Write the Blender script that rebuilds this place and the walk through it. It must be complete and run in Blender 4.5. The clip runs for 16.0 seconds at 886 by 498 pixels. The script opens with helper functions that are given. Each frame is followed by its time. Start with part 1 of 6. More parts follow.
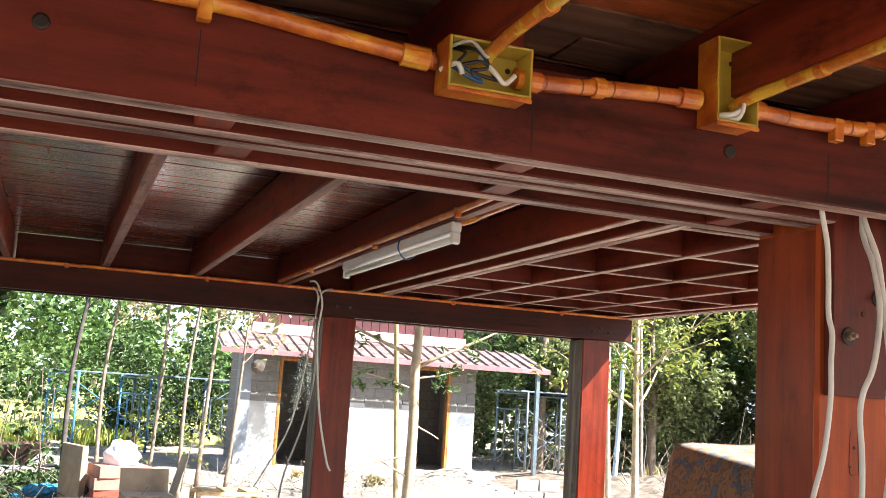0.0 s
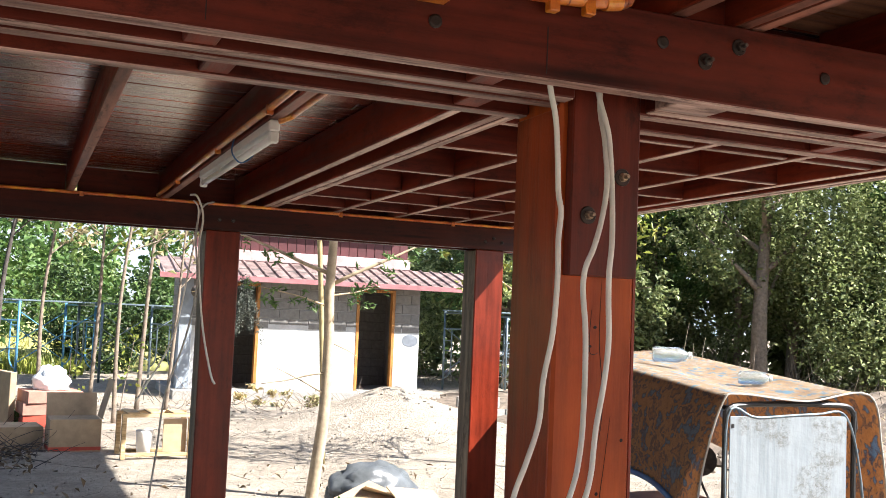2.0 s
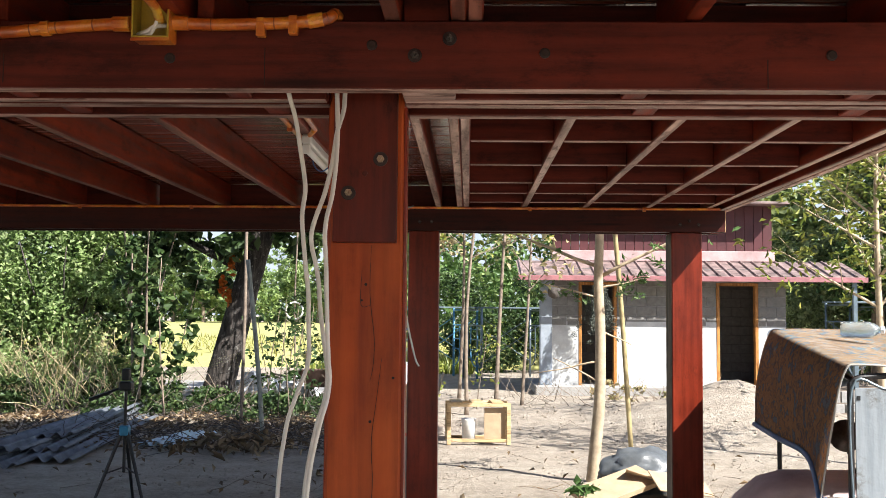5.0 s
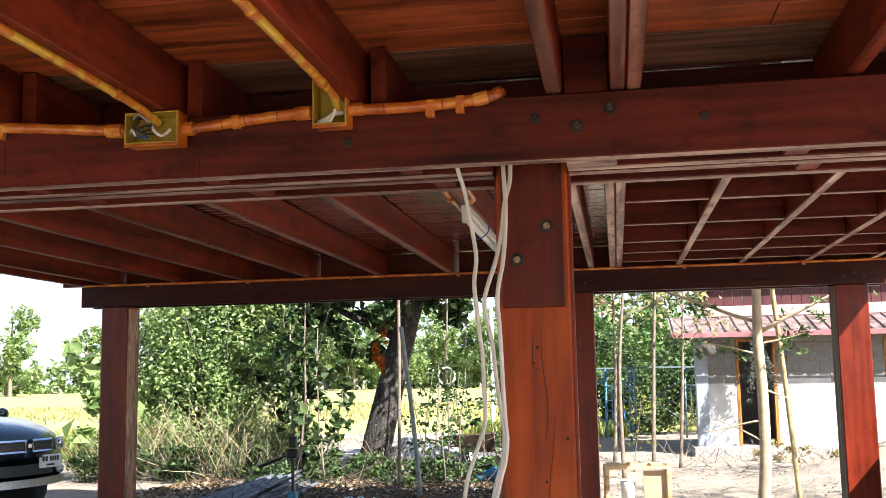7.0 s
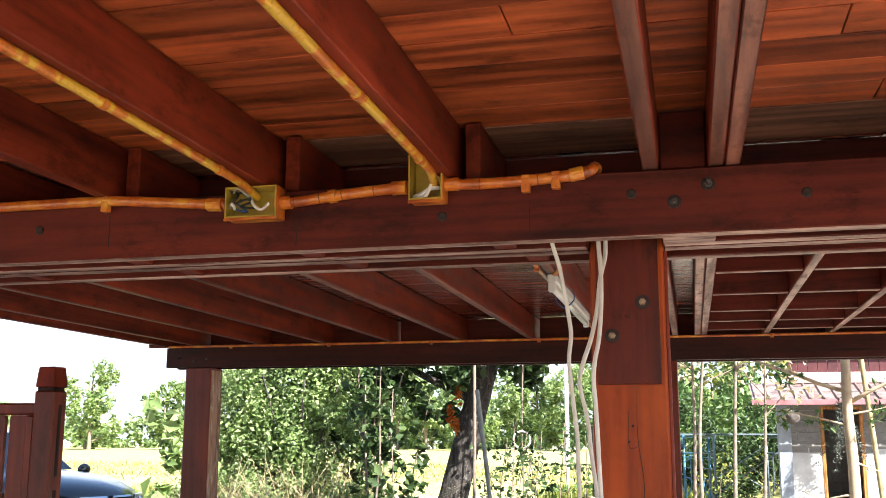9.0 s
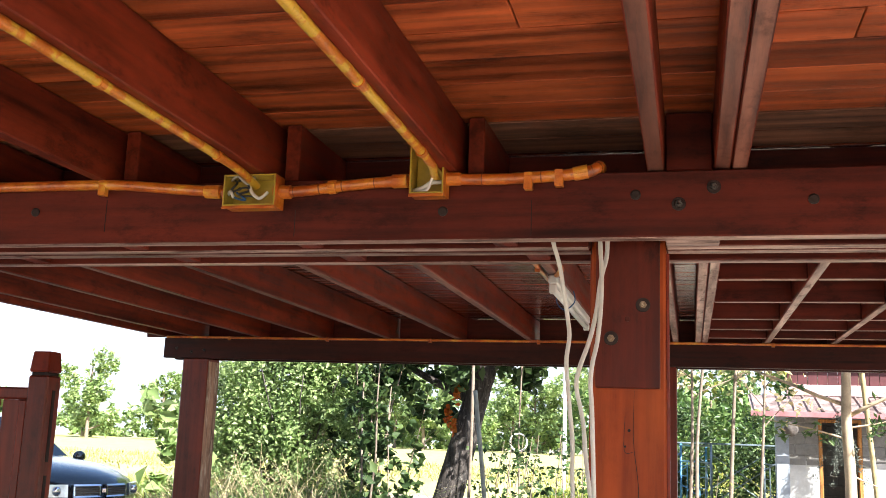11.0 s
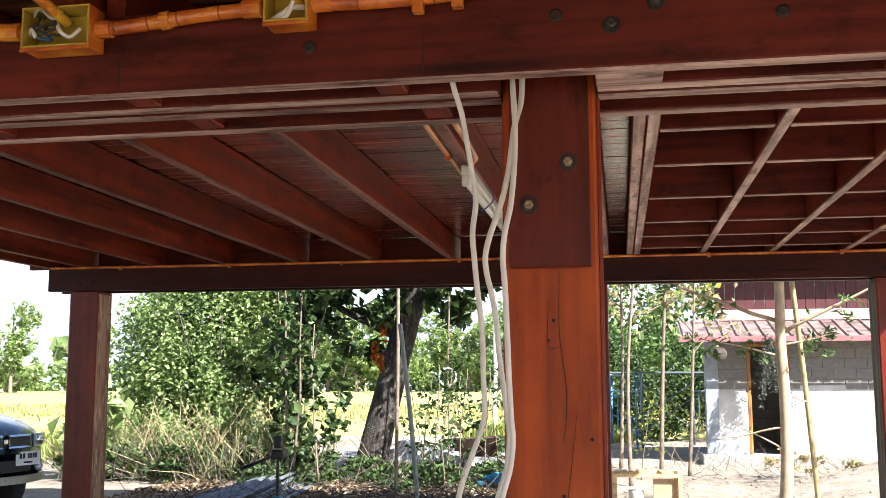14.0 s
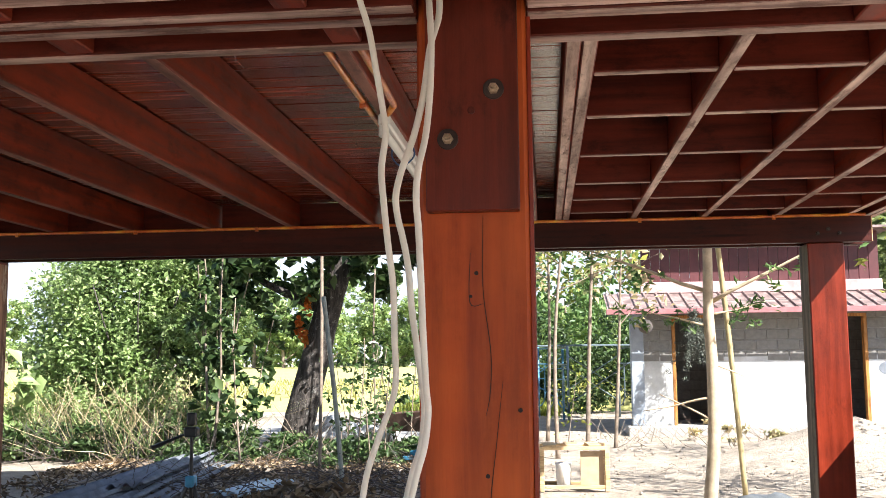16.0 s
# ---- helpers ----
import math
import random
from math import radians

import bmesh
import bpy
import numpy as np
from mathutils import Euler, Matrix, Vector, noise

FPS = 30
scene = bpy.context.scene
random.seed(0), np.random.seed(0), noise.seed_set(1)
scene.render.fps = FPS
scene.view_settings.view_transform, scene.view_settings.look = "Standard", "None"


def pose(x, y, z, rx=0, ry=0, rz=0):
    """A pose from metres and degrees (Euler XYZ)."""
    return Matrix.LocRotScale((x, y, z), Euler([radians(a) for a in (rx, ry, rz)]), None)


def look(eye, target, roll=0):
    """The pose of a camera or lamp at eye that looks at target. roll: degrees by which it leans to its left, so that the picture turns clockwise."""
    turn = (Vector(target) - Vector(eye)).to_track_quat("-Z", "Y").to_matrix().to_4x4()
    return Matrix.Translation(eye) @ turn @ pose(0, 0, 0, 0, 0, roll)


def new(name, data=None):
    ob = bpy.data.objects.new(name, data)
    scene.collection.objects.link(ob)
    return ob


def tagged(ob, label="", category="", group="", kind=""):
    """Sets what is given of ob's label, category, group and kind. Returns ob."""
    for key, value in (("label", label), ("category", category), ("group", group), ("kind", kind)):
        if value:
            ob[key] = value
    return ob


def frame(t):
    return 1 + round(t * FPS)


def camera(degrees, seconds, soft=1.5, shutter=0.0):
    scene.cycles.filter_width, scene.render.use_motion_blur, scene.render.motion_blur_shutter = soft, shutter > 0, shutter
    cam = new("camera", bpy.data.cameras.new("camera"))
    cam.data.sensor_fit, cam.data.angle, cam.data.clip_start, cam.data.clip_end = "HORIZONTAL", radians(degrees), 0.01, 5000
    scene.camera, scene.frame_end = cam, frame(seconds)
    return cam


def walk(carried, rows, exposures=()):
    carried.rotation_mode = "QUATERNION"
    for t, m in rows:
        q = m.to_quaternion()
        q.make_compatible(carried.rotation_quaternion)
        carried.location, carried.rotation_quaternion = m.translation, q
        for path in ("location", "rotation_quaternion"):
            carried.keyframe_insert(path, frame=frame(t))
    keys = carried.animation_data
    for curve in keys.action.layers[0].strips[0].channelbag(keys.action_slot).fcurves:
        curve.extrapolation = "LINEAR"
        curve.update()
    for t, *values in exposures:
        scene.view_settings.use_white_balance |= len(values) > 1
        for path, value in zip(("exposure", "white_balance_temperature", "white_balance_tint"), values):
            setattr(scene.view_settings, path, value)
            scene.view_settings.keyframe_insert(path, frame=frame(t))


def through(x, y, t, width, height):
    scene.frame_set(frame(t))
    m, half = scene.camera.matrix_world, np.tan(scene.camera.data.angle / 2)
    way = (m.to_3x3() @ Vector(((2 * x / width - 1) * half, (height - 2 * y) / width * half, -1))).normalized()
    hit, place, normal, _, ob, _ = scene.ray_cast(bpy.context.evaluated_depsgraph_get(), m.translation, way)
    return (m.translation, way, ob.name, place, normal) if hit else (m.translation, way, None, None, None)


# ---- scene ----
cam = camera(47.4, 16.0, 0.65)
EXPOSURES = [(0, 2.42, 5950, 10), (1.5, 2.12, 5950, 10), (2.5, 1.80, 5950, 10), (3.4, 1.80, 5950, 10), (4, 1.62, 5950, 10), (5, 1.50, 5950, 10), (7.3, 2.05, 5950, 10), (8.5, 2.25, 5950, 10), (11, 2.25, 5950, 10), (13, 2.03, 5950, 10), (14.5, 2.0, 5950, 10), (16, 2.03, 5950, 10)]
PATH = [
    (0, (-1.496, -1.675, 1.722), (-0.806, 0.18, 2.007), 3.6),
    (0.5, (-1.478, -1.67, 1.709), (-0.719, 0.16, 1.983), 3.2),
    (1, (-1.449, -1.643, 1.677), (-0.559, 0.136, 1.876), 3.2),
    (1.5, (-1.31, -1.672, 1.638), (-0.421, 0.113, 1.794), 2.2),
    (2, (-1.03, -1.802, 1.665), (-0.263, 0.04, 1.807), 2.4),
    (2.5, (-0.762, -1.89, 1.627), (-0.031, -0.033, 1.749), 4.3),
    (3, (-0.431, -1.952, 1.625), (0.215, -0.061, 1.706), 4.9),
    (3.5, (-0.182, -2.146, 1.615), (0.219, -0.187, 1.64), 3.9),
    (4, (0.056, -2.3, 1.594), (0.287, -0.313, 1.602), 4.5),
    (4.5, (0.29, -2.324, 1.582), (0.388, -0.327, 1.633), 3.4),
    (5, (0.344, -2.525, 1.594), (0.294, -0.529, 1.721), 0.5),
    (5.2, (0.359, -2.599, 1.576), (0.283, -0.607, 1.741), 0.1),
    (7.3, (0.272, -2.629, 1.594), (-0.076, -0.675, 1.847), -1.0),
    (7.5, (0.262, -2.626, 1.595), (-0.092, -0.674, 1.845), -1.0),
    (8, (0.249, -2.624, 1.604), (-0.164, -0.689, 1.897), -1.1),
    (8.5, (0.235, -2.646, 1.633), (-0.216, -0.732, 1.997), -0.6),
    (11, (0.237, -2.6, 1.628), (-0.237, -0.693, 1.997), 2.1),
    (11.5, (0.251, -2.6, 1.628), (-0.221, -0.69, 1.99), 2.0),
    (12, (0.223, -2.541, 1.623), (-0.205, -0.616, 1.959), 1.6),
    (12.5, (0.168, -2.365, 1.56), (-0.177, -0.417, 1.855), 1.0),
    (13, (0.154, -2.28, 1.532), (-0.163, -0.321, 1.785), 0.6),
    (13.5, (0.184, -2.168, 1.53), (-0.147, -0.211, 1.775), 0.3),
    (14, (0.214, -2.004, 1.544), (-0.126, -0.05, 1.804), -0.1),
    (14.5, (0.225, -1.891, 1.517), (-0.166, 0.055, 1.765), -1.1),
    (15, (0.223, -1.82, 1.502), (-0.124, 0.142, 1.682), -0.9),
    (15.5, (0.216, -1.714, 1.528), (-0.032, 0.262, 1.719), -0.4),
    (16, (0.203, -1.706, 1.523), (0.003, 0.273, 1.734), -0.6),
]
walk(cam, [(t, look(eye, target, roll)) for t, eye, target, roll in PATH], EXPOSURES)


# ---- world, sun, exposure ----
AZ, EL = radians(52), radians(43.5)
TO_SUN = Vector((math.sin(AZ) * math.cos(EL), -math.cos(AZ) * math.cos(EL), math.sin(EL)))
world = bpy.data.worlds.new("sky")
scene.world = world
world.use_nodes = True
wn = world.node_tree
sky = wn.nodes.new("ShaderNodeTexSky")
sky.sky_type, sky.sun_disc = "NISHITA", False
sky.sun_elevation, sky.sun_rotation = EL, math.atan2(TO_SUN.x, TO_SUN.y)
sky.dust_density, sky.ozone_density = 1.6, 1.6
wn.links.new(sky.outputs[0], wn.nodes["Background"].inputs[0])
wn.nodes["Background"].inputs[1].default_value = 0.062
sun = new("sun", bpy.data.lights.new("sun", "SUN"))
sun.data.energy, sun.data.angle, sun.data.color = 5.0, radians(0.5), (1.0, 0.93, 0.82)
sun.matrix_world = look(TO_SUN * 30, (0, 0, 0))

# ---- materials ----
def shader(name):
    m = bpy.data.materials.new(name)
    m.use_nodes = True
    nt = m.node_tree
    return m, nt, nt.nodes["Principled BSDF"]


def node(nt, kind, **inputs):
    n = nt.nodes.new(kind)
    for k, v in inputs.items():
        n.inputs[k.replace("_", " ")].default_value = v
    return n


def ramp(nt, fac, stops):
    r = nt.nodes.new("ShaderNodeValToRGB")
    while len(r.color_ramp.elements) < len(stops):
        r.color_ramp.elements.new(0.5)
    for e, (p, c) in zip(r.color_ramp.elements, stops):
        e.position, e.color = p, (*c, 1)
    nt.links.new(fac, r.inputs[0])
    return r.outputs[0]


def coords(nt, scale=(1, 1, 1), spread=0.0, which="Object"):
    tc, mp = nt.nodes.new("ShaderNodeTexCoord"), nt.nodes.new("ShaderNodeMapping")
    mp.inputs["Scale"].default_value = scale
    nt.links.new(tc.outputs[which], mp.inputs[0])
    if spread:
        oi, mul = nt.nodes.new("ShaderNodeObjectInfo"), nt.nodes.new("ShaderNodeVectorMath")
        mul.operation = "SCALE"
        mul.inputs[0].default_value = (spread, spread * 1.7, spread * 0.6)
        nt.links.new(oi.outputs["Random"], mul.inputs["Scale"])
        nt.links.new(mul.outputs[0], mp.inputs["Location"])
    return mp.outputs[0]


def noise_of(nt, vec, scale, detail=4.0, rough=0.6):
    n = node(nt, "ShaderNodeTexNoise", Scale=scale, Detail=detail, Roughness=rough)
    nt.links.new(vec, n.inputs["Vector"])
    return n.outputs["Fac"]


def mixed(nt, fac, a, b, mode="MIX"):
    m = nt.nodes.new("ShaderNodeMix")
    m.data_type, m.blend_type = "RGBA", mode
    for sock, v in ((m.inputs[0], fac), (m.inputs[6], a), (m.inputs[7], b)):
        if isinstance(v, (int, float)):
            sock.default_value = v
        elif isinstance(v, tuple):
            sock.default_value = (*v, 1)
        else:
            nt.links.new(v, sock)
    return m.outputs[2]


def bump(nt, bsdf, height, strength, distance=0.01):
    b = node(nt, "ShaderNodeBump", Strength=strength, Distance=distance)
    nt.links.new(height, b.inputs["Height"])
    nt.links.new(b.outputs[0], bsdf.inputs["Normal"])


def plain(name, colour, rough=0.6, metal=0.0, vary=0.25, scale=9.0, relief=0.15, coat=0.0):
    m, nt, p = shader(name)
    v = coords(nt, spread=5.0)
    n = noise_of(nt, v, scale, 6.0)
    fine = noise_of(nt, v, scale * 14, 3.0)
    dark, light = tuple(c * (1 - vary) for c in colour), tuple(min(1, c * (1 + vary)) for c in colour)
    col = ramp(nt, n, ((0.3, dark), (0.7, light)))
    nt.links.new(mixed(nt, 0.12, col, ramp(nt, fine, ((0.35, dark), (0.65, light)))), p.inputs["Base Color"])
    p.inputs["Roughness"].default_value, p.inputs["Metallic"].default_value = rough, metal
    p.inputs["Coat Weight"].default_value = coat
    p.inputs["Coat Roughness"].default_value = 0.2
    bump(nt, p, fine, relief, 0.004)
    return m


def wood(name, dark, light, axis, rough=0.5, coat=0.03, island=False, wear=None, relief=0.35, calm=0.0, stained=1.0, spec=0.22):
    """Varnished timber, its grain along the axis."""
    m, nt, p = shader(name)
    s = [9.0, 9.0, 9.0]
    s["xyz".index(axis)] = 0.55
    v = coords(nt, tuple(s), spread=13.0)
    if island:
        g, sc, ad = nt.nodes.new("ShaderNodeNewGeometry"), nt.nodes.new("ShaderNodeVectorMath"), nt.nodes.new("ShaderNodeVectorMath")
        sc.operation = "SCALE"
        sc.inputs[0].default_value = (31, 17, 23)
        nt.links.new(g.outputs["Random Per Island"], sc.inputs["Scale"])
        nt.links.new(v, ad.inputs[0])
        nt.links.new(sc.outputs[0], ad.inputs[1])
        v = ad.outputs[0]
    broad, grain = noise_of(nt, v, 0.8, 3.0), noise_of(nt, v, 3.2, 8.0, 0.7)
    w = node(nt, "ShaderNodeTexWave", Scale=0.55, Distortion=9.0, Detail=3.0)
    w.bands_direction = "X" if axis != "x" else "Y"
    nt.links.new(v, w.inputs["Vector"])
    mid = tuple((a + b) / 2 for a, b in zip(dark, light))
    col = ramp(nt, grain, ((0.36, tuple(c * 0.55 for c in dark)), (0.50, mid), (0.66, light)))
    col = mixed(nt, 0.35, col, ramp(nt, w.outputs["Fac"], ((0.1, dark), (0.9, light))))
    if calm:
        soft = noise_of(nt, coords(nt, (4.0, 4.0, 4.0), spread=7.0), 0.9, 5.0)
        col = mixed(nt, calm, col, ramp(nt, soft, ((0.3, tuple(c * 1.1 for c in dark)), (0.5, mid), (0.72, light))))
    tone = ramp(nt, broad, ((0.3, (0.62, 0.6, 0.6)), (0.7, (1.25, 1.22, 1.2))))
    col = mixed(nt, 1.0, col, tone, "MULTIPLY")
    if island:
        tone2 = ramp(nt, g.outputs["Random Per Island"], ((0.0, (0.6, 0.55, 0.55)), (0.5, (0.95, 0.95, 0.95)), (1.0, (1.35, 1.3, 1.25))))
        col = mixed(nt, 1.0, col, tone2, "MULTIPLY")
    st = [11.0, 11.0, 11.0]
    st["xyz".index(axis)] = 5.0
    stain = noise_of(nt, coords(nt, tuple(st), spread=17.0), 1.0, 9.0, 0.78)
    col = mixed(nt, stained, col, ramp(nt, stain, ((0.34, (0.42, 0.4, 0.4)), (0.47, (0.98, 0.98, 0.98)), (0.68, (1.22, 1.22, 1.25)))), "MULTIPLY")
    knots = nt.nodes.new("ShaderNodeTexVoronoi")
    knots.inputs["Scale"].default_value = 0.9
    nt.links.new(v, knots.inputs["Vector"])
    col = mixed(nt, ramp(nt, knots.outputs["Distance"], ((0.03, (0.75,) * 3), (0.10, (0, 0, 0)))), col, tuple(c * 0.25 for c in dark))
    if wear:
        ws = [26.0, 26.0, 26.0]
        ws["xyz".index(axis)] = 5.0
        streak = noise_of(nt, coords(nt, tuple(ws), spread=9.0), 1.0, 6.0, 0.75)
        col = mixed(nt, ramp(nt, streak, ((0.53, (0, 0, 0)), (0.63, (0.8,) * 3))), col, wear)
    nt.links.new(col, p.inputs["Base Color"])
    p.inputs["Coat Weight"].default_value, p.inputs["Coat Roughness"].default_value = coat, 0.2
    p.inputs["Specular IOR Level"].default_value = spec
    r = ramp(nt, grain, ((0.3, (rough * 0.75,) * 3), (0.7, (min(1, rough * 1.3),) * 3)))
    nt.links.new(r, p.inputs["Roughness"])
    bump(nt, p, grain, relief, 0.004)
    return m


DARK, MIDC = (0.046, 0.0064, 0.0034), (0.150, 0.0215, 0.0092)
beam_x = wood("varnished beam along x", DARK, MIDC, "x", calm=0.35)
# same varnish at 0.4: the less lit face's shade put into the colour
shade_beam = wood("varnished outer beam, shade put into its tone", tuple(c * 0.40 for c in DARK), tuple(c * 0.40 for c in MIDC), "x", calm=0.35)
beam_y = wood("varnished joist along y", (0.080, 0.0105, 0.0046), (0.29, 0.045, 0.016), "y", calm=0.3)
post_z = wood("varnished red post", (0.085, 0.0105, 0.0045), (0.23, 0.030, 0.011), "z", 0.34, 0.16, calm=0.6, stained=0.6)
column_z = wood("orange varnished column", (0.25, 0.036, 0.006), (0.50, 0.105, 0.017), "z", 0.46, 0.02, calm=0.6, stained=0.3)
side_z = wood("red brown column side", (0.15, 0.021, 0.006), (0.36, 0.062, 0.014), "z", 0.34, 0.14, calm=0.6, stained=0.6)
plate_z = wood("dark red cheek plate", (0.065, 0.0085, 0.0038), (0.13, 0.018, 0.007), "z", 0.45, 0.05, calm=0.4)
plank_x = wood("floor planks seen from below", (0.15, 0.030, 0.010), (0.54, 0.132, 0.038), "x", 0.46, 0.08, island=True, relief=0.8, calm=0.3)
plank_dark = wood("terrace planks seen from below", (0.085, 0.012, 0.0042), (0.36, 0.062, 0.018), "x", 0.24, 0.85, island=True, relief=1.0, spec=0.5)
plank_grey = wood("grey weathered plank ends by the girder", (0.15, 0.060, 0.036), (0.42, 0.215, 0.13), "x", 0.6, 0.0, island=True, relief=0.8)
raw_y = wood("worn unvarnished joist edge", (0.24, 0.13, 0.10), (0.72, 0.56, 0.48), "y", 0.55, 0.05, wear=(0.10, 0.045, 0.035))
raw_red = wood("worn reddish joist edge", (0.10, 0.035, 0.025), (0.30, 0.13, 0.09), "y", 0.55, 0.05)
# left joists' edge highlight is mixed into this worn tone
pale_mid = wood("half worn joist edge with a highlight in its tone", (0.12, 0.045, 0.032), (0.36, 0.19, 0.145), "y", 0.55, 0.05, wear=(0.09, 0.035, 0.026))
# girder edge: wear plus the bright yard's reflection, put into the colour
pale_x = wood("worn beam edge with reflected light in its tone", (0.18, 0.09, 0.075), (0.60, 0.44, 0.38), "x", 0.55, 0.05, wear=(0.075, 0.028, 0.022))
raw_nog = wood("worn unvarnished nogging edge", (0.22, 0.12, 0.095), (0.64, 0.48, 0.41), "x", 0.55, 0.05, wear=(0.10, 0.045, 0.035))
grey_side = wood("grey brown post side", (0.075, 0.060, 0.042), (0.24, 0.20, 0.15), "z", 0.7, 0.0)
worn_side = wood("bare worn post side", (0.14, 0.055, 0.032), (0.46, 0.27, 0.17), "z", 0.6, 0.02, wear=(0.60, 0.46, 0.33))
pale_wood = wood("pale raw timber", (0.42, 0.28, 0.13), (0.68, 0.5, 0.28), "x", 0.7, 0.0)
frame_wood = wood("orange door frame timber", (0.28, 0.12, 0.03), (0.5, 0.24, 0.07), "z", 0.6, 0.1)
crack_dark = plain("dark check in timber", (0.018, 0.007, 0.005), 0.8)
dull_steel = plain("dull stained bolt steel", (0.34, 0.25, 0.17), 0.5, 0.6, 0.5, 60)
steel = plain("zinc steel", (0.42, 0.40, 0.36), 0.38, 0.9, 0.3, 40)
dark_steel = plain("dark grimy steel", (0.10, 0.085, 0.075), 0.45, 0.8, 0.4, 40)
black_steel = plain("varnish stained steel", (0.03, 0.018, 0.014), 0.5, 0.4, 0.4, 40)


def conduit_paint(name, bare):
    """Orange varnish over yellow pipe; bare: how much of the yellow is left uncovered."""
    m, nt, p = shader(name)
    v = coords(nt, (2.0, 2.0, 2.0), spread=4.0)
    a, c = noise_of(nt, v, 5.0, 4.0, 0.6), noise_of(nt, v, 60.0, 4.0, 0.7)
    col = ramp(nt, a, ((0.30, (0.22, 0.040, 0.005)), (0.44 - bare, (0.50, 0.115, 0.010)), (0.58 - bare, (0.66, 0.215, 0.016)), (0.72 - 2 * bare, (0.76, 0.46, 0.035))))
    col = mixed(nt, ramp(nt, c, ((0.30, (0.55,) * 3), (0.42, (0, 0, 0)))), col, (0.16, 0.03, 0.005))
    nt.links.new(col, p.inputs["Base Color"])
    p.inputs["Roughness"].default_value, p.inputs["Coat Weight"].default_value = 0.28, 0.6
    bump(nt, p, c, 0.5, 0.004)
    return m


orange_paint = conduit_paint("orange varnish brushed over conduit", 0.0)
yellow_paint = conduit_paint("yellow conduit with streaks of orange varnish", 0.10)
seam_paint = plain("dark varnish in the tape's edges", (0.20, 0.045, 0.008), 0.35, 0, 0.3)
yellow_pvc = plain("yellow conduit plastic", (0.46, 0.33, 0.035), 0.4, 0, 0.25, 16, 0.1, 0.2)
white_pvc = plain("white cable sheath", (0.72, 0.69, 0.62), 0.45, 0, 0.12, 12)
grey_wire = plain("grey wire", (0.38, 0.36, 0.32), 0.5, 0, 0.2)
black = plain("black plastic", (0.012, 0.012, 0.013), 0.42, 0, 0.3)
blue_wire = plain("blue wire", (0.03, 0.10, 0.25), 0.5)
white_enamel = plain("white enamelled steel", (0.75, 0.75, 0.72), 0.35, 0, 0.08, 8, 0.05, 0.2)
tube_glass = plain("frosted lamp tube", (0.82, 0.83, 0.8), 0.25, 0, 0.04, 5, 0.0, 0.4)


def ground_material():
    m, nt, p = shader("dry sandy ground")
    v = coords(nt)
    big, mid, fine = noise_of(nt, v, 0.35, 5.0), noise_of(nt, v, 2.6, 6.0), noise_of(nt, v, 17, 6.0, 0.7)
    col = ramp(nt, big, ((0.32, (0.22, 0.185, 0.15)), (0.50, (0.34, 0.29, 0.235)), (0.72, (0.47, 0.42, 0.35))))
    col = mixed(nt, 0.45, col, ramp(nt, mid, ((0.34, (0.11, 0.09, 0.07)), (0.50, (0.32, 0.27, 0.215)), (0.68, (0.50, 0.44, 0.36)))))
    col = mixed(nt, 0.35, col, ramp(nt, fine, ((0.32, (0.15, 0.115, 0.085)), (0.66, (0.50, 0.43, 0.34)))))
    nt.links.new(col, p.inputs["Base Color"])
    p.inputs["Roughness"].default_value = 0.95
    p.inputs["Specular IOR Level"].default_value = 0.15
    bump(nt, p, mixed(nt, 0.55, mid, fine), 1.0, 0.085)
    return m


def leaf_material(name, a, b, c, gloss=0.45, through=0.35):
    m, nt, p = shader(name)
    g = nt.nodes.new("ShaderNodeNewGeometry")
    col = ramp(nt, g.outputs["Random Per Island"], ((0.0, a), (0.55, b), (1.0, c)))
    n = noise_of(nt, coords(nt), 0.9, 3.0)
    col = mixed(nt, 0.55, col, mixed(nt, 1.0, col, ramp(nt, n, ((0.3, (0.45, 0.5, 0.5)), (0.7, (1.4, 1.35, 1.2)))), "MULTIPLY"))
    nt.links.new(col, p.inputs["Base Color"])
    p.inputs["Roughness"].default_value = gloss
    p.inputs["Specular IOR Level"].default_value = 0.35
    t, mx = nt.nodes.new("ShaderNodeBsdfTranslucent"), nt.nodes.new("ShaderNodeMixShader")
    nt.links.new(col, t.inputs[0])
    mx.inputs[0].default_value = through
    nt.links.new(p.outputs[0], mx.inputs[1])
    nt.links.new(t.outputs[0], mx.inputs[2])
    nt.links.new(mx.outputs[0], nt.nodes["Material Output"].inputs[0])
    return m


def furrowed_bark():
    """Dark bark with long upright furrows and pale lichen flecks."""
    m, nt, p = shader("dark furrowed bark")
    ridge = noise_of(nt, coords(nt, (16.0, 16.0, 3.0)), 1.0, 7.0, 0.7)
    fleck = noise_of(nt, coords(nt), 13.0, 5.0, 0.75)
    col = ramp(nt, ridge, ((0.36, (0.011, 0.009, 0.008)), (0.52, (0.050, 0.041, 0.035)), (0.68, (0.12, 0.10, 0.088))))
    col = mixed(nt, ramp(nt, fleck, ((0.57, (0, 0, 0)), (0.66, (0.7,) * 3))), col, (0.24, 0.23, 0.21))
    nt.links.new(col, p.inputs["Base Color"])
    p.inputs["Roughness"].default_value = 0.95
    bump(nt, p, ridge, 1.0, 0.05)
    return m


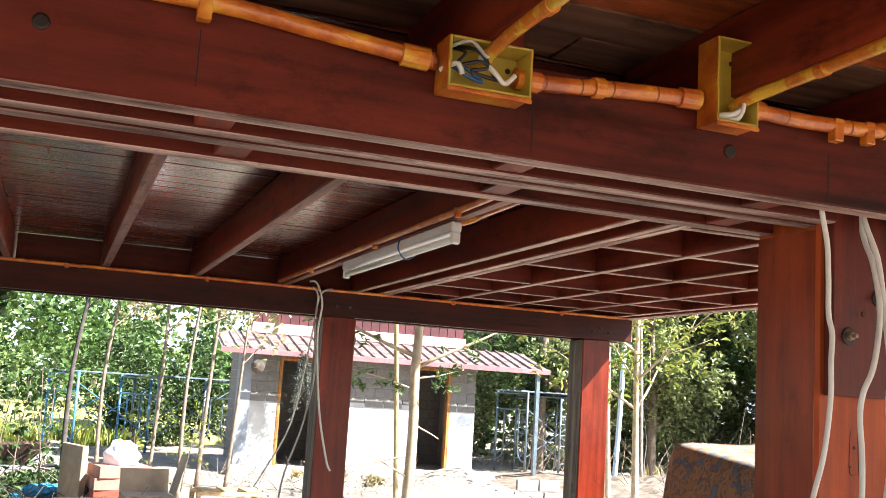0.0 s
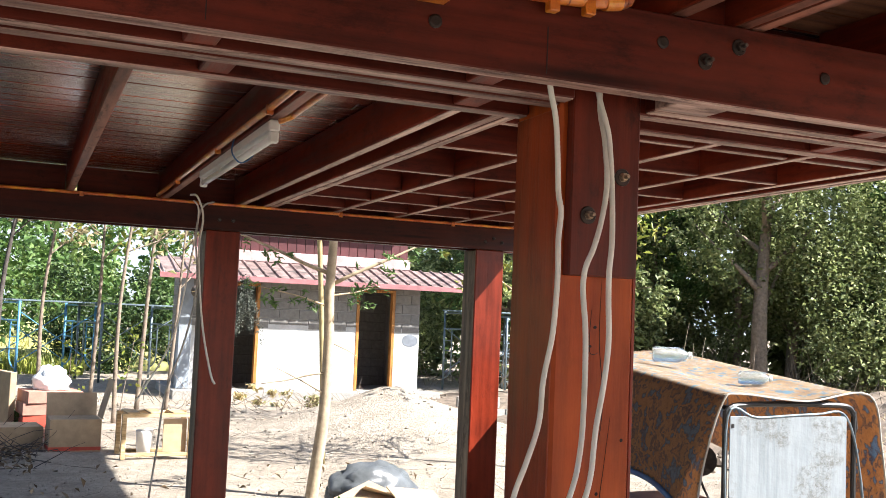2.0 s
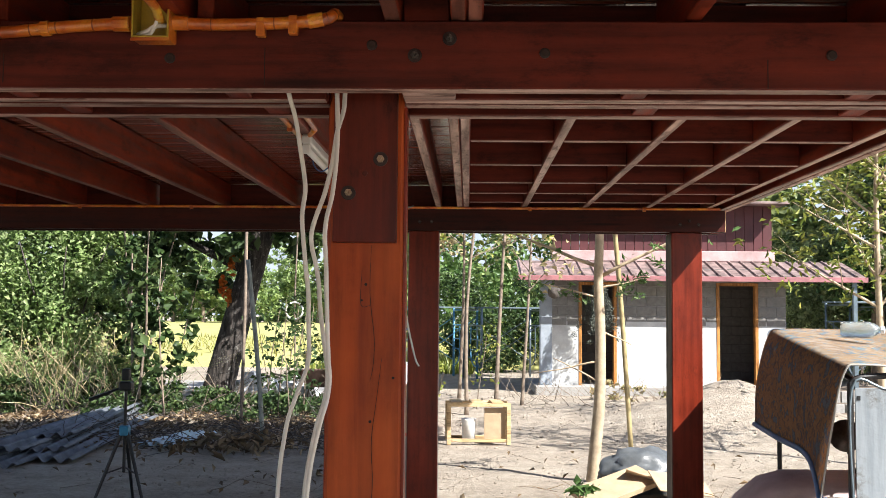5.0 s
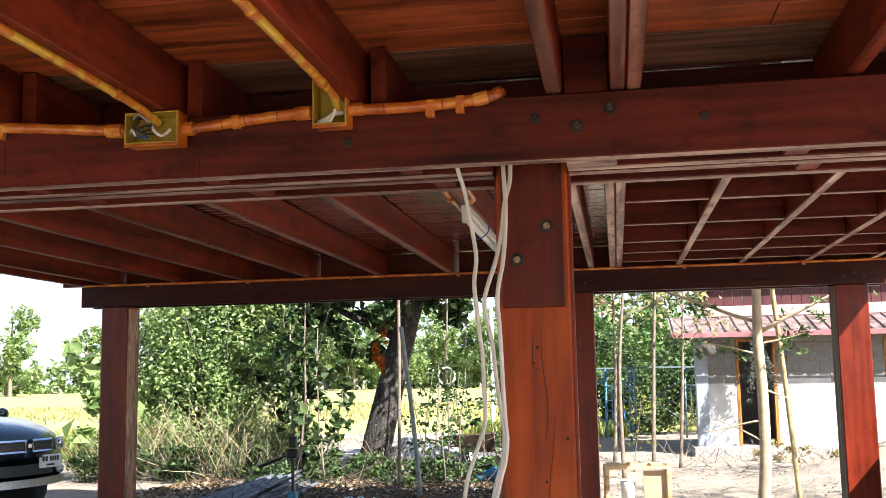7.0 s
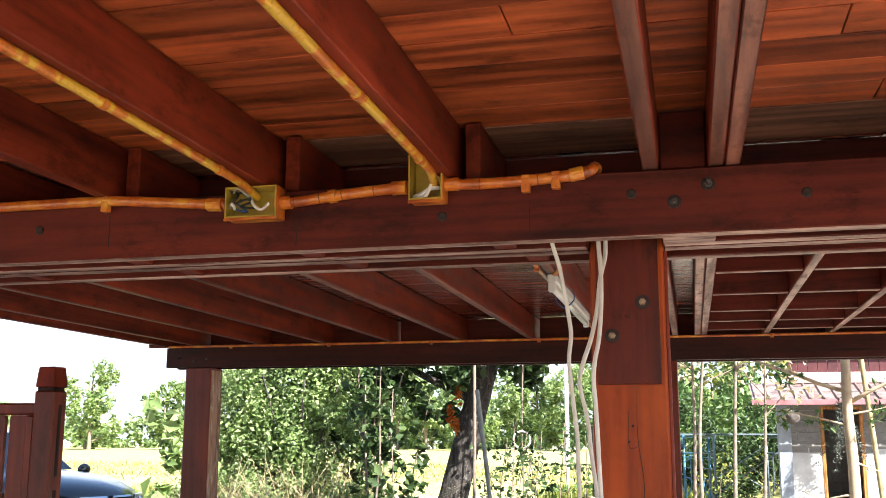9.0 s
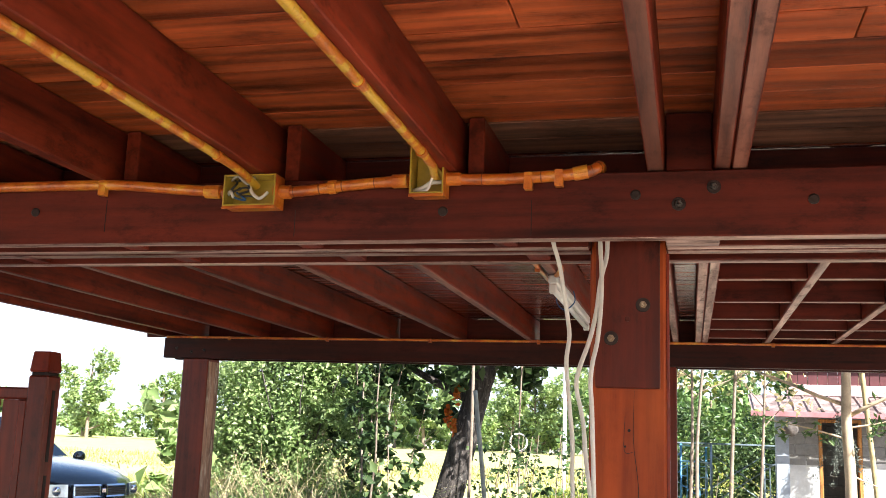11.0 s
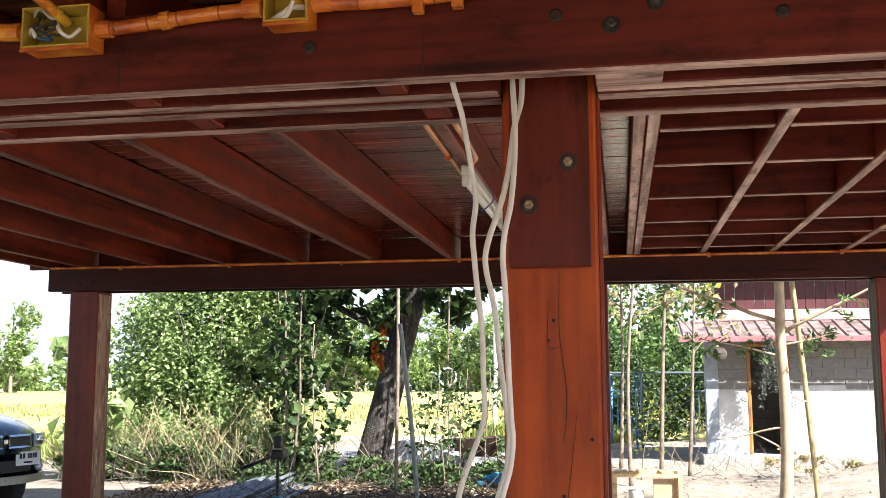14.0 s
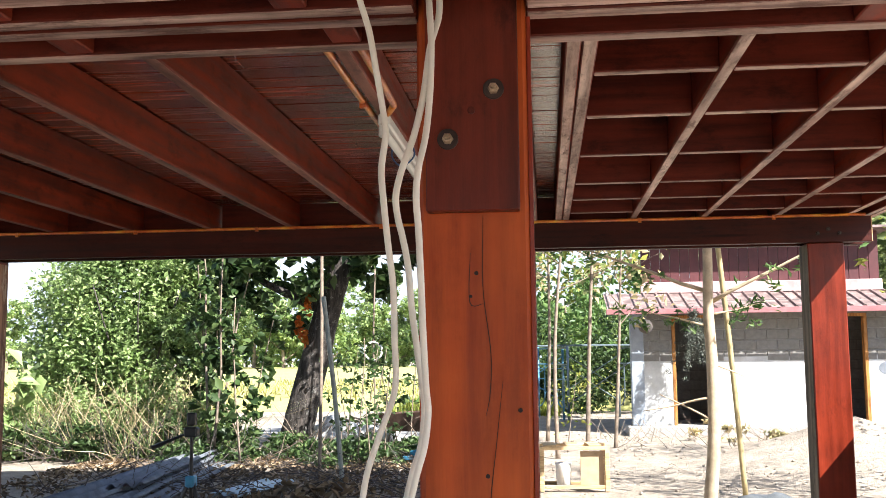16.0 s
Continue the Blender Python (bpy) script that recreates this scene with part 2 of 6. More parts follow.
sand = ground_material()
green_leaf = leaf_material("fresh green leaves", (0.055, 0.105, 0.028), (0.105, 0.185, 0.055), (0.19, 0.27, 0.095))
# lit and shaded leaf copies: sun brightness and crown shade sit in the colours
sun_leaf = leaf_material("leaves with sunlight put in their green", (0.13, 0.20, 0.065), (0.28, 0.38, 0.14), (0.48, 0.56, 0.28), 0.4, 0.5)
shade_leaf = leaf_material("leaves with shade put in their green", (0.022, 0.046, 0.014), (0.055, 0.095, 0.03), (0.12, 0.17, 0.06))
yellow_leaf = leaf_material("yellow green leaves", (0.13, 0.18, 0.03), (0.24, 0.28, 0.05), (0.34, 0.33, 0.08))
dry_leaf = leaf_material("dry straw", (0.30, 0.24, 0.13), (0.56, 0.46, 0.28), (0.30, 0.32, 0.13), 0.8, 0.35)
# wood leaves brightened in colour to carry the sun on them
wood_leaf = leaf_material("wood leaves with sunlight put in their green", (0.10, 0.13, 0.045), (0.26, 0.31, 0.12), (0.46, 0.49, 0.25), 0.5, 0.4)
litter_leaf = leaf_material("fallen brown leaves", (0.10, 0.065, 0.035), (0.22, 0.15, 0.085), (0.36, 0.28, 0.19), 0.8, 0.1)
rice_leaf = leaf_material("ripe rice", (0.27, 0.26, 0.08), (0.37, 0.34, 0.11), (0.30, 0.33, 0.11), 0.8, 0.3)
orange_leaf = leaf_material("orange withered leaves", (0.5, 0.10, 0.01), (0.62, 0.17, 0.02), (0.45, 0.2, 0.04), 0.5, 0.3)
soil = plain("dark turned earth", (0.15, 0.115, 0.085), 0.95, 0, 0.55, 5, 0.9)
straw = plain("dry straw stalks", (0.46, 0.37, 0.22), 0.8, 0, 0.3, 20)
bark = plain("grey brown bark", (0.20, 0.155, 0.115), 0.9, 0, 0.45, 14, 0.9)
dark_bark = plain("dark rough bark", (0.075, 0.062, 0.054), 0.95, 0, 0.75, 7, 1.0)
old_bark = furrowed_bark()
grey_pole = plain("weathered grey green pole", (0.24, 0.25, 0.21), 0.8, 0, 0.35, 8, 0.4)
pale_rubble = plain("pale grey rubble", (0.46, 0.47, 0.48), 0.7, 0, 0.4, 5, 0.5)
pale_bark = plain("pale smooth bark", (0.42, 0.33, 0.22), 0.8, 0, 0.3, 12, 0.5)
bamboo_mat = plain("yellow bamboo", (0.34, 0.27, 0.13), 0.55, 0, 0.35, 7)
concrete = plain("grey concrete block", (0.20, 0.19, 0.175), 0.9, 0, 0.22, 12, 0.7)
plaster = plain("pale cement plaster", (0.49, 0.49, 0.48), 0.9, 0, 0.28, 2.2, 0.4)
# concrete darkened to carry the shade inside the doorways
shade_block = plain("inner block wall, shade put into its tone", (0.16, 0.15, 0.14), 0.95, 0, 0.3, 8, 0.5)
mortar = plain("mortar", (0.31, 0.295, 0.275), 0.95, 0, 0.2, 20, 0.6)
roof_metal = plain("weathered maroon roof sheet", (0.19, 0.135, 0.125), 0.6, 0.05, 0.85, 4, 0.3)
blue_cement = plain("blue grey cement", (0.27, 0.30, 0.34), 0.9, 0, 0.25, 4, 0.4)
flashing = plain("faded pink flashing", (0.42, 0.29, 0.28), 0.6, 0.05, 0.3, 3)
fascia_red = plain("red painted fascia", (0.29, 0.12, 0.125), 0.55, 0, 0.35, 4)
maroon = plain("dark maroon sheet", (0.075, 0.018, 0.02), 0.55, 0.1, 0.4, 2)
blue_steel = plain("pale blue painted scaffold", (0.10, 0.27, 0.44), 0.5, 0.2, 0.35, 12)
grey_steel = plain("grey galvanised tube", (0.17, 0.215, 0.245), 0.45, 0.6, 0.3, 12)
fibre = plain("grey fibre cement sheet", (0.15, 0.165, 0.19), 0.8, 0, 0.35, 5, 0.4)
card = plain("brown cardboard", (0.40, 0.29, 0.18), 0.85, 0, 0.2, 8)
card_red = plain("red printed band", (0.48, 0.07, 0.04), 0.7)
clay = plain("terracotta tiles", (0.38, 0.19, 0.14), 0.8, 0, 0.25, 8)
blue_sheet = plain("blue plastic sheet", (0.05, 0.24, 0.40), 0.35, 0, 0.4, 9, 0.5)
grey_bag = plain("silver grey plastic sheet", (0.10, 0.108, 0.115), 0.3, 0, 0.35, 9, 0.4)
white_bag = plain("white plastic bag", (0.8, 0.82, 0.84), 0.4, 0, 0.1, 9, 0.5)
white_paint = plain("white paint", (0.78, 0.77, 0.74), 0.5, 0, 0.1)
pale_blue_pipe = plain("pale blue pipe", (0.50, 0.62, 0.68), 0.4, 0, 0.15)
seat_cloth = plain("mauve brown cover", (0.44, 0.33, 0.32), 0.75, 0, 0.2, 6, 0.3)
car_paint = plain("dark green black car paint", (0.012, 0.02, 0.022), 0.16, 0.2, 0.2, 3, 0.0, 1.0)
rubber = plain("black rubber", (0.02, 0.02, 0.02), 0.85)
chrome = plain("chrome", (0.75, 0.76, 0.78), 0.12, 1.0, 0.05, 3, 0.0)
lens_glass = plain("headlamp lens", (0.55, 0.57, 0.6), 0.08, 0.6, 0.2, 14, 0.1, 1.0)
window_dark = plain("tinted car glass", (0.02, 0.028, 0.032), 0.06, 0.0, 0.1, 3, 0.0, 1.0)
clear_plastic = plain("clear bottle plastic", (0.78, 0.90, 0.96), 0.08, 0, 0.08, 30, 0.5, 0.4)
clear_plastic.node_tree.nodes["Principled BSDF"].inputs["Transmission Weight"].default_value = 0.9


def carpet_material():
    m, nt, p = shader("brown and blue woven mat")
    v = coords(nt, (3.2, 3.2, 3.2), which="UV")
    vo = nt.nodes.new("ShaderNodeTexVoronoi")
    vo.feature = "SMOOTH_F1"
    vo.inputs["Scale"].default_value = 3.0
    warp = node(nt, "ShaderNodeTexNoise", Scale=4.0, Detail=5.0)
    nt.links.new(v, warp.inputs["Vector"])
    ad = nt.nodes.new("ShaderNodeVectorMath")
    nt.links.new(v, ad.inputs[0])
    nt.links.new(warp.outputs["Color"], ad.inputs[1])
    nt.links.new(ad.outputs[0], vo.inputs["Vector"])
    fl = ramp(nt, vo.outputs["Distance"], ((0.18, (0.10, 0.20, 0.30)), (0.30, (0.045, 0.065, 0.12)), (0.34, (0.30, 0.155, 0.06)), (0.50, (0.40, 0.22, 0.095)), (0.56, (0.06, 0.06, 0.085)), (0.64, (0.33, 0.17, 0.07))))
    weave = noise_of(nt, v, 70, 2.0)
    col = mixed(nt, 0.30, fl, ramp(nt, weave, ((0.35, (0.05, 0.035, 0.03)), (0.65, (0.40, 0.26, 0.15)))))
    # upward faces get a bleached pattern, with sunlit tone put into the colour
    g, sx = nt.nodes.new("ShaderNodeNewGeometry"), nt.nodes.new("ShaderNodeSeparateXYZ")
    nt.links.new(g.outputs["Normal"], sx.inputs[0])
    facing_up = ramp(nt, sx.outputs["Z"], ((0.55, (0, 0, 0)), (0.9, (0.92,) * 3)))
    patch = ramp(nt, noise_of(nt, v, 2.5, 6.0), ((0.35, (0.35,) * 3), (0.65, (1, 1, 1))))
    paler = ramp(nt, vo.outputs["Distance"], ((0.16, (0.20, 0.37, 0.50)), (0.27, (0.34, 0.42, 0.46)), (0.33, (0.60, 0.49, 0.35)), (0.50, (0.52, 0.38, 0.24)), (0.58, (0.60, 0.54, 0.45))))
    col = mixed(nt, mixed(nt, 1.0, facing_up, patch, "MULTIPLY"), col, paler)
    nt.links.new(col, p.inputs["Base Color"])
    p.inputs["Roughness"].default_value = 0.8
    bump(nt, p, weave, 0.6, 0.004)
    return m


mat_cloth = carpet_material()


def silver_material():
    m, nt, p = shader("scuffed translucent plastic screen")
    v = coords(nt)
    streak = noise_of(nt, coords(nt, (14.0, 14.0, 1.2)), 1.6, 5.0)
    big, fine = noise_of(nt, v, 3.2, 5.0), noise_of(nt, coords(nt, (30.0, 30.0, 44.0)), 1.0, 8.0, 0.85)
    col = ramp(nt, streak, ((0.35, (0.19, 0.215, 0.235)), (0.5, (0.245, 0.27, 0.29)), (0.62, (0.21, 0.235, 0.255))))
    scuff = mixed(nt, 1.0, ramp(nt, big, ((0.49, (0, 0, 0)), (0.56, (1, 1, 1)))), ramp(nt, fine, ((0.42, (0.9,) * 3), (0.55, (0, 0, 0)))), "MULTIPLY")
    col = mixed(nt, scuff, col, (0.13, 0.13, 0.125))
    nt.links.new(col, p.inputs["Base Color"])
    p.inputs["Roughness"].default_value = 0.22
    bump(nt, p, big, 0.3, 0.03)
    return m


screen_mat = silver_material()

# ---- mesh helpers ----
def part(name, bm, material, parent=None, label="", smooth=False):
    me = bpy.data.meshes.new(name)
    bm.to_mesh(me)
    bm.free()
    me.materials.append(material)
    if smooth:
        me.shade_smooth()
    ob = new(name, me)
    ob.parent = parent
    if label:
        ob["label"] = label
    return ob


def thing(name, at, label, category, group="", kind="", turn=0.0):
    ob = new(name)
    ob.matrix_basis = pose(*at, 0, 0, turn)
    ob.empty_display_size = 0.1
    return tagged(ob, label, category, group, kind)


def box(bm, x0, x1, y0, y1, z0, z1, bev=0.004, m=None):
    vs = [bm.verts.new((x, y, z)) for x in (x0, x1) for y in (y0, y1) for z in (z0, z1)]
    fs = [bm.faces.new([vs[i] for i in f]) for f in ((0, 1, 3, 2), (4, 6, 7, 5), (0, 4, 5, 1), (2, 3, 7, 6), (0, 2, 6, 4), (1, 5, 7, 3))]
    if bev:
        es = list({e for f in fs for e in f.edges})
        r = bmesh.ops.bevel(bm, geom=es, offset=bev, segments=1, affect="EDGES")
        vs = list({v for f in r["faces"] for v in f.verts} | {v for v in vs if v.is_valid})
    if m is not None:
        bmesh.ops.transform(bm, matrix=m, verts=vs)
    return vs


def boxes(*items, bev=0.004):
    bm = bmesh.new()
    for it in items:
        box(bm, *it, bev=bev)
    return bm


def smooth_path(pts, steps=6):
    P = [Vector(p) for p in pts]
    out = []
    for i in range(len(P) - 1):
        a, b, c, d = P[max(i - 1, 0)], P[i], P[i + 1], P[min(i + 2, len(P) - 1)]
        for k in range(steps):
            t = k / steps
            out.append(0.5 * ((2 * b) + (c - a) * t + (2 * a - 5 * b + 4 * c - d) * t * t + (3 * b - a - 3 * c + d) * t ** 3))
    return out + [P[-1]]


def tube(bm, pts, radius, seg=8, cap=True):
    """A round bar along the points; radius is one number or one per point."""
    pts = [Vector(p) for p in pts]
    n = len(pts)
    rad = radius if isinstance(radius, (list, tuple)) else [radius] * n
    rings, up = [], Vector((0.31, 0.17, 0.93)).normalized()
    for i, p in enumerate(pts):
        d = (pts[min(i + 1, n - 1)] - pts[max(i - 1, 0)]).normalized()
        s = d.cross(up)
        if s.length < 0.05:
            s = d.cross(Vector((1, 0, 0)))
        s.normalize()
        u = s.cross(d).normalized()
        up = u
        rings.append([bm.verts.new(p + rad[i] * (math.cos(2 * math.pi * k / seg) * s + math.sin(2 * math.pi * k / seg) * u)) for k in range(seg)])
    for a, b in zip(rings, rings[1:]):
        for k in range(seg):
            bm.faces.new((a[k], a[(k + 1) % seg], b[(k + 1) % seg], b[k]))
    if cap:
        bm.faces.new(rings[0][::-1])
        bm.faces.new(rings[-1])
    return rings


def tubes(*items, seg=8):
    bm = bmesh.new()
    for pts, r in items:
        tube(bm, pts, r, seg)
    return bm


def lathe(bm, profile, seg=16, m=Matrix()):
    """A turned body about z from (radius, height) pairs."""
    rings = [[bm.verts.new(m @ Vector((r * math.cos(2 * math.pi * k / seg), r * math.sin(2 * math.pi * k / seg), h))) for k in range(seg)] for r, h in profile]
    for a, b in zip(rings, rings[1:]):
        for k in range(seg):
            bm.faces.new((a[k], a[(k + 1) % seg], b[(k + 1) % seg], b[k]))
    bm.faces.new(rings[0][::-1])
    bm.faces.new(rings[-1])


def bolt_bm(x, y, z, size=0.014):
    """A washer, a hexagon nut and the stud's end, facing -y."""
    bm = bmesh.new()
    m = Matrix.Translation((x, y, z)) @ pose(0, 0, 0, 90)
    lathe(bm, ((size * 0.72, 0), (size * 0.72, 0.004)), 6, m)
    lathe(bm, ((size * 0.66, 0.004), (size * 0.66, 0.012), (size * 0.55, 0.014)), 6, m)
    lathe(bm, ((size * 0.34, 0.014), (size * 0.34, 0.024), (size * 0.28, 0.026)), 8, m)
    return bm


def washer_bm(x, y, z, size):
    bm = bmesh.new()
    lathe(bm, ((size, 0), (size, 0.0025), (size * 0.93, 0.0035)), 18, Matrix.Translation((x, y, z)) @ pose(0, 0, 0, 90))
    return bm


def leaf_mesh(name, centres, normals_up, size, material, rng, parent=None, long=1.7, fold=0.25):
    """Many small folded leaves, two triangles each side of the midrib, about the given points."""
    c = np.asarray(centres, dtype=float)
    n = len(c)
    d = rng.normal(size=(n, 3))
    d[:, 2] = d[:, 2] * 0.7 - 0.25
    d /= np.linalg.norm(d, axis=1)[:, None]
    u = rng.normal(size=(n, 3)) + np.array([0, 0, normals_up])
    s = np.cross(d, u)
    s /= np.linalg.norm(s, axis=1)[:, None] + 1e-9
    w = np.cross(s, d)
    L = (size * rng.uniform(0.6, 1.35, n))[:, None]
    a, b = c - d * L * 0.5, c + d * L * 0.5
    p, q = c + s * L * 0.5 / long + w * L * fold, c - s * L * 0.5 / long + w * L * fold
    v = np.stack([a, p, b, q], 1).reshape(-1, 3)
    me = bpy.data.meshes.new(name)
    i = np.arange(n) * 4
    f = np.concatenate([np.stack([i, i + 1, i + 2], 1), np.stack([i, i + 2, i + 3], 1)])
    me.vertices.add(len(v))
    me.vertices.foreach_set("co", v.ravel())
    me.loops.add(len(f) * 3)
    me.loops.foreach_set("vertex_index", f.ravel().astype(np.int32))
    me.polygons.add(len(f))
    me.polygons.foreach_set("loop_start", (np.arange(len(f)) * 3).astype(np.int32))
    me.update(calc_edges=True)
    me.materials.append(material)
    ob = new(name, me)
    ob.parent = parent
    return ob


def cloud(rng, blobs, n):
    """n points on and in ragged clumps; blobs: (centre, radii)."""
    out = []
    vol = np.array([b[1][0] * b[1][1] * b[1][2] for b in blobs]) ** 0.75
    for (c, r), k in zip(blobs, (n * vol / vol.sum()).astype(int)):
        m = max(3, k // 60)
        sub = rng.normal(size=(m, 3))
        sub /= np.linalg.norm(sub, axis=1)[:, None]
        sub *= rng.uniform(0.35, 1.0, (m, 1)) ** 0.5
        pick = rng.integers(0, m, k)
        pts = sub[pick] + rng.normal(size=(k, 3)) * 0.16
        out.append(pts * np.array(r) + np.array(c))
    return np.concatenate(out)


def blade_mesh(name, roots, height, lean, material, rng, parent=None, width=0.012):
    """Grass blades: a bent strip of three triangles each."""
    r = np.asarray(roots, dtype=float)
    n = len(r)
    h = height * rng.uniform(0.25, 1.25, n)
    a = rng.uniform(0, 2 * np.pi, n)
    l = lean * rng.uniform(0.2, 1.2, n) * h
    d = np.stack([np.cos(a), np.sin(a), np.zeros(n)], 1)
    s = np.stack([-np.sin(a), np.cos(a), np.zeros(n)], 1) * width
    mid = r + d * (l * 0.35)[:, None] + np.array([0, 0, 1]) * (h * 0.6)[:, None]
    tip = r + d * l[:, None] + np.array([0, 0, 1]) * (h * rng.uniform(0.75, 1.0, n))[:, None]
    v = np.stack([r - s, r + s, mid - s * 0.8, mid + s * 0.8, tip], 1).reshape(-1, 3)
    i = np.arange(n) * 5
    f = np.concatenate([np.stack([i, i + 1, i + 3], 1), np.stack([i, i + 3, i + 2], 1), np.stack([i + 2, i + 3, i + 4], 1)])
    me = bpy.data.meshes.new(name)
    me.vertices.add(len(v))
    me.vertices.foreach_set("co", v.ravel())
    me.loops.add(len(f) * 3)
    me.loops.foreach_set("vertex_index", f.ravel().astype(np.int32))
    me.polygons.add(len(f))
    me.polygons.foreach_set("loop_start", (np.arange(len(f)) * 3).astype(np.int32))
    me.update(calc_edges=True)
    me.materials.append(material)
    ob = new(name, me)
    ob.parent = parent
    return ob


# ---- ground ----
def ground_height(x, y):
    z = 0.03 * noise.noise((x * 0.35, y * 0.35, 1.3)) + 0.02 * noise.noise((x * 1.7, y * 1.7, 4.1)) + 0.014 * noise.noise((x * 4.3, y * 4.3, 2.1))
    d = math.hypot((x - 4.33) / 2.3, (y - 12.9) / (3.0 if y < 12.9 else 1.7))
    if d < 1:
        z += 0.64 * (1 - d) ** 1.25 + 0.05 * (1 - d) * noise.noise((x * 1.6, y * 1.6, 7))
    return z


def ground():
    xs = sorted({*np.linspace(-14, 16, 151).round(3), -900, -400, -150, -80, -40, -25, -18, 20, 28, 45, 80, 150, 400, 900})
    ys = sorted({*np.linspace(-6, 24, 151).round(3), -900, -300, -80, -30, -14, 28, 36, 50, 80, 150, 300, 900, 2500})
    bm = bmesh.new()
    g = [[bm.verts.new((x, y, ground_height(x, y) if -15 < x < 17 and -7 < y < 25 else -0.02)) for x in xs] for y in ys]
    for r0, r1 in zip(g, g[1:]):
        for i in range(len(xs) - 1):
            bm.faces.new((r0[i], r0[i + 1], r1[i + 1], r1[i]))
    return tagged(part("ground", bm, sand, smooth=True), "pale dry sandy yard with ruts and a sand heap", "ground", kind="structure")


ground()

# ---- the timber frame of the raised house ----
BOT, TOP, DECK = 2.128, 2.292, 2.46          # girder underside and top, underside of the planks
X0, X1 = -4.1, 2.10


def timber(name, size, at, material, label, category, group, edge=None):
    """A squared timber about its own middle; edge: the pale underside, wear and painted sheen, a thin skin of its own.
    """
    a, b, c = (s / 2 for s in size)
    ob = part(name, boxes((-a, a, -b, b, -c, c), bev=0.003), material)
    ob.matrix_basis = pose(*at)
    tagged(ob, label, category, group, "structure")
    if edge:
        e = part("underside", boxes((-a + 0.004, a - 0.004, -b + 0.004, b - 0.004, -c - 0.0025, -c + 0.001), bev=0), edge, ob, "pale underside, wear and sheen in its tone")
    return ob


def bolts(owner, places):
    inv = owner.matrix_basis.inverted()
    for x, y, z, s in places:
        ob = part("bolt", bolt_bm(x, y, z, s * 0.85), dark_steel, owner, "zinc bolt with washer and nut")
        ob.data.transform(inv)
        part("washer", washer_bm(x, y, z, s), black_steel, owner, "dark stained washer").data.transform(inv)


# four parallel girder planks, butted against the column but for the first
girder = timber("girder", (X1 - X0, 0.045, TOP - BOT), ((X0 + X1) / 2, -0.1275, (BOT + TOP) / 2), beam_x,
                "dark red varnished girder plank with bolts and checks", "beam", "girder planks", pale_x)
bolts(girder, ((0.213, -0.15, 2.208, 0.017), (0.296, -0.15, 2.249, 0.017)))
for x, z in ((0.523, 2.214), (-0.376, 2.200), (-1.57, 2.219), (0.11, 2.233), (1.2, 2.21)):
    bm = bmesh.new()
    lathe(bm, ((0.013, 0), (0.013, 0.004), (0.009, 0.006)), 12, Matrix.Translation((x, -0.149, z)) @ pose(0, 0, 0, 90))
    bm.transform(girder.matrix_basis.inverted())
    part("plug", bm, black_steel, girder, "dark bolt head")
for x, z0, z1 in ((-0.147, 2.135, 2.225), (-0.78, 2.14, 2.21), (-1.345, 2.16, 2.25), (1.05, 2.13, 2.2)):
    bm = boxes((x - 0.001, x + 0.001, -0.1512, -0.149, z0, z1), bev=0)
    bm.transform(girder.matrix_basis.inverted())
    part("check", bm, crack_dark, girder)
for y0, y1 in ((-0.03, 0.012), (0.03, 0.072), (0.172, 0.215)):
    for xa, xb in ((X0, -0.014), (0.179, X1)):
        timber("girder", (xb - xa, y1 - y0, TOP - BOT), ((xa + xb) / 2, (y0 + y1) / 2, (BOT + TOP) / 2), beam_x,
               "dark red varnished girder plank", "beam", "girder planks", pale_x)
for x in (-3.4, -2.88, -2.35, -1.82, -1.30, -0.77, -0.23, 0.75, 1.30, 1.85):
    for off, y0, y1 in ((0, -0.105, -0.03), (0.06, 0.072, 0.172)):
        if -0.03 < x + off < 0.2:
            continue
        timber("spacer_block", (0.06, y1 - y0, 0.12), (x + off, (y0 + y1) / 2, BOT + 0.062), beam_y, "short wooden spacer between girder planks", "block", "girder spacers")
timber("shim", (0.13, 0.085, 0.03), (0.245, -0.066, BOT + 0.014), pale_x, "pale rough wooden shim under the girders", "block", "girder spacers")

timber("nogging", (1.97, 0.036, 0.152), (1.115, 0.268, 2.379), beam_x, "dark blocking along the girder under the planks", "nogging", "girder blocking")
for xa, xb in zip((-3.537, -3.269, -2.759, -2.269, -1.779, -1.279, -0.789, -0.279), (-3.311, -2.801, -2.311, -1.821, -1.321, -0.831, -0.321, 0.12)):
    timber("nogging", (xb - xa, 0.036, 0.152), ((xa + xb) / 2, 0.268, 2.379), beam_x, "dark blocking along the girder under the planks", "nogging", "girder blocking")
timber("nogging", (0.112, 0.036, 0.15), (0.238, -0.09, 2.378), beam_x, "dark blocking between two joists over the girder", "nogging", "noggings")

# joists: the house side and the terrace side lap past each other over the girders
JH = DECK - 0.002 - 2.30
for x in (-3.97, -3.43, -2.92, -2.41, -1.88, -1.355, -0.873, -0.36, 0.158, 0.317, 0.357, 0.88, 1.4, 1.92):
    timber("joist", (0.042 if x not in (0.317, 0.357) else 0.0385, 4.2, JH), (x, -1.87, 2.30 + JH / 2), beam_y, "red brown varnished floor joist", "joist", "house joists",
           raw_red if 0.1 < x < 0.4 else None)
FAR_J = (-3.30, -2.79, -2.30, -1.81, -1.31, -0.82, -0.31)
for x in FAR_J:
    timber("joist", (0.042, 4.75, JH), (x + 0.01, 2.255, 2.30 + JH / 2), beam_y, "red brown varnished terrace joist with a pale edge", "joist", "terrace joists", pale_mid)
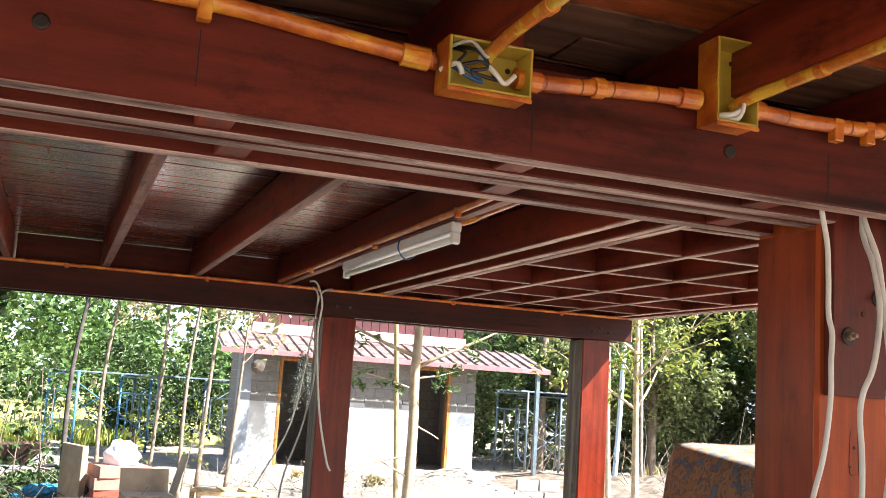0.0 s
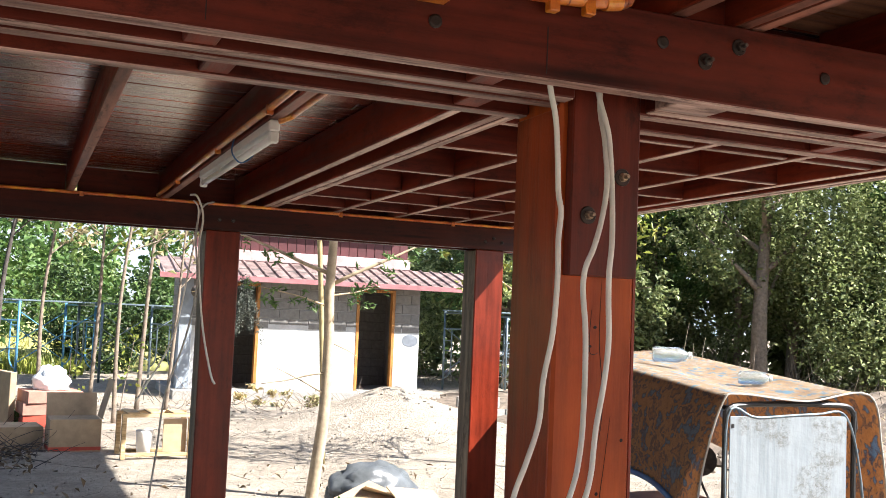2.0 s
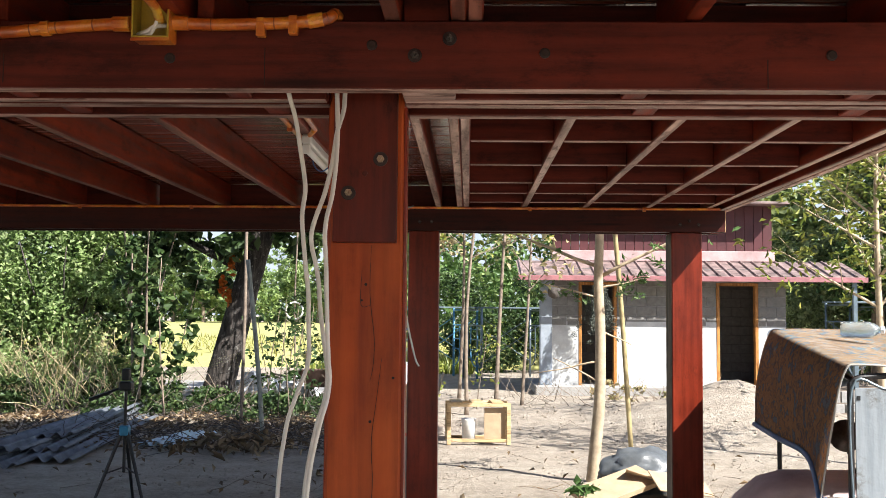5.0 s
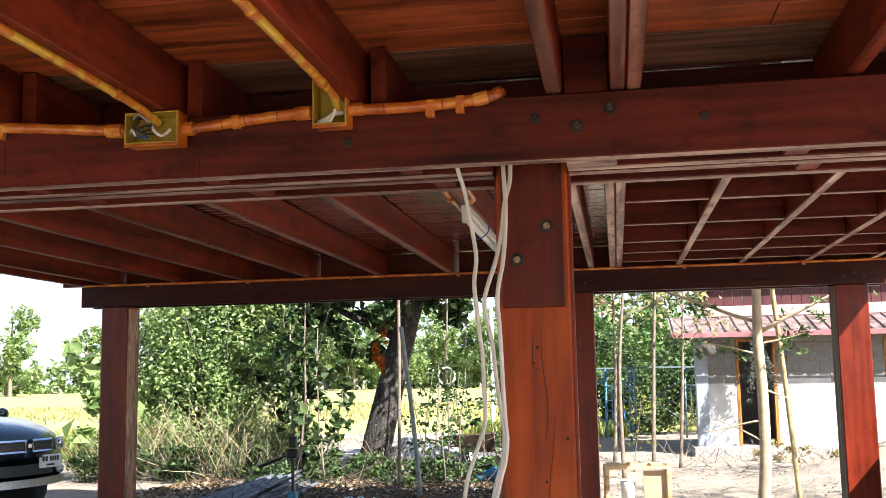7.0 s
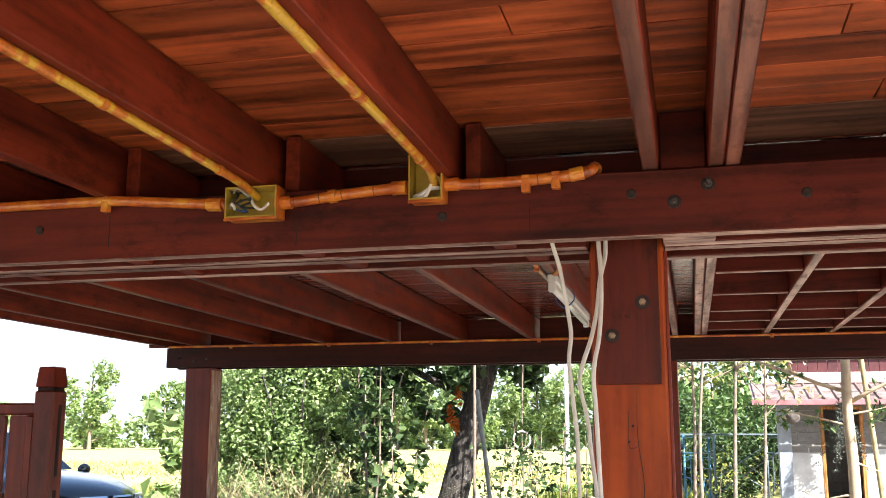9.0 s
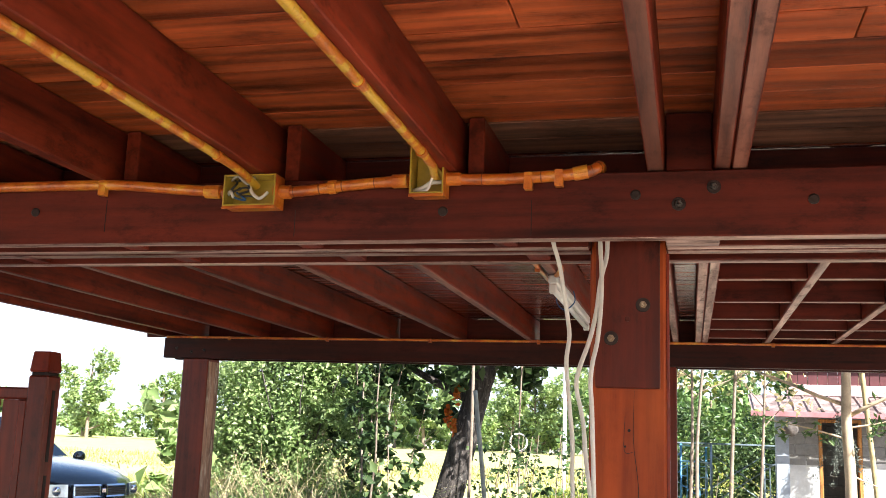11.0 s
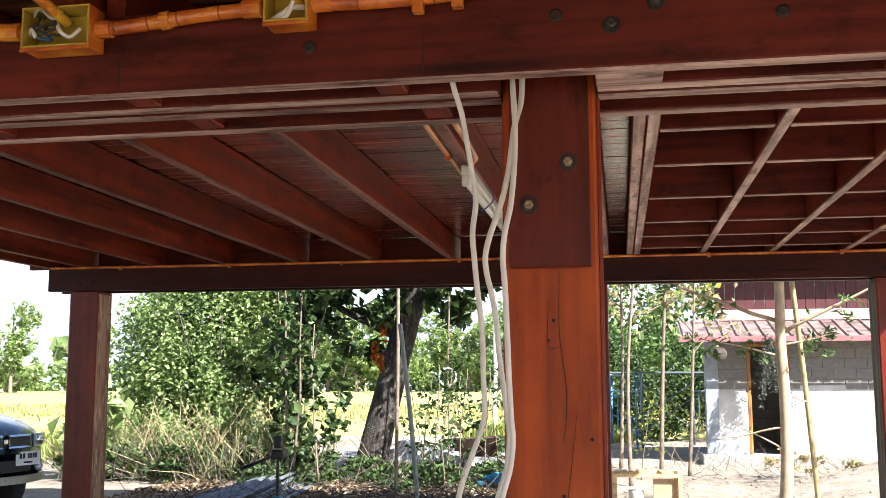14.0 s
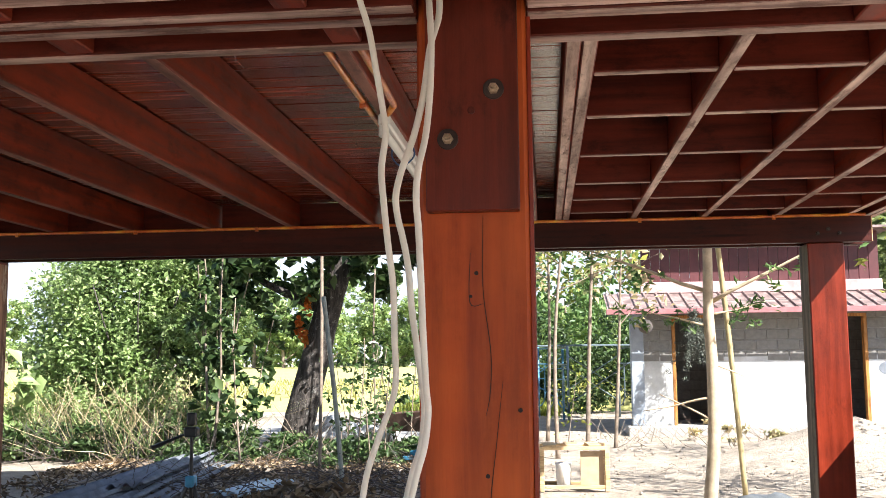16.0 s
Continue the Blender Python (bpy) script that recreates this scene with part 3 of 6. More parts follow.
GRID_J = (0.146, 0.287, 0.329, 0.713, 1.112, 1.523, 1.925, 2.045, 2.089)
for x in GRID_J:
    timber("joist", (0.040, 4.30, JH), (x, 2.475, 2.30 + JH / 2), beam_y, "dark varnished terrace joist with worn pale edge", "joist", "terrace joists", raw_y)
for xa, xb in zip((0.349, 0.733, 1.132, 1.543), (0.693, 1.092, 1.503, 1.905)):
    for y in (1.08, 1.60, 2.26, 2.92, 3.40, 3.88):
        timber("nogging", (xb - xa, 0.036, JH - 0.004), ((xa + xb) / 2, y, 2.302 + JH / 2), beam_x, "short cross timber between terrace joists", "nogging", "noggings", raw_nog)
timber("rim_joist", (0.045, 4.62, JH), (-3.56, 2.32, 2.30 + JH / 2), beam_y, "dark red varnished edge joist", "joist", "terrace joists")
for x in FAR_J:
    timber("spacer_block", (0.444, 0.036, JH - 0.004), (x - 0.235, 4.30, 2.302 + JH / 2), beam_x, "dark wooden blocking over the outer beam", "block", "outer blocking")

for xa, xb in zip((-0.279, 0.166, 0.349, 0.733, 1.132, 1.543, 1.945), (0.126, 0.267, 0.693, 1.092, 1.503, 1.905, 2.025)):
    timber("spacer_block", (xb - xa, 0.036, JH - 0.004), ((xa + xb) / 2, 4.30, 2.302 + JH / 2), beam_x, "dark wooden blocking over the outer beam", "block", "outer blocking")


def deck(y, end, material, label, seed, wide=0.118):
    rng = random.Random(seed)
    bm = bmesh.new()
    while y < end:
        w = wide
        x = X0 + rng.uniform(-1.6, 0)
        while x < X1 + 0.1:
            l = rng.uniform(1.9, 3.2)
            xa, xb = max(x, X0 - 0.05), min(x + l, X1 + 0.03)
            if xb - xa > 0.05:
                dz = rng.uniform(0, 0.003)
                box(bm, xa, xb - 0.003, y, y + w - 0.004, DECK + dz, DECK + 0.026, 0.002)
            x += l
        y += w
    return tagged(part("ceiling", bm, material), label, "ceiling", kind="structure")


deck(-4.162, -0.06, plank_x, "underside of orange brown varnished house floor planks", 5, 0.152)
deck(-0.058, 0.23, plank_grey, "underside of grey weathered floor planks over the girder", 7, 0.149)
deck(0.250, 4.62, plank_dark, "underside of dark red terrace floor planks", 6)

# added cover that blocks light leaking between the two floors
tagged(part("trim", boxes((X0 - 0.05, X1 + 0.03, 0.20, 0.30, DECK + 0.0265, DECK + 0.045), bev=0.002), plank_dark), "unseen strip added over the floor joint to stop a light leak", "trim", kind="structure")

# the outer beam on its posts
outer = timber("outer_beam", (5.56, 0.05, 0.145), (-0.745, 4.165, 2.2125), shade_beam, "varnished outer beam, shade put into its tone, with a cut pale end", "beam", "outer beams")
timber("outer_beam", (5.56, 0.05, 0.145), (-0.745, 4.335, 2.2125), shade_beam, "varnished outer beam, shade put into its tone", "beam", "outer beams")
e = part("cut_end", boxes((2.036, 2.040, 4.142, 4.188, 2.142, 2.283), bev=0), pale_wood, outer, "pale sawn end")
e.data.transform(outer.matrix_basis.inverted())
bolts(outer, ((-3.42, 4.14, 2.21, 0.012), (-3.3, 4.14, 2.185, 0.012), (-3.2, 4.14, 2.2, 0.012), (0.02, 4.14, 2.2, 0.012), (0.10, 4.14, 2.2, 0.012),
              (1.74, 4.14, 2.19, 0.012), (1.80, 4.14, 2.215, 0.012), (1.86, 4.14, 2.19, 0.012)))


def outer_post(x, label):
    t = thing("post", (x, 4.25, 0), label, "post", "outer posts", "structure")
    part("shaft", boxes((-0.1, 0.1, -0.095, 0.095, 0.02, 2.1395), bev=0.006), post_z, t)
    # thin grey brown skin on the post's -x side
    part("weathered_side", boxes((-0.103, -0.0995, -0.088, 0.088, 0.03, 2.13), bev=0.001), grey_side, t, "grey brown side")
    part("foot_plate", boxes((-0.045, 0.045, -0.101, -0.0955, 0.0, 0.20), bev=0.001), steel, t, "zinc steel strap at the foot")
    part("footing", boxes((-0.16, 0.16, -0.16, 0.16, -0.1, 0.02), bev=0.01), concrete, t, "concrete footing")
    return t


outer_post(-3.27, "dark red varnished wooden post, one corner pale and worn")
outer_post(0.05, "red brown varnished wooden post on a concrete footing")
outer_post(1.785, "glossy red varnished wooden post in a band of sun")
left_edge = bpy.data.objects["post"]
part("worn_side", boxes((0.0995, 0.103, -0.085, 0.085, 0.03, 2.12), bev=0.001), worn_side, left_edge, "bare pale worn side")


def column():
    t = thing("wooden_column", (0, 0, 0), "thick orange varnished wooden column with a bolted dark cheek plate", "column", kind="structure")
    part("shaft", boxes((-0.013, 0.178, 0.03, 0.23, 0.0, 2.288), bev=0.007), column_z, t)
    # side face in a darker, redder tone than the front
    part("stained_side", boxes((-0.0165, -0.0125, 0.037, 0.223, 0.01, 2.12), bev=0.001), side_z, t, "red brown side")
    part("cheek_plate", boxes((0.002, 0.163, 0.0, 0.0297, 1.77, 2.29), bev=0.002), plate_z, t, "dark red bolted cheek plate")
    part("side_strip", boxes((0.1782, 0.186, 0.035, 0.06, 0.3, 2.12), bev=0.001), post_z, t)
    for x, z in ((0.121, 1.981), (0.041, 1.895)):
        part("bolt", bolt_bm(x, 0.0, z, 0.0140), dull_steel, t, "zinc bolt with washer and nut")
        part("washer", washer_bm(x, 0.0, z, 0.0185), black_steel, t, "dark stained washer")
    bm = bmesh.new()
    lathe(bm, ((0.007, 0), (0.007, 0.0015), (0.005, 0.002)), 10, Matrix.Translation((0.082, 0.0, 1.945)) @ pose(0, 0, 0, 90))
    part("plug", bm, plate_z, t)
    for pts in ([(0.098, 1.765), (0.096, 1.64), (0.108, 1.53), (0.106, 1.46), (0.098, 1.42)], [(0.128, 1.48), (0.115, 1.37), (0.104, 1.27), (0.108, 1.16), (0.098, 1.0), (0.102, 0.8)],
                [(0.075, 1.70), (0.073, 1.615), (0.096, 1.612)]):
        p = smooth_path([(x, 0.0295, z) for x, z in pts], 5)
        bm = bmesh.new()
        tube(bm, p, [0.0008 * (0.4 + 0.6 * math.sin(math.pi * (i + 0.5) / len(p))) for i in range(len(p))], 5)
        part("crack", bm, crack_dark, t, "long drying crack")
    for x, z, r in ((0.085, 1.665, 0.004), (0.075, 1.625, 0.003), (0.157, 1.43, 0.004), (0.10, 1.32, 0.004)):
        bm = bmesh.new()
        lathe(bm, ((r, 0), (r * 0.9, 0.0008)), 8, Matrix.Translation((x, 0.0299, z)) @ pose(0, 0, 0, 90))
        part("knot", bm, crack_dark, t)
    return t


column()

# the storey above, closed and plain: unseen, added to cast the yard's shadow
def upper_house():
    t = thing("unseen_storey", (0, 0, 2.49), "unseen plain upper storey with a wide roof, added to shade the yard", "house", kind="structure")
    for a in ((-4.1, 1.2, -4.1, -4.0, 0.0, 2.7), (-4.1, 1.2, 0.3, 0.4, 0.0, 2.7), (-4.1, -4.0, -4.0, 0.3, 0.0, 2.7), (1.1, 1.2, -4.0, 0.3, 0.0, 2.7)):
        part("wall", boxes(a, bev=0), post_z, t)
    # roof reach set by where its shadow must end; its posts are invented
    part("roof", boxes((-6.5, 4.5, -4.4, 8.2, 2.95, 3.05), bev=0), maroon, t)
    for x, y in ((4.3, -4.2), (4.3, 0.0)):
        part("roof_post", boxes((x - 0.08, x + 0.08, y - 0.08, y + 0.08, -2.49, 2.95), bev=0.005), post_z, t)
    return t


upper_house()

# ---- conduit, boxes, lamp, cables ----
def conduit(name, pts, r, label, clips=(), paint=orange_paint):
    t = thing(name, pts[0], label, "conduit", "orange conduits")
    inv = t.matrix_basis.inverted()
    p, rg = [], random.Random(len(pts) + int(abs(pts[0][0]) * 100))
    q = smooth_path(pts, 6)
    for a, c in zip(q, q[1:]):
        k = max(1, int((c - a).length / 0.012))
        p += [a.lerp(c, i / k) for i in range(k)]
    p.append(q[-1])
    bm = bmesh.new()
    tube(bm, p, [r * (1 + 0.025 * rg.uniform(-1, 1)) for _ in p], 10)
    bm.transform(inv)
    part("pipe", bm, paint, t, smooth=True)
    if r > 0.013:
        k = rg.randint(2, 5)
        while k < len(p) - 2 and k < 110:
            d = (p[k + 1] - p[k - 1]).normalized() * 0.0016
            bm = tubes(([p[k] - d, p[k] + d], r * 1.045), seg=10)
            bm.transform(inv)
            part("tape_edge", bm, seam_paint, t)
            k += rg.randint(3, 7)
    for i, (x, y, z) in enumerate(clips):
        bm = boxes((x - 0.011, x + 0.011, y - 0.004, y + r * 1.2, z - r * 1.5, z + r * 1.5), bev=0.002)
        bm.transform(inv)
        part("clip", bm, orange_paint, t)
    return t, inv


def sleeves(t, inv, spots, r):
    for a, b in spots:
        bm = tubes(([a, b], r), seg=12)
        bm.transform(inv)
        part("coupling", bm, orange_paint, t, smooth=False)


R = 0.0148
c, inv = conduit("conduit", [(-3.9, -0.172, 2.285), (-3.0, -0.172, 2.290), (-2.2, -0.172, 2.286), (-1.7, -0.172, 2.289), (-1.34, -0.172, 2.288), (-1.18, -0.172, 2.276), (-1.0, -0.175, 2.260), (-0.975, -0.178, 2.258)], R,
                 "orange painted conduit wrapped in tape along the girder", ((-1.345, -0.182, 2.278), (-2.2, -0.182, 2.276)))
sleeves(c, inv, (((-1.03, -0.175, 2.261), (-0.985, -0.178, 2.258)),), R * 1.28)
c, inv = conduit("conduit", [(-0.825, -0.178, 2.254), (-0.76, -0.175, 2.256), (-0.62, -0.172, 2.270), (-0.50, -0.175, 2.276), (-0.462, -0.178, 2.276)], R,
                 "orange painted conduit between the junction boxes")
sleeves(c, inv, (((-0.83, -0.178, 2.254), (-0.785, -0.177, 2.254)), ((-0.505, -0.176, 2.276), (-0.465, -0.178, 2.276)), ((-0.68, -0.1735, 2.264), (-0.66, -0.1732, 2.266))), R * 1.25)
c, inv = conduit("conduit", [(-0.36, -0.178, 2.278), (-0.25, -0.172, 2.276), (-0.12, -0.172, 2.279), (-0.03, -0.172, 2.285), (0.008, -0.168, 2.294), (0.020, -0.155, 2.306), (0.023, -0.12, 2.311)], R,
                 "orange painted conduit ending in an upward bend", ((-0.152, -0.182, 2.268), (-0.075, -0.182, 2.273)))
sleeves(c, inv, (((-0.365, -0.178, 2.278), (-0.325, -0.176, 2.278)), ((-0.04, -0.172, 2.284), (-0.005, -0.171, 2.290))), R * 1.2)
c, inv = conduit("conduit", [(-0.885, -0.175, 2.272), (-0.888, -0.215, 2.281), (-0.886, -0.32, 2.289), (-0.884, -0.6, 2.290), (-0.884, -1.2, 2.2905), (-0.884, -2.4, 2.2905), (-0.884, -3.6, 2.2905)], 0.0115,
                 "orange and yellow conduit under a joist", (), yellow_paint)
sleeves(c, inv, (((-0.8835, -0.40, 2.289), (-0.8835, -0.42, 2.289)), ((-0.884, -0.92, 2.290), (-0.884, -0.94, 2.290)), ((-0.884, -1.5, 2.290), (-0.884, -1.52, 2.290))), 0.0135)
c, inv = conduit("conduit", [(-0.388, -0.175, 2.275), (-0.386, -0.215, 2.282), (-0.374, -0.32, 2.289), (-0.372, -0.7, 2.2905), (-0.372, -1.4, 2.2905), (-0.372, -3.6, 2.2905)], 0.0115,
                 "orange and yellow conduit beside a joist", (), yellow_paint)
sleeves(c, inv, (((-0.3728, -0.38, 2.289), (-0.3728, -0.40, 2.289)), ((-0.372, -0.85, 2.290), (-0.372, -0.87, 2.290))), 0.0135)
c, inv = conduit("conduit", [(-3.5, 4.125, 2.292), (-2.4, 4.125, 2.290), (-1.2, 4.125, 2.291), (-0.2, 4.125, 2.291), (-0.12, 4.12, 2.285)], 0.0095,
                 "thin orange conduit along the outer beam", [(x, 4.117, 2.286) for x in (-3.0, -2.25, -1.5, -0.75)])
c, inv = conduit("conduit", [(-0.05, 4.12, 2.285), (0.05, 4.125, 2.291), (0.9, 4.125, 2.290), (1.7, 4.125, 2.291), (2.0, 4.125, 2.292)], 0.0095,
                 "thin orange conduit along the outer beam", [(x, 4.117, 2.286) for x in (0.75, 1.5)])
conduit("conduit", [(-0.345, 0.10, 2.309), (-0.345, 0.8, 2.311), (-0.345, 1.35, 2.308), (-0.345, 2.6, 2.311), (-0.345, 4.08, 2.309)], 0.011,
        "orange conduit along the lamp's joist", [(-0.345, y, 2.303) for y in (1.3, 2.2, 3.3)])
conduit("conduit", [(-0.255, 0.10, 2.309), (-0.255, 0.8, 2.311), (-0.255, 1.30, 2.307), (-0.262, 1.36, 2.300), (-0.285, 1.41, 2.292)], 0.011, "short orange conduit to the lamp")


def junction_box(x0, x1, z0, z1, label, wires):
    """An open box with its mouth towards the yard side."""
    y0, y1, w = -0.215, -0.153, 0.004
    t = thing("junction_box", ((x0 + x1) / 2, y1, z0), label, "junction box", "junction boxes")
    inv = t.matrix_basis.inverted()
    bm = boxes((x0, x1, y1 - w, y1, z0, z1), (x0, x0 + w, y0, y1 - w, z0, z1), (x1 - w, x1, y0, y1 - w, z0, z1), (x0 + w, x1 - w, y0, y1 - w, z0, z0 + w), (x0 + w, x1 - w, y0, y1 - w, z1 - w, z1), bev=0.001)
    bm.transform(inv)
    part("case", bm, yellow_pvc, t, "yellow plastic box")
    s = 0.0015
    bm = boxes((x0 - s, x0, y0 + 0.002, y1, z0 - s, z1), (x1, x1 + s, y0 + 0.002, y1, z0 - s, z1), (x0, x1, y0 + 0.002, y1, z0 - s * 2, z0), (x0 - s, x1 + s, y0 - 0.001, y0 + 0.004, z0 - 0.009, z0 - 0.003), bev=0.0007)
    bm.transform(inv)
    part("paint_coat", bm, orange_paint, t, "orange varnish on the outside")
    for kind, pts, r in wires:
        bm = tubes((smooth_path(pts, 6), r), seg=6)
        bm.transform(inv)
        part("wire", bm, kind, t, "loose wire end", True)
    for x in (x0 + 0.02, x1 - 0.02):
        bm = bmesh.new()
        lathe(bm, ((0.005, 0), (0.005, 0.001)), 8, Matrix.Translation((x, y1 - w - 0.0002, z1 - 0.025)) @ pose(0, 0, 0, 90))
        bm.transform(inv)
        part("screw_hole", bm, black, t)


junction_box(-0.962, -0.815, 2.212, 2.296, "open yellow junction box with loose black, blue and white wires",
             [(black, [(-0.95, -0.17, 2.29), (-0.93, -0.20, 2.275), (-0.945, -0.205, 2.25), (-0.90, -0.205, 2.262), (-0.875, -0.2, 2.24)], 0.003),
              (black, [(-0.94, -0.17, 2.29), (-0.91, -0.20, 2.282), (-0.89, -0.205, 2.255), (-0.92, -0.205, 2.243), (-0.87, -0.2, 2.237)], 0.003),
              (blue_wire, [(-0.955, -0.18, 2.26), (-0.93, -0.205, 2.235), (-0.90, -0.205, 2.228), (-0.93, -0.2, 2.25)], 0.003),
              (white_pvc, [(-0.90, -0.19, 2.275), (-0.88, -0.21, 2.245), (-0.86, -0.205, 2.232), (-0.84, -0.20, 2.25)], 0.0045),
              (white_pvc, [(-0.965, -0.18, 2.245), (-0.945, -0.205, 2.252), (-0.935, -0.205, 2.235)], 0.0045),
              (grey_wire, [(-0.95, -0.19, 2.285), (-0.925, -0.21, 2.292), (-0.895, -0.21, 2.27), (-0.88, -0.2, 2.29)], 0.0035)])
junction_box(-0.450, -0.362, 2.234, 2.390, "upright open yellow junction box with a white cable",
             [(white_pvc, [(-0.448, -0.18, 2.248), (-0.415, -0.205, 2.250), (-0.395, -0.205, 2.262), (-0.372, -0.18, 2.27)], 0.006),
              (white_pvc, [(-0.44, -0.19, 2.243), (-0.405, -0.21, 2.243), (-0.39, -0.21, 2.275), (-0.385, -0.19, 2.28)], 0.0045)])


def batten_lamp():
    t = thing("batten_lamp", (-0.30, 1.42, 2.30), "unlit white fluorescent batten lamp under a joist", "lamp")
    L = 1.38
    part("body", boxes((-0.019, 0.019, 0, L, -0.042, -0.003), bev=0.006), white_enamel, t)
    bm = bmesh.new()
    tube(bm, [(0, 0.03, -0.062), (0, L - 0.03, -0.062)], 0.013, 12)
    part("tube", bm, tube_glass, t, "white lamp tube", True)
    for y in (0.0, L - 0.028):
        part("lamp_holder", boxes((-0.016, 0.016, y, y + 0.022, -0.08, -0.04), bev=0.005), white_enamel, t)
    bm = tubes((smooth_path([(-0.04, 0.48, 0.0), (-0.045, 0.48, -0.05), (-0.01, 0.48, -0.085), (0.035, 0.48, -0.05), (0.03, 0.48, 0.0)], 5), 0.003), seg=6)
    part("tie_wire", bm, blue_wire, t, "blue tie wire")


batten_lamp()


def cable(pts, r, label, material=white_pvc, name="cable"):
    bm = tubes((smooth_path(pts, 7), r), seg=8)
    return tagged(part(name, bm, material, smooth=True), label, "cable", "hanging cables")


Y = -0.06
cable([(-0.112, -0.085, 2.20), (-0.100, -0.080, 2.130), (-0.083, -0.076, 2.069), (-0.072, -0.068, 2.000), (-0.062, -0.058, 1.930), (-0.058, -0.064, 1.889), (-0.064, -0.068, 1.833), (-0.061, -0.065, 1.777), (-0.056, -0.052, 1.709), (-0.051, -0.032, 1.639), (-0.053, -0.006, 1.555), (-0.054, 0.004, 1.470), (-0.079, 0.002, 1.395), (-0.102, 0.006, 1.330), (-0.114, 0.010, 1.265), (-0.122, 0.012, 1.205), (-0.128, 0.012, 1.10), (-0.13, -0.01, 0.8), (-0.12, -0.06, 0.4), (-0.16, -0.2, 0.02)], 0.0058, "white cable hanging loose beside the column")
cable([(0.036, -0.05, 2.20), (0.034, -0.045, 2.130), (0.032, -0.055, 2.090), (0.022, -0.090, 2.032), (0.013, -0.116, 1.944), (-0.002, -0.126, 1.875), (-0.021, -0.132, 1.819), (-0.032, -0.122, 1.780), (-0.031, -0.112, 1.747), (-0.024, -0.104, 1.713), (-0.016, -0.100, 1.666), (-0.011, -0.096, 1.598), (-0.004, -0.084, 1.530), (0.002, -0.072, 1.475), (0.004, -0.064, 1.433), (-0.003, -0.062, 1.378), (-0.018, -0.062, 1.330), (-0.034, -0.048, 1.267), (-0.046, -0.035, 1.209), (-0.056, -0.028, 1.12), (-0.075, -0.04, 0.8), (-0.08, -0.10, 0.3), (-0.06, -0.2, 0.02)], 0.0058, "white cable hanging down the column")
cable([(0.014, -0.05, 2.20), (0.018, -0.07, 2.125), (0.023, -0.092, 2.067), (0.025, -0.102, 2.030), (0.024, -0.116, 1.952), (0.018, -0.132, 1.874), (0.008, -0.148, 1.818), (0.004, -0.148, 1.771), (0.007, -0.144, 1.718), (0.010, -0.144, 1.638), (0.011, -0.130, 1.558), (0.012, -0.106, 1.476), (0.014, -0.096, 1.435), (0.008, -0.098, 1.382), (-0.005, -0.100, 1.336), (-0.021, -0.086, 1.273), (-0.033, -0.072, 1.216), (-0.043, -0.064, 1.12), (-0.055, -0.08, 0.8), (-0.05, -0.15, 0.3), (0.0, -0.25, 0.02)], 0.0058, "white cable hanging down the column")
cable([(-0.16, 4.12, 2.33), (-0.12, 4.10, 2.32), (-0.085, 4.08, 2.20), (-0.10, 4.07, 2.0), (-0.06, 4.06, 1.6), (0.0, 4.05, 1.32), (0.03, 4.05, 1.25)], 0.006, "loose white cable end hanging from the outer beam")
cable([(-0.02, 4.12, 2.30), (-0.09, 4.10, 2.26), (-0.12, 4.08, 2.1), (-0.10, 4.07, 1.8), (-0.15, 4.06, 1.5), (-0.24, 4.05, 1.2), (-0.27, 4.04, 0.9), (-0.30, 4.03, 0.5), (-0.22, 4.0, 0.15), (-0.15, 3.95, 0.03)], 0.006, "loose grey cable hanging to the ground", grey_wire)
cable([(-0.14, 4.11, 2.30), (-0.11, 4.09, 2.22), (-0.15, 4.07, 1.9), (-0.22, 4.06, 1.5), (-0.36, 4.05, 1.22), (-0.40, 4.05, 1.15)], 0.005, "loose white cable end hanging from the outer beam")

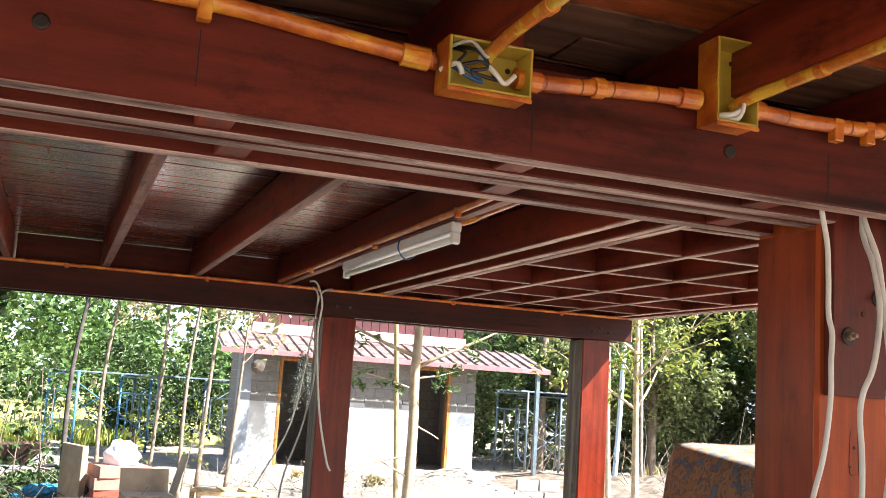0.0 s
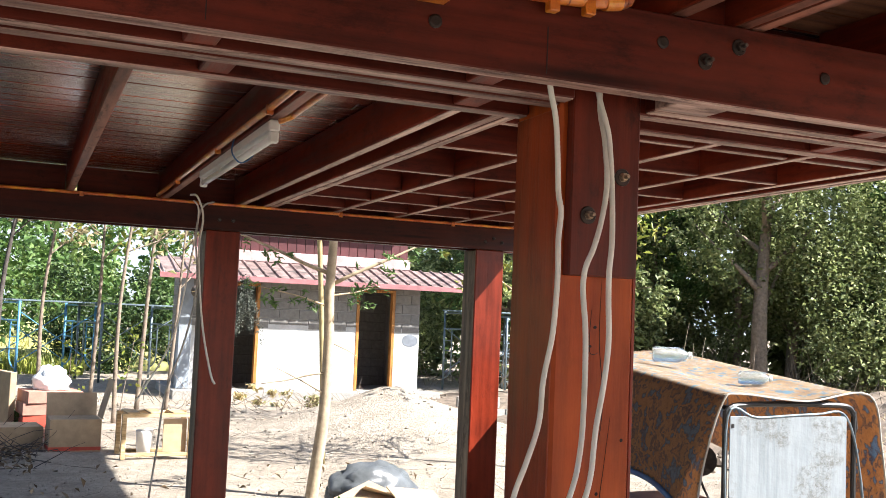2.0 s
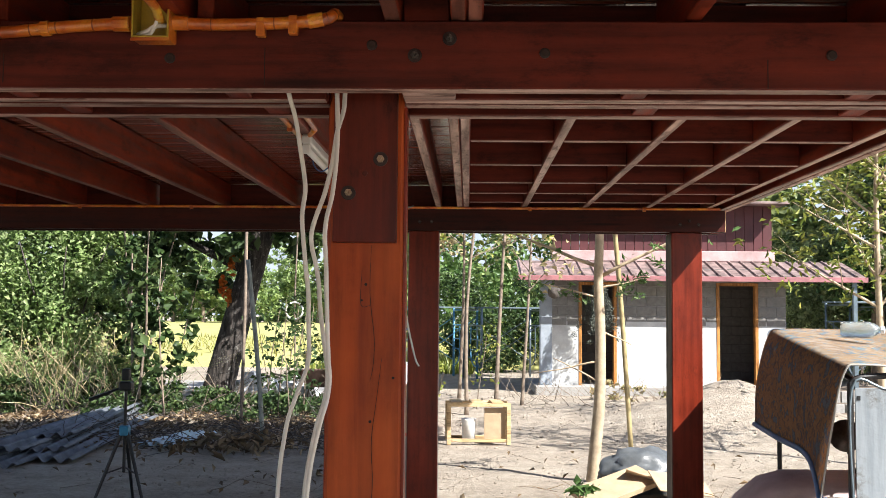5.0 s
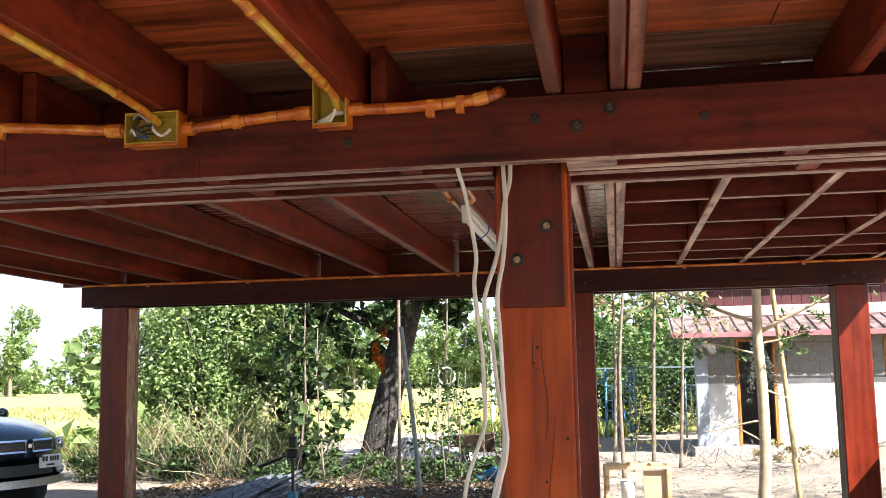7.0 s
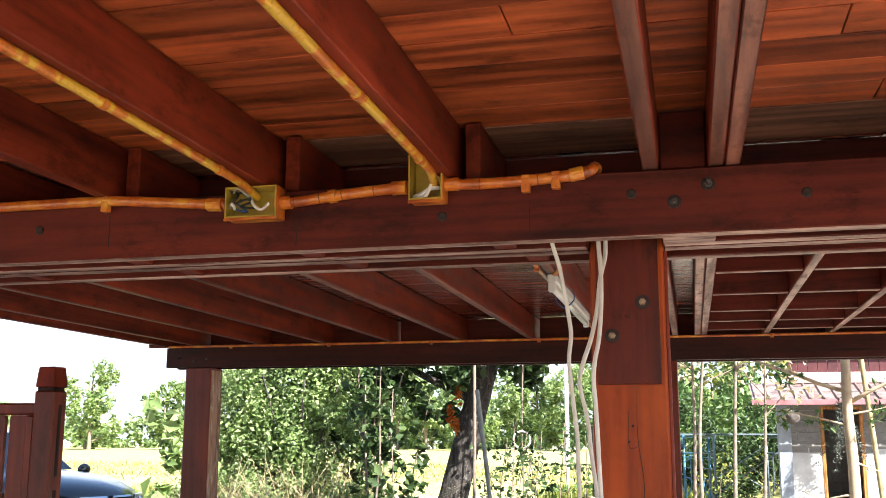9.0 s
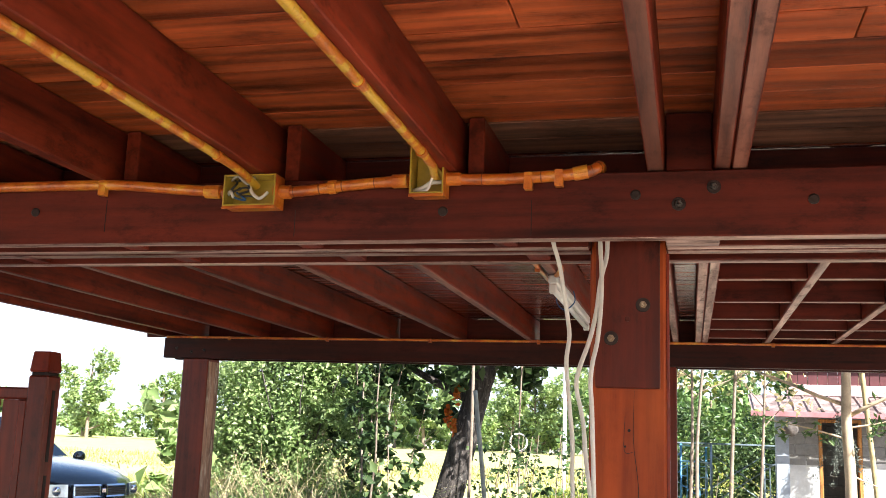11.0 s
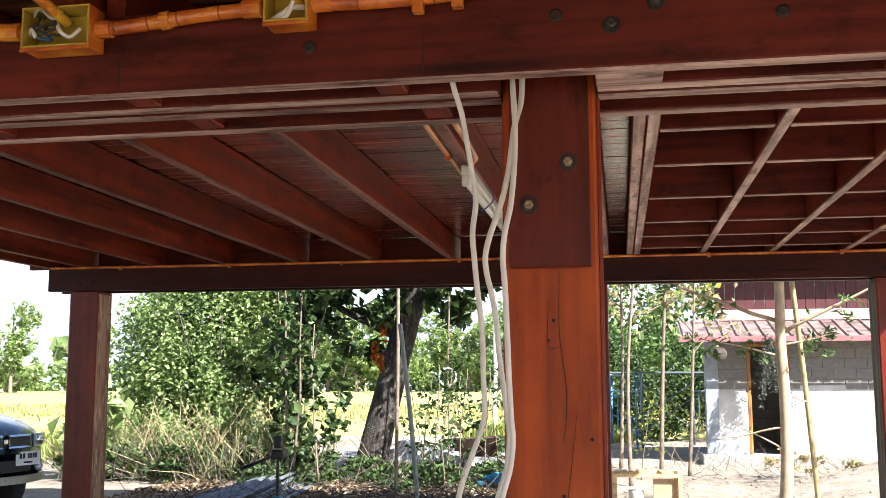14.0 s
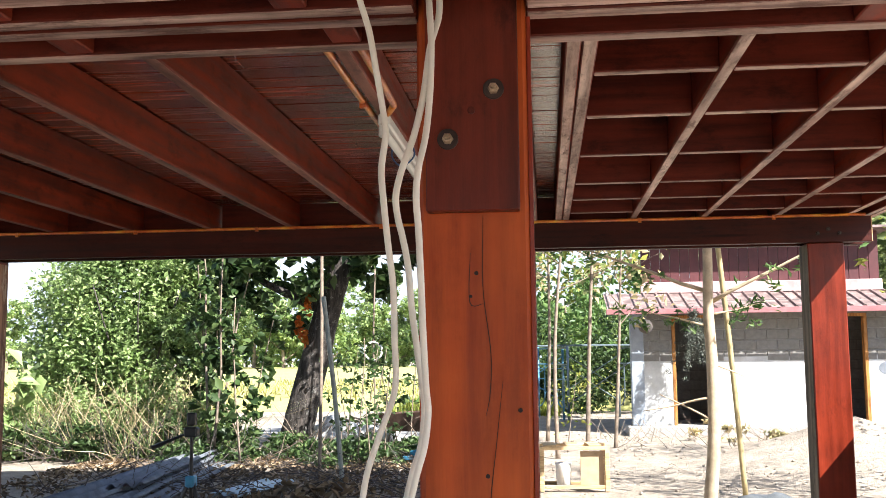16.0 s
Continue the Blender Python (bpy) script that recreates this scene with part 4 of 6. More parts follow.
# ---- shed ----
def shed():
    t = thing("shed", (0, 0, 0), "small grey concrete block shed with two doorways and a maroon roof", "shed")
    xa, xb, ya, yb, H = 1.95, 6.75, 18.0, 19.9, 2.50
    part("slab", boxes((xa - 0.25, xb + 0.35, ya - 0.45, yb + 0.1, -0.1, 0.17), bev=0.01), mortar, t, "pale concrete slab")
    doors = ((2.59, 3.35), (5.36, 6.19))
    segs = [(xa, doors[0][0]), (doors[0][1], doors[1][0]), (doors[1][1], xb)]
    for a, b in segs:
        part("core", boxes((a, b, ya + 0.012, ya + 0.13, 0.17, H), bev=0), mortar, t)
        part("plaster", boxes((a + 0.001, b - 0.001, ya - 0.006, ya + 0.0119, 0.17, 1.47 + 0.02 * math.sin(a * 3)), bev=0.003), plaster, t, "smooth pale cement plaster")
    part("corner_post", boxes((xa - 0.14, xa + 0.10, ya - 0.03, ya + 0.22, 0.17, H - 0.02), bev=0.008), blue_cement, t, "blue grey cement corner post")
    # unseen lid added to keep daylight out of the interior
    part("inner_ceiling", boxes((xa + 0.02, xb - 0.02, ya + 0.02, yb - 0.02, H, H + 0.03), bev=0), shade_block, t)
    for a, b in doors:
        part("core", boxes((a, b, ya + 0.012, ya + 0.13, 2.25, H), bev=0), mortar, t)
    part("core", boxes((xa + 0.012, xa + 0.13, ya + 0.13, yb, 0.17, H), bev=0), mortar, t)
    part("core", boxes((xb - 0.13, xb - 0.012, ya + 0.13, yb, 0.17, H), bev=0), mortar, t)
    part("core", boxes((xa + 0.13, xb - 0.13, yb - 0.13, yb - 0.012, 0.17, H), bev=0), shade_block, t)
    part("core", boxes((4.2, 4.3, ya + 0.13, yb - 0.13, 0.17, H), bev=0), mortar, t)
    for a, b in doors:
        f = part("door_frame", boxes((a - 0.004, a + 0.06, ya - 0.015, ya + 0.135, 0.17, 2.25), (b - 0.06, b + 0.004, ya - 0.015, ya + 0.135, 0.17, 2.25), (a + 0.06, b - 0.06, ya - 0.015, ya + 0.135, 2.19, 2.25)), frame_wood, t, "orange brown wooden door frame")
    # lower roof of ribbed sheets, its fascia, the band and the upper wall behind
    bm = bmesh.new()
    y0, z0, y1, z1 = 17.45, 2.36, 18.75, 2.72
    nx = 280
    vs = []
    for i in range(nx + 1):
        x = 1.35 + (8.15 - 1.35) * i / nx
        k = (i % 10)
        dz = 0.035 if k in (2, 3) else 0.0
        vs.append((bm.verts.new((x, y0, z0 + dz)), bm.verts.new((x, y1, z1 + dz))))
    for a, b in zip(vs, vs[1:]):
        bm.faces.new((a[0], b[0], b[1], a[1]))
    r = bmesh.ops.extrude_face_region(bm, geom=bm.faces[:])
    bmesh.ops.translate(bm, vec=(0, 0, -0.006), verts=[v for v in r["geom"] if isinstance(v, bmesh.types.BMVert)])
    part("lower_roof", bm, roof_metal, t, "weathered ribbed maroon roof sheets")
    part("fascia", boxes((1.33, 8.17, 17.40, 17.44, 2.26, 2.36), bev=0.004), fascia_red, t, "pinkish red fascia board")
    part("ridge_band", boxes((2.1, 6.75, 18.70, 18.80, 2.72, 2.94), bev=0.01), flashing, t, "pale pink flashing")
    for i in range(24):
        x = 2.12 + i * 0.192
        part("sheet", boxes((x, x + 0.186, 18.80, 18.84, 2.94, 3.9), bev=0.006), maroon, t, "dark maroon wall sheet" if i == 0 else "")
    part("upper_roof", boxes((1.9, 6.95, 18.3, 20.4, 3.9, 3.95), bev=0.005), roof_metal, t)
    for x in (7.95,):
        part("roof_post", boxes((x - 0.04, x + 0.04, 17.5, 17.58, -0.05, 2.3), bev=0.004), grey_steel, t)
    bm = bmesh.new()
    lathe(bm, ((0.17, 0), (0.168, 0.004), (0.12, 0.005)), 22, Matrix.Translation((6.545, 17.993, 1.22)) @ pose(0, 0, 0, 90) @ Matrix.Diagonal((1.05, 0.75, 1, 1)))
    part("oval_plaque", bm, fibre, t, "dark oval patch by the corner")
    # the blocks, each of its own
    meshes = {}

    def block(w):
        if w not in meshes:
            bm = boxes((-w / 2, w / 2, -0.012, 0.012, -0.093, 0.093), bev=0.006)
            me = bpy.data.meshes.new("block")
            bm.to_mesh(me)
            bm.free()
            me.materials.append(concrete)
            meshes[w] = me
        return meshes[w]

    rng = random.Random(3)
    rows = int((H - 0.17) / 0.2)
    for k in range(rows + 1):
        z = 0.17 + 0.1 + k * 0.2
        for a, b in doors:
            x = a - 0.25 - (0.2 if k % 2 else 0.0)
            while x < b + 0.4 and z < 2.25:
                ob = new("block", block(0.39))
                ob.parent, ob.location = t, (x + 0.2, yb - 0.137, z)
                x += 0.4
        if z + 0.09 > H:
            continue
        free = [(xa, xb)] if z > 2.3 else (segs if z > 1.4 else [])
        for a, b in free:
            x = xa - (0.2 if k % 2 else 0.0)
            while x < b:
                l, r_ = max(x, a) + 0.005, min(x + 0.4, b) - 0.005
                if r_ - l > 0.05:
                    w = round(r_ - l, 2)
                    ob = new("block", block(w))
                    ob.parent, ob.location = t, ((l + r_) / 2, ya + 0.005 + rng.uniform(-0.002, 0.003), z)
                x += 0.4
        y = ya + (0.2 if k % 2 else 0.0)
        while y < yb:
            w = round(min(0.4, yb - y) - 0.01, 2)
            if w > 0.08:
                ob = new("block", block(w))
                ob.parent, ob.location, ob.rotation_euler = t, (xa + 0.005, y + w / 2 + 0.02, z), (0, 0, radians(90))
            y += 0.4
    return t


# ---- vegetation ----
def limb(rng, a, d, length, r0, r1, bend=0.25, n=6):
    """Points and radii of a bending limb from a, setting off along d."""
    pts, p, v = [Vector(a)], Vector(a), Vector(d).normalized()
    for i in range(n):
        v = (v + Vector([rng.normal() for _ in range(3)]) * bend / n).normalized()
        p = p + v * length / n
        pts.append(p.copy())
    return pts, [r0 + (r1 - r0) * i / n for i in range(n + 1)]


def tree(x, y, height, r, label, trunk_mat, leaf_mat, seed, leaves=2500, leaf=0.12, crown=(1.6, 1.6, 1.4), crown_z=0.75, lean=(0, 0), limbs=7, z0=0.0, group="", droop=0.35, fork=0.45, slim=1.7):
    rng = np.random.default_rng(seed)
    t = thing("tree", (x, y, z0), label, "tree", group)
    top = Vector((lean[0], lean[1], height))
    trunk = smooth_path([(0, 0, -0.1), Vector(top) * 0.3 + Vector((rng.normal() * 0.05 * height * 0.3, 0, 0)), Vector(top) * 0.65 + Vector((rng.normal() * 0.04 * height * 0.3, 0, 0)), top], 5)
    bm = bmesh.new()
    n = len(trunk)
    tube(bm, trunk, [r * (1.25 if i == 0 else 1) * (1 - 0.75 * i / (n - 1)) for i in range(n)], 10)
    ends = [top]
    for i in range(limbs):
        f = fork + (0.97 - fork) * (i + 0.5) / limbs
        k = min(n - 1, int(f * (n - 1)))
        a = 2.4 * i + rng.uniform(0, 1)
        d = (math.cos(a), math.sin(a), rng.uniform(0.3, 1.0))
        pts, rr = limb(rng, trunk[k], d, max(crown[0], crown[1]) * rng.uniform(0.7, 1.05), r * 0.42 * (1.15 - f * 0.6), r * 0.06)
        tube(bm, pts, rr, 6)
        ends += pts[3:]
        for j in (2, 4):
            q, rq = limb(rng, pts[j], Vector(d) + Vector((rng.normal(), rng.normal(), 0.2)) * 0.8, 0.45 * max(crown[0], crown[1]), rr[j] * 0.6, r * 0.04, n=4)
            tube(bm, q, rq, 5)
            ends += q[2:]
    part("trunk", bm, trunk_mat, t, smooth=True)
    if leaves:
        blobs = [((e.x, e.y, e.z - droop * 0.2), (crown[0] * 0.33, crown[1] * 0.33, crown[2] * 0.33)) for e in ends]
        leaf_mesh("crown", cloud(rng, blobs, leaves), 1.2, leaf, leaf_mat, rng, t, slim)
    return t


def bush(name, blobs, n, size, material, label, seed, category="bush", kind=""):
    rng = np.random.default_rng(seed)
    ob = leaf_mesh(name, cloud(rng, blobs, n), 1.0, size, material, rng)
    return tagged(ob, label, category, kind=kind)


def grass(x0, x1, y0, y1, n, height, material, label, seed, lean=0.6, width=0.012, z=0.0):
    rng = np.random.default_rng(seed)
    xy = np.stack([rng.uniform(x0, x1, n), rng.uniform(y0, y1, n), np.full(n, z)], 1)
    keep = np.array([noise.noise((p[0] * 1.3, p[1] * 1.3, seed)) > -0.15 for p in xy])
    ob = blade_mesh("grass", xy[keep], height, lean, material, rng, None, width)
    return tagged(ob, label, "grass", kind="stuff")


def sticks(x0, x1, y0, y1, n, length, r, material, label, seed, upright=0.2, name="brushwood"):
    rng = np.random.default_rng(seed)
    bm = bmesh.new()
    for _ in range(n):
        a = Vector((rng.uniform(x0, x1), rng.uniform(y0, y1), rng.uniform(0.0, 0.1)))
        th = rng.uniform(0, 6.28)
        pts, rr = limb(rng, a, (math.cos(th), math.sin(th), upright * rng.uniform(0.2, 2)), length * rng.uniform(0.4, 1.2), r, r * 0.4, 0.5, 4)
        tube(bm, pts, rr, 4)
    return tagged(part(name, bm, material), label, "brushwood", kind="stuff")


def field():
    rng = np.random.default_rng(8)
    bm = bmesh.new()
    xs, ys = np.linspace(-110, 3, 80), np.concatenate([np.linspace(26.6, 45, 40), np.linspace(46, 112, 40)])
    g = [[bm.verts.new((x, y, 0.46 + 0.06 * noise.noise((x * 0.8, y * 0.8, 0)) if y > 26.9 else -0.05)) for x in xs] for y in ys]
    for r0, r1 in zip(g, g[1:]):
        for i in range(len(xs) - 1):
            bm.faces.new((r0[i], r0[i + 1], r1[i + 1], r1[i]))
    ob = tagged(part("field", bm, plain("ripe rice field", (0.34, 0.325, 0.11), 0.9, 0, 0.25, 1.2, 0.8), smooth=True), "ripe golden rice field", "field", kind="structure")
    n = 26000
    xy = np.stack([rng.uniform(-34, 3, n), 27 + 15 * rng.uniform(0, 1, n) ** 1.6, np.full(n, 0.0)], 1)
    tagged(blade_mesh("rice", xy, 0.62, 0.5, rice_leaf, rng, None, 0.03), "ripe yellow rice plants", "rice", kind="stuff")


shed()
field()

def backdrop():
    """A glowing sheet for the pale sky low over the horizon, far behind the field."""
    bm = bmesh.new()
    ring = [(420 * math.sin(a), 420 * math.cos(a)) for a in np.linspace(-2.0, 0.9, 40)]
    lo, hi = [bm.verts.new((x, y, -8)) for x, y in ring], [bm.verts.new((x, y, 150)) for x, y in ring]
    for i in range(len(ring) - 1):
        bm.faces.new((lo[i], lo[i + 1], hi[i + 1], hi[i]))
    m, nt, p = shader("glowing sky sheet")
    p.inputs["Base Color"].default_value = (0, 0, 0, 1)
    # emission added to the sheet gives the sky its near-white brightness
    p.inputs["Emission Color"].default_value = (0.86, 0.93, 1.0, 1)
    p.inputs["Emission Strength"].default_value = 0.33
    tagged(part("backdrop", bm, m), "pale glowing sheet for the sky above the horizon", "sky", kind="structure")


backdrop()

# far hedge beyond the field
rng = np.random.default_rng(21)
blobs = []
for i in range(60):
    x = -115 + i * 3.1
    h = rng.uniform(2.2, 4.2) if x < -48 else rng.uniform(4.0, 7.5)
    blobs.append(((x, 112 + rng.uniform(-3, 4), h * 0.5), (3.2, 2.5, h * 0.62)))
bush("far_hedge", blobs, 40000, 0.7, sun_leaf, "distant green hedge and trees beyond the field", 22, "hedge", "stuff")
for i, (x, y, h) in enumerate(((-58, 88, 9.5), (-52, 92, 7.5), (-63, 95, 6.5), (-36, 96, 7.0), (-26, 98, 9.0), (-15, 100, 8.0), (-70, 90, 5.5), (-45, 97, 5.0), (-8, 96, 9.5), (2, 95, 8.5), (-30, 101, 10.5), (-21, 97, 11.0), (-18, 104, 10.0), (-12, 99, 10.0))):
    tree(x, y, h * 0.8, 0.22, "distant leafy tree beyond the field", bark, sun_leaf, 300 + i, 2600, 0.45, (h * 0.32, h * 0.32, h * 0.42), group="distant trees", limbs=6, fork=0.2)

slab = tagged(part("pavement", boxes((-9.5, -1.6, 17.2, 20.2, -0.05, 0.035), bev=0.01), mortar), "pale concrete track between the yard and the field", "track", kind="structure")

# the wood on the right of the yard
rng = np.random.default_rng(31)
for i in range(15):
    x = 9.6 + i * 1.75 + rng.uniform(-0.5, 0.5)
    y = 22.5 + rng.uniform(-1.2, 3.0) - 0.32 * i
    h = rng.uniform(6.0, 8.5)
    tree(x, y, h, rng.uniform(0.13, 0.24), "tall tree of the dark wood edge", bark, green_leaf if i % 3 == 1 else wood_leaf, 400 + i, 9500, 0.15, (2.0, 2.0, 2.4), lean=(rng.uniform(-0.6, 0.6), rng.uniform(-0.6, 0.4)), group="wood edge trees", limbs=10, fork=0.18)
blobs = []
for i in range(46):
    x = 8.2 + i * 0.62
    blobs.append(((x, 24.0 - 0.17 * (x - 8) + rng.uniform(-1.5, 2.5), rng.uniform(0.4, 3.2)), (1.2, 1.0, rng.uniform(0.8, 1.8))))
bush("undergrowth", blobs, 60000, 0.13, wood_leaf, "dense undergrowth of the wood", 33, "undergrowth", "stuff")
bush("undergrowth", [((x, 27.5 - 0.17 * (x - 8), 2.5), (3.0, 1.2, 3.5)) for x in np.arange(7, 42, 2.5)], 20000, 0.45, wood_leaf, "deep shaded wood behind", 34, "undergrowth", "stuff")
bush("undergrowth", [((19.5, 18.6, 2.2), (2.0, 1.0, 1.8)), ((21.5, 18.0, 3.6), (2.2, 1.0, 2.2)), ((18.6, 19.0, 4.6), (1.6, 1.0, 1.6)), ((23.5, 17.5, 2.0), (2.0, 1.0, 2.0)), ((20.5, 18.4, 5.6), (2.0, 1.0, 1.6))], 26000, 0.12, wood_leaf, "sunlit wall of small leaved creepers on the wood's edge", 39, "undergrowth", "stuff")
sticks(8.5, 28, 18.0, 22.5, 260, 1.6, 0.012, bark, "tangle of bare twigs and vines at the wood's edge", 35, 1.4)
sticks(8.6, 22, 8.0, 17.5, 620, 0.9, 0.008, dark_bark, "heaps of dry brushwood on the bank", 36, 0.45)
sticks(8.6, 16, 7.5, 12.5, 260, 0.7, 0.006, straw, "pale dry stalks on the bank", 38, 0.4)
grass(12.5, 28, 17.5, 21, 3500, 0.35, dry_leaf, "dry grass along the wood", 37, 0.8)
tree(17.2, 19.8, 7.5, 0.26, "stout pale barked tree at the yard's edge", bark, wood_leaf, 440, 9000, 0.15, (2.8, 2.2, 2.6), lean=(0.5, 0.2), limbs=10, fork=0.35)

def dirt_bank():
    bm = bmesh.new()
    xs, ys = np.linspace(4.6, 32, 140), np.linspace(5.5, 20.5, 90)
    g = []
    for y in ys:
        row = []
        for x in xs:
            c = 15.2 + 0.05 * (x - 8)
            near = 3.4 + 5.2 * min(1, max(0, (x - 7.0) / 2.2))
            k = max(0.0, 1 - ((y - c) / (near if y < c else 3.6)) ** 2) ** 0.5 * min(1, max(0, (x - 5.2) / 3.0))
            z = -0.06 + k * (0.34 + 0.22 * noise.noise((x * 0.7, y * 0.7, 3)) + 0.12 * noise.noise((x * 2.3, y * 2.3, 5)) + 0.06 * noise.noise((x * 6, y * 6, 8)))
            row.append(bm.verts.new((x, y, z)))
        g.append(row)
    for r0, r1 in zip(g, g[1:]):
        for i in range(len(xs) - 1):
            bm.faces.new((r0[i], r0[i + 1], r1[i + 1], r1[i]))
    tagged(part("dirt_bank", bm, soil), "low bank of dark turned earth and brushwood", "earth bank", kind="structure")


dirt_bank()

# trees of the yard
def young_tree():
    t = thing("young_tree", (1.52, 7.22, 0), "slender pale young tree with bare forked branches", "tree")
    rng = np.random.default_rng(51)
    bm = bmesh.new()
    trunk = smooth_path([(0.02, 0.05, -0.05), (0.05, 0.0, 0.35), (0.085, -0.03, 0.8), (0.09, -0.05, 1.4), (0.07, -0.07, 1.9), (0.08, -0.08, 2.4), (0.08, -0.08, 3.4)], 5)
    tube(bm, trunk, [0.062 - 0.026 * i / 30 for i in range(len(trunk))], 10)
    part("trunk", bm, pale_bark, t, smooth=True)
    tips = []
    for z, d, l in ((1.95, (1.0, -0.2, 0.55), 1.3), (1.85, (1.0, 0.1, 0.25), 0.5), (2.05, (-1.0, 0.2, 0.42), 1.5), (1.75, (-0.9, -0.2, 0.25), 0.75), (1.15, (-0.8, 0.1, -0.15), 0.6), (2.4, (0.7, 0.6, 0.8), 1.3), (2.5, (-0.7, -0.3, 0.7), 1.3), (1.45, (0.6, 0.3, -0.3), 0.4), (0.95, (-0.9, 0.2, 0.5), 0.5)):
        pts, rr = limb(rng, (0.08, -0.06, z), d, l, 0.020 if l > 1 else 0.011, 0.004)
        bm = bmesh.new()
        tube(bm, pts, rr, 6)
        part("branch", bm, pale_bark, t, smooth=True)
        tips += [tuple(p) for p in pts[2:]] if z > 1.7 else []
    blobs = [((p[0], p[1], p[2] - 0.05), (0.16, 0.16, 0.12)) for p in tips]
    leaf_mesh("foliage", cloud(rng, blobs, 560), 0.6, 0.085, green_leaf, rng, t, 3.6, 0.1)


young_tree()
tree(4.85, 8.55, 4.6, 0.05, "slender young tree with narrow yellow green leaves", pale_bark, yellow_leaf, 61, 2100, 0.105, (1.3, 1.3, 1.0), limbs=15, fork=0.40, slim=4.0)
tree(6.4, 11.8, 5.4, 0.05, "slender young tree with yellow green leaves", pale_bark, yellow_leaf, 62, 1600, 0.115, (1.6, 1.6, 1.3), slim=4.0, limbs=15, fork=0.55)


def pole(name, a, b, r, material, label, category="pole"):
    return tagged(part(name, tubes((smooth_path([a, (Vector(a) + Vector(b)) / 2 + Vector((0.015, 0, 0)), b], 5), r), seg=8), material, smooth=True), label, category)


pole("bamboo_pole", (2.25, 9.35, 0), (1.98, 9.2, 3.3), 0.028, bamboo_mat, "leaning yellow bamboo pole stuck in sand")
pole("water_pipe", (9.3, 16.6, 0), (9.45, 16.6, 3.2), 0.055, pale_blue_pipe, "upright pale blue water pipe", "pipe")
pole("stake", (11.2, 18.6, 0), (11.0, 18.6, 4.6), 0.04, pale_bark, "tall thin pale stake")
pole("stake", (-2.17, 10.0, 0), (-2.46, 10.25, 2.25), 0.028, grey_pole, "leaning weathered grey green pole by the big tree")
pole("stake", (-2.72, 11.2, 0), (-2.70, 11.2, 3.4), 0.024, bark, "thin upright brown stem before the big tree")
pole("marker_post", (-3.2, 26.0, 0), (-3.2, 26.0, 4.2), 0.06, white_paint, "thin white post at the field's edge")

for i, (x, y, h, r, mat_, lm, lv) in enumerate(((0.19, 16.7, 4.2, 0.055, bark, yellow_leaf, 320), (0.85, 15.5, 4.6, 0.06, bark, yellow_leaf, 420), (0.34, 13.6, 4.2, 0.05, bark, wood_leaf, 260), (-1.25, 13.5, 4.4, 0.06, dark_bark, green_leaf, 1100), (1.3, 15.4, 3.4, 0.05, bark, dry_leaf, 260), (-0.6, 18.5, 4.4, 0.06, bark, dry_leaf, 700))):
    tree(x, y, h * 1.35, r * 0.7, "thin young tree with sparse leaves behind the boxes", mat_, lm, 70 + i, int(lv * 1.3), 0.14, (1.1, 1.1, 0.9), lean=(0.25, 0.1), limbs=11, fork=0.50, group="thin trees")


def big_tree():
    t = thing("big_tree", (-3.98, 15.2, 0), "leaning dark barked tree with broad drooping leaves", "tree")
    rng = np.random.default_rng(81)
    trunk = smooth_path([(-0.10, 0, -0.1), (0.0, 0, 0.4), (0.20, 0, 1.2), (0.46, 0, 2.2), (0.74, 0, 3.2), (1.05, 0.1, 4.5)], 5)
    bm = bmesh.new()
    tube(bm, trunk, [0.285 * (1.3 if i < 2 else 1) * (1 - 0.35 * i / 25) + 0.02 * noise.noise((i * 0.9, 0, 0)) for i in range(len(trunk))], 14)
    part("trunk", bm, old_bark, t, smooth=True)
    ends = []
    for z, d, l in ((2.3, (-1, -0.3, 0.5), 2.2), (2.7, (1, -0.2, 0.6), 2.0), (3.1, (-0.6, -0.8, 0.3), 2.0), (3.4, (0.5, -0.9, 0.4), 2.0), (3.8, (-1, 0.5, 0.6), 2.2), (3.6, (1, 0.4, 0.5), 2.4)):
        pts, rr = limb(rng, (0.1 + z * 0.15, 0, z), d, l, 0.09, 0.025)
        bm = bmesh.new()
        tube(bm, pts, rr, 8)
        part("limb", bm, old_bark, t, smooth=True)
        ends += pts[2:]
    blobs = [((e.x, e.y, e.z - 0.25), (0.55, 0.5, 0.5)) for e in ends]
    leaf_mesh("crown", cloud(rng, blobs, 3600), 0.4, 0.24, shade_leaf, rng, t, 1.9, 0.12)
    leaf_mesh("withered_leaves", cloud(rng, [((0.16, -0.36, 2.15), (0.14, 0.1, 0.5))], 110), 0.4, 0.13, orange_leaf, rng, t, 2.0)


big_tree()


def stems(name, spots, label, leaf_mat, seed, leaf=0.13, n=260, height=3.0, r=0.022):
    t = thing(name, (spots[0][0], spots[0][1], 0), label, "shrub")
    inv = t.matrix_basis.inverted()
    rng = np.random.default_rng(seed)
    pts_all = []
    for x, y in spots:
        pts, rr = limb(rng, (x, y, -0.02), (rng.normal() * 0.12, rng.normal() * 0.1, 1), height * rng.uniform(0.85, 1.15), r, r * 0.35, 0.35, 7)
        bm = bmesh.new()
        tube(bm, pts, rr, 6)
        bm.transform(inv)
        part("stem", bm, bark, t, smooth=True)
        pts_all += [tuple(inv @ p) for p in pts[2:]]
    leaf_mesh("foliage", cloud(rng, [(p, (0.3, 0.28, 0.26)) for p in pts_all], n), 0.5, leaf, leaf_mat, rng, t, 1.7, 0.15)


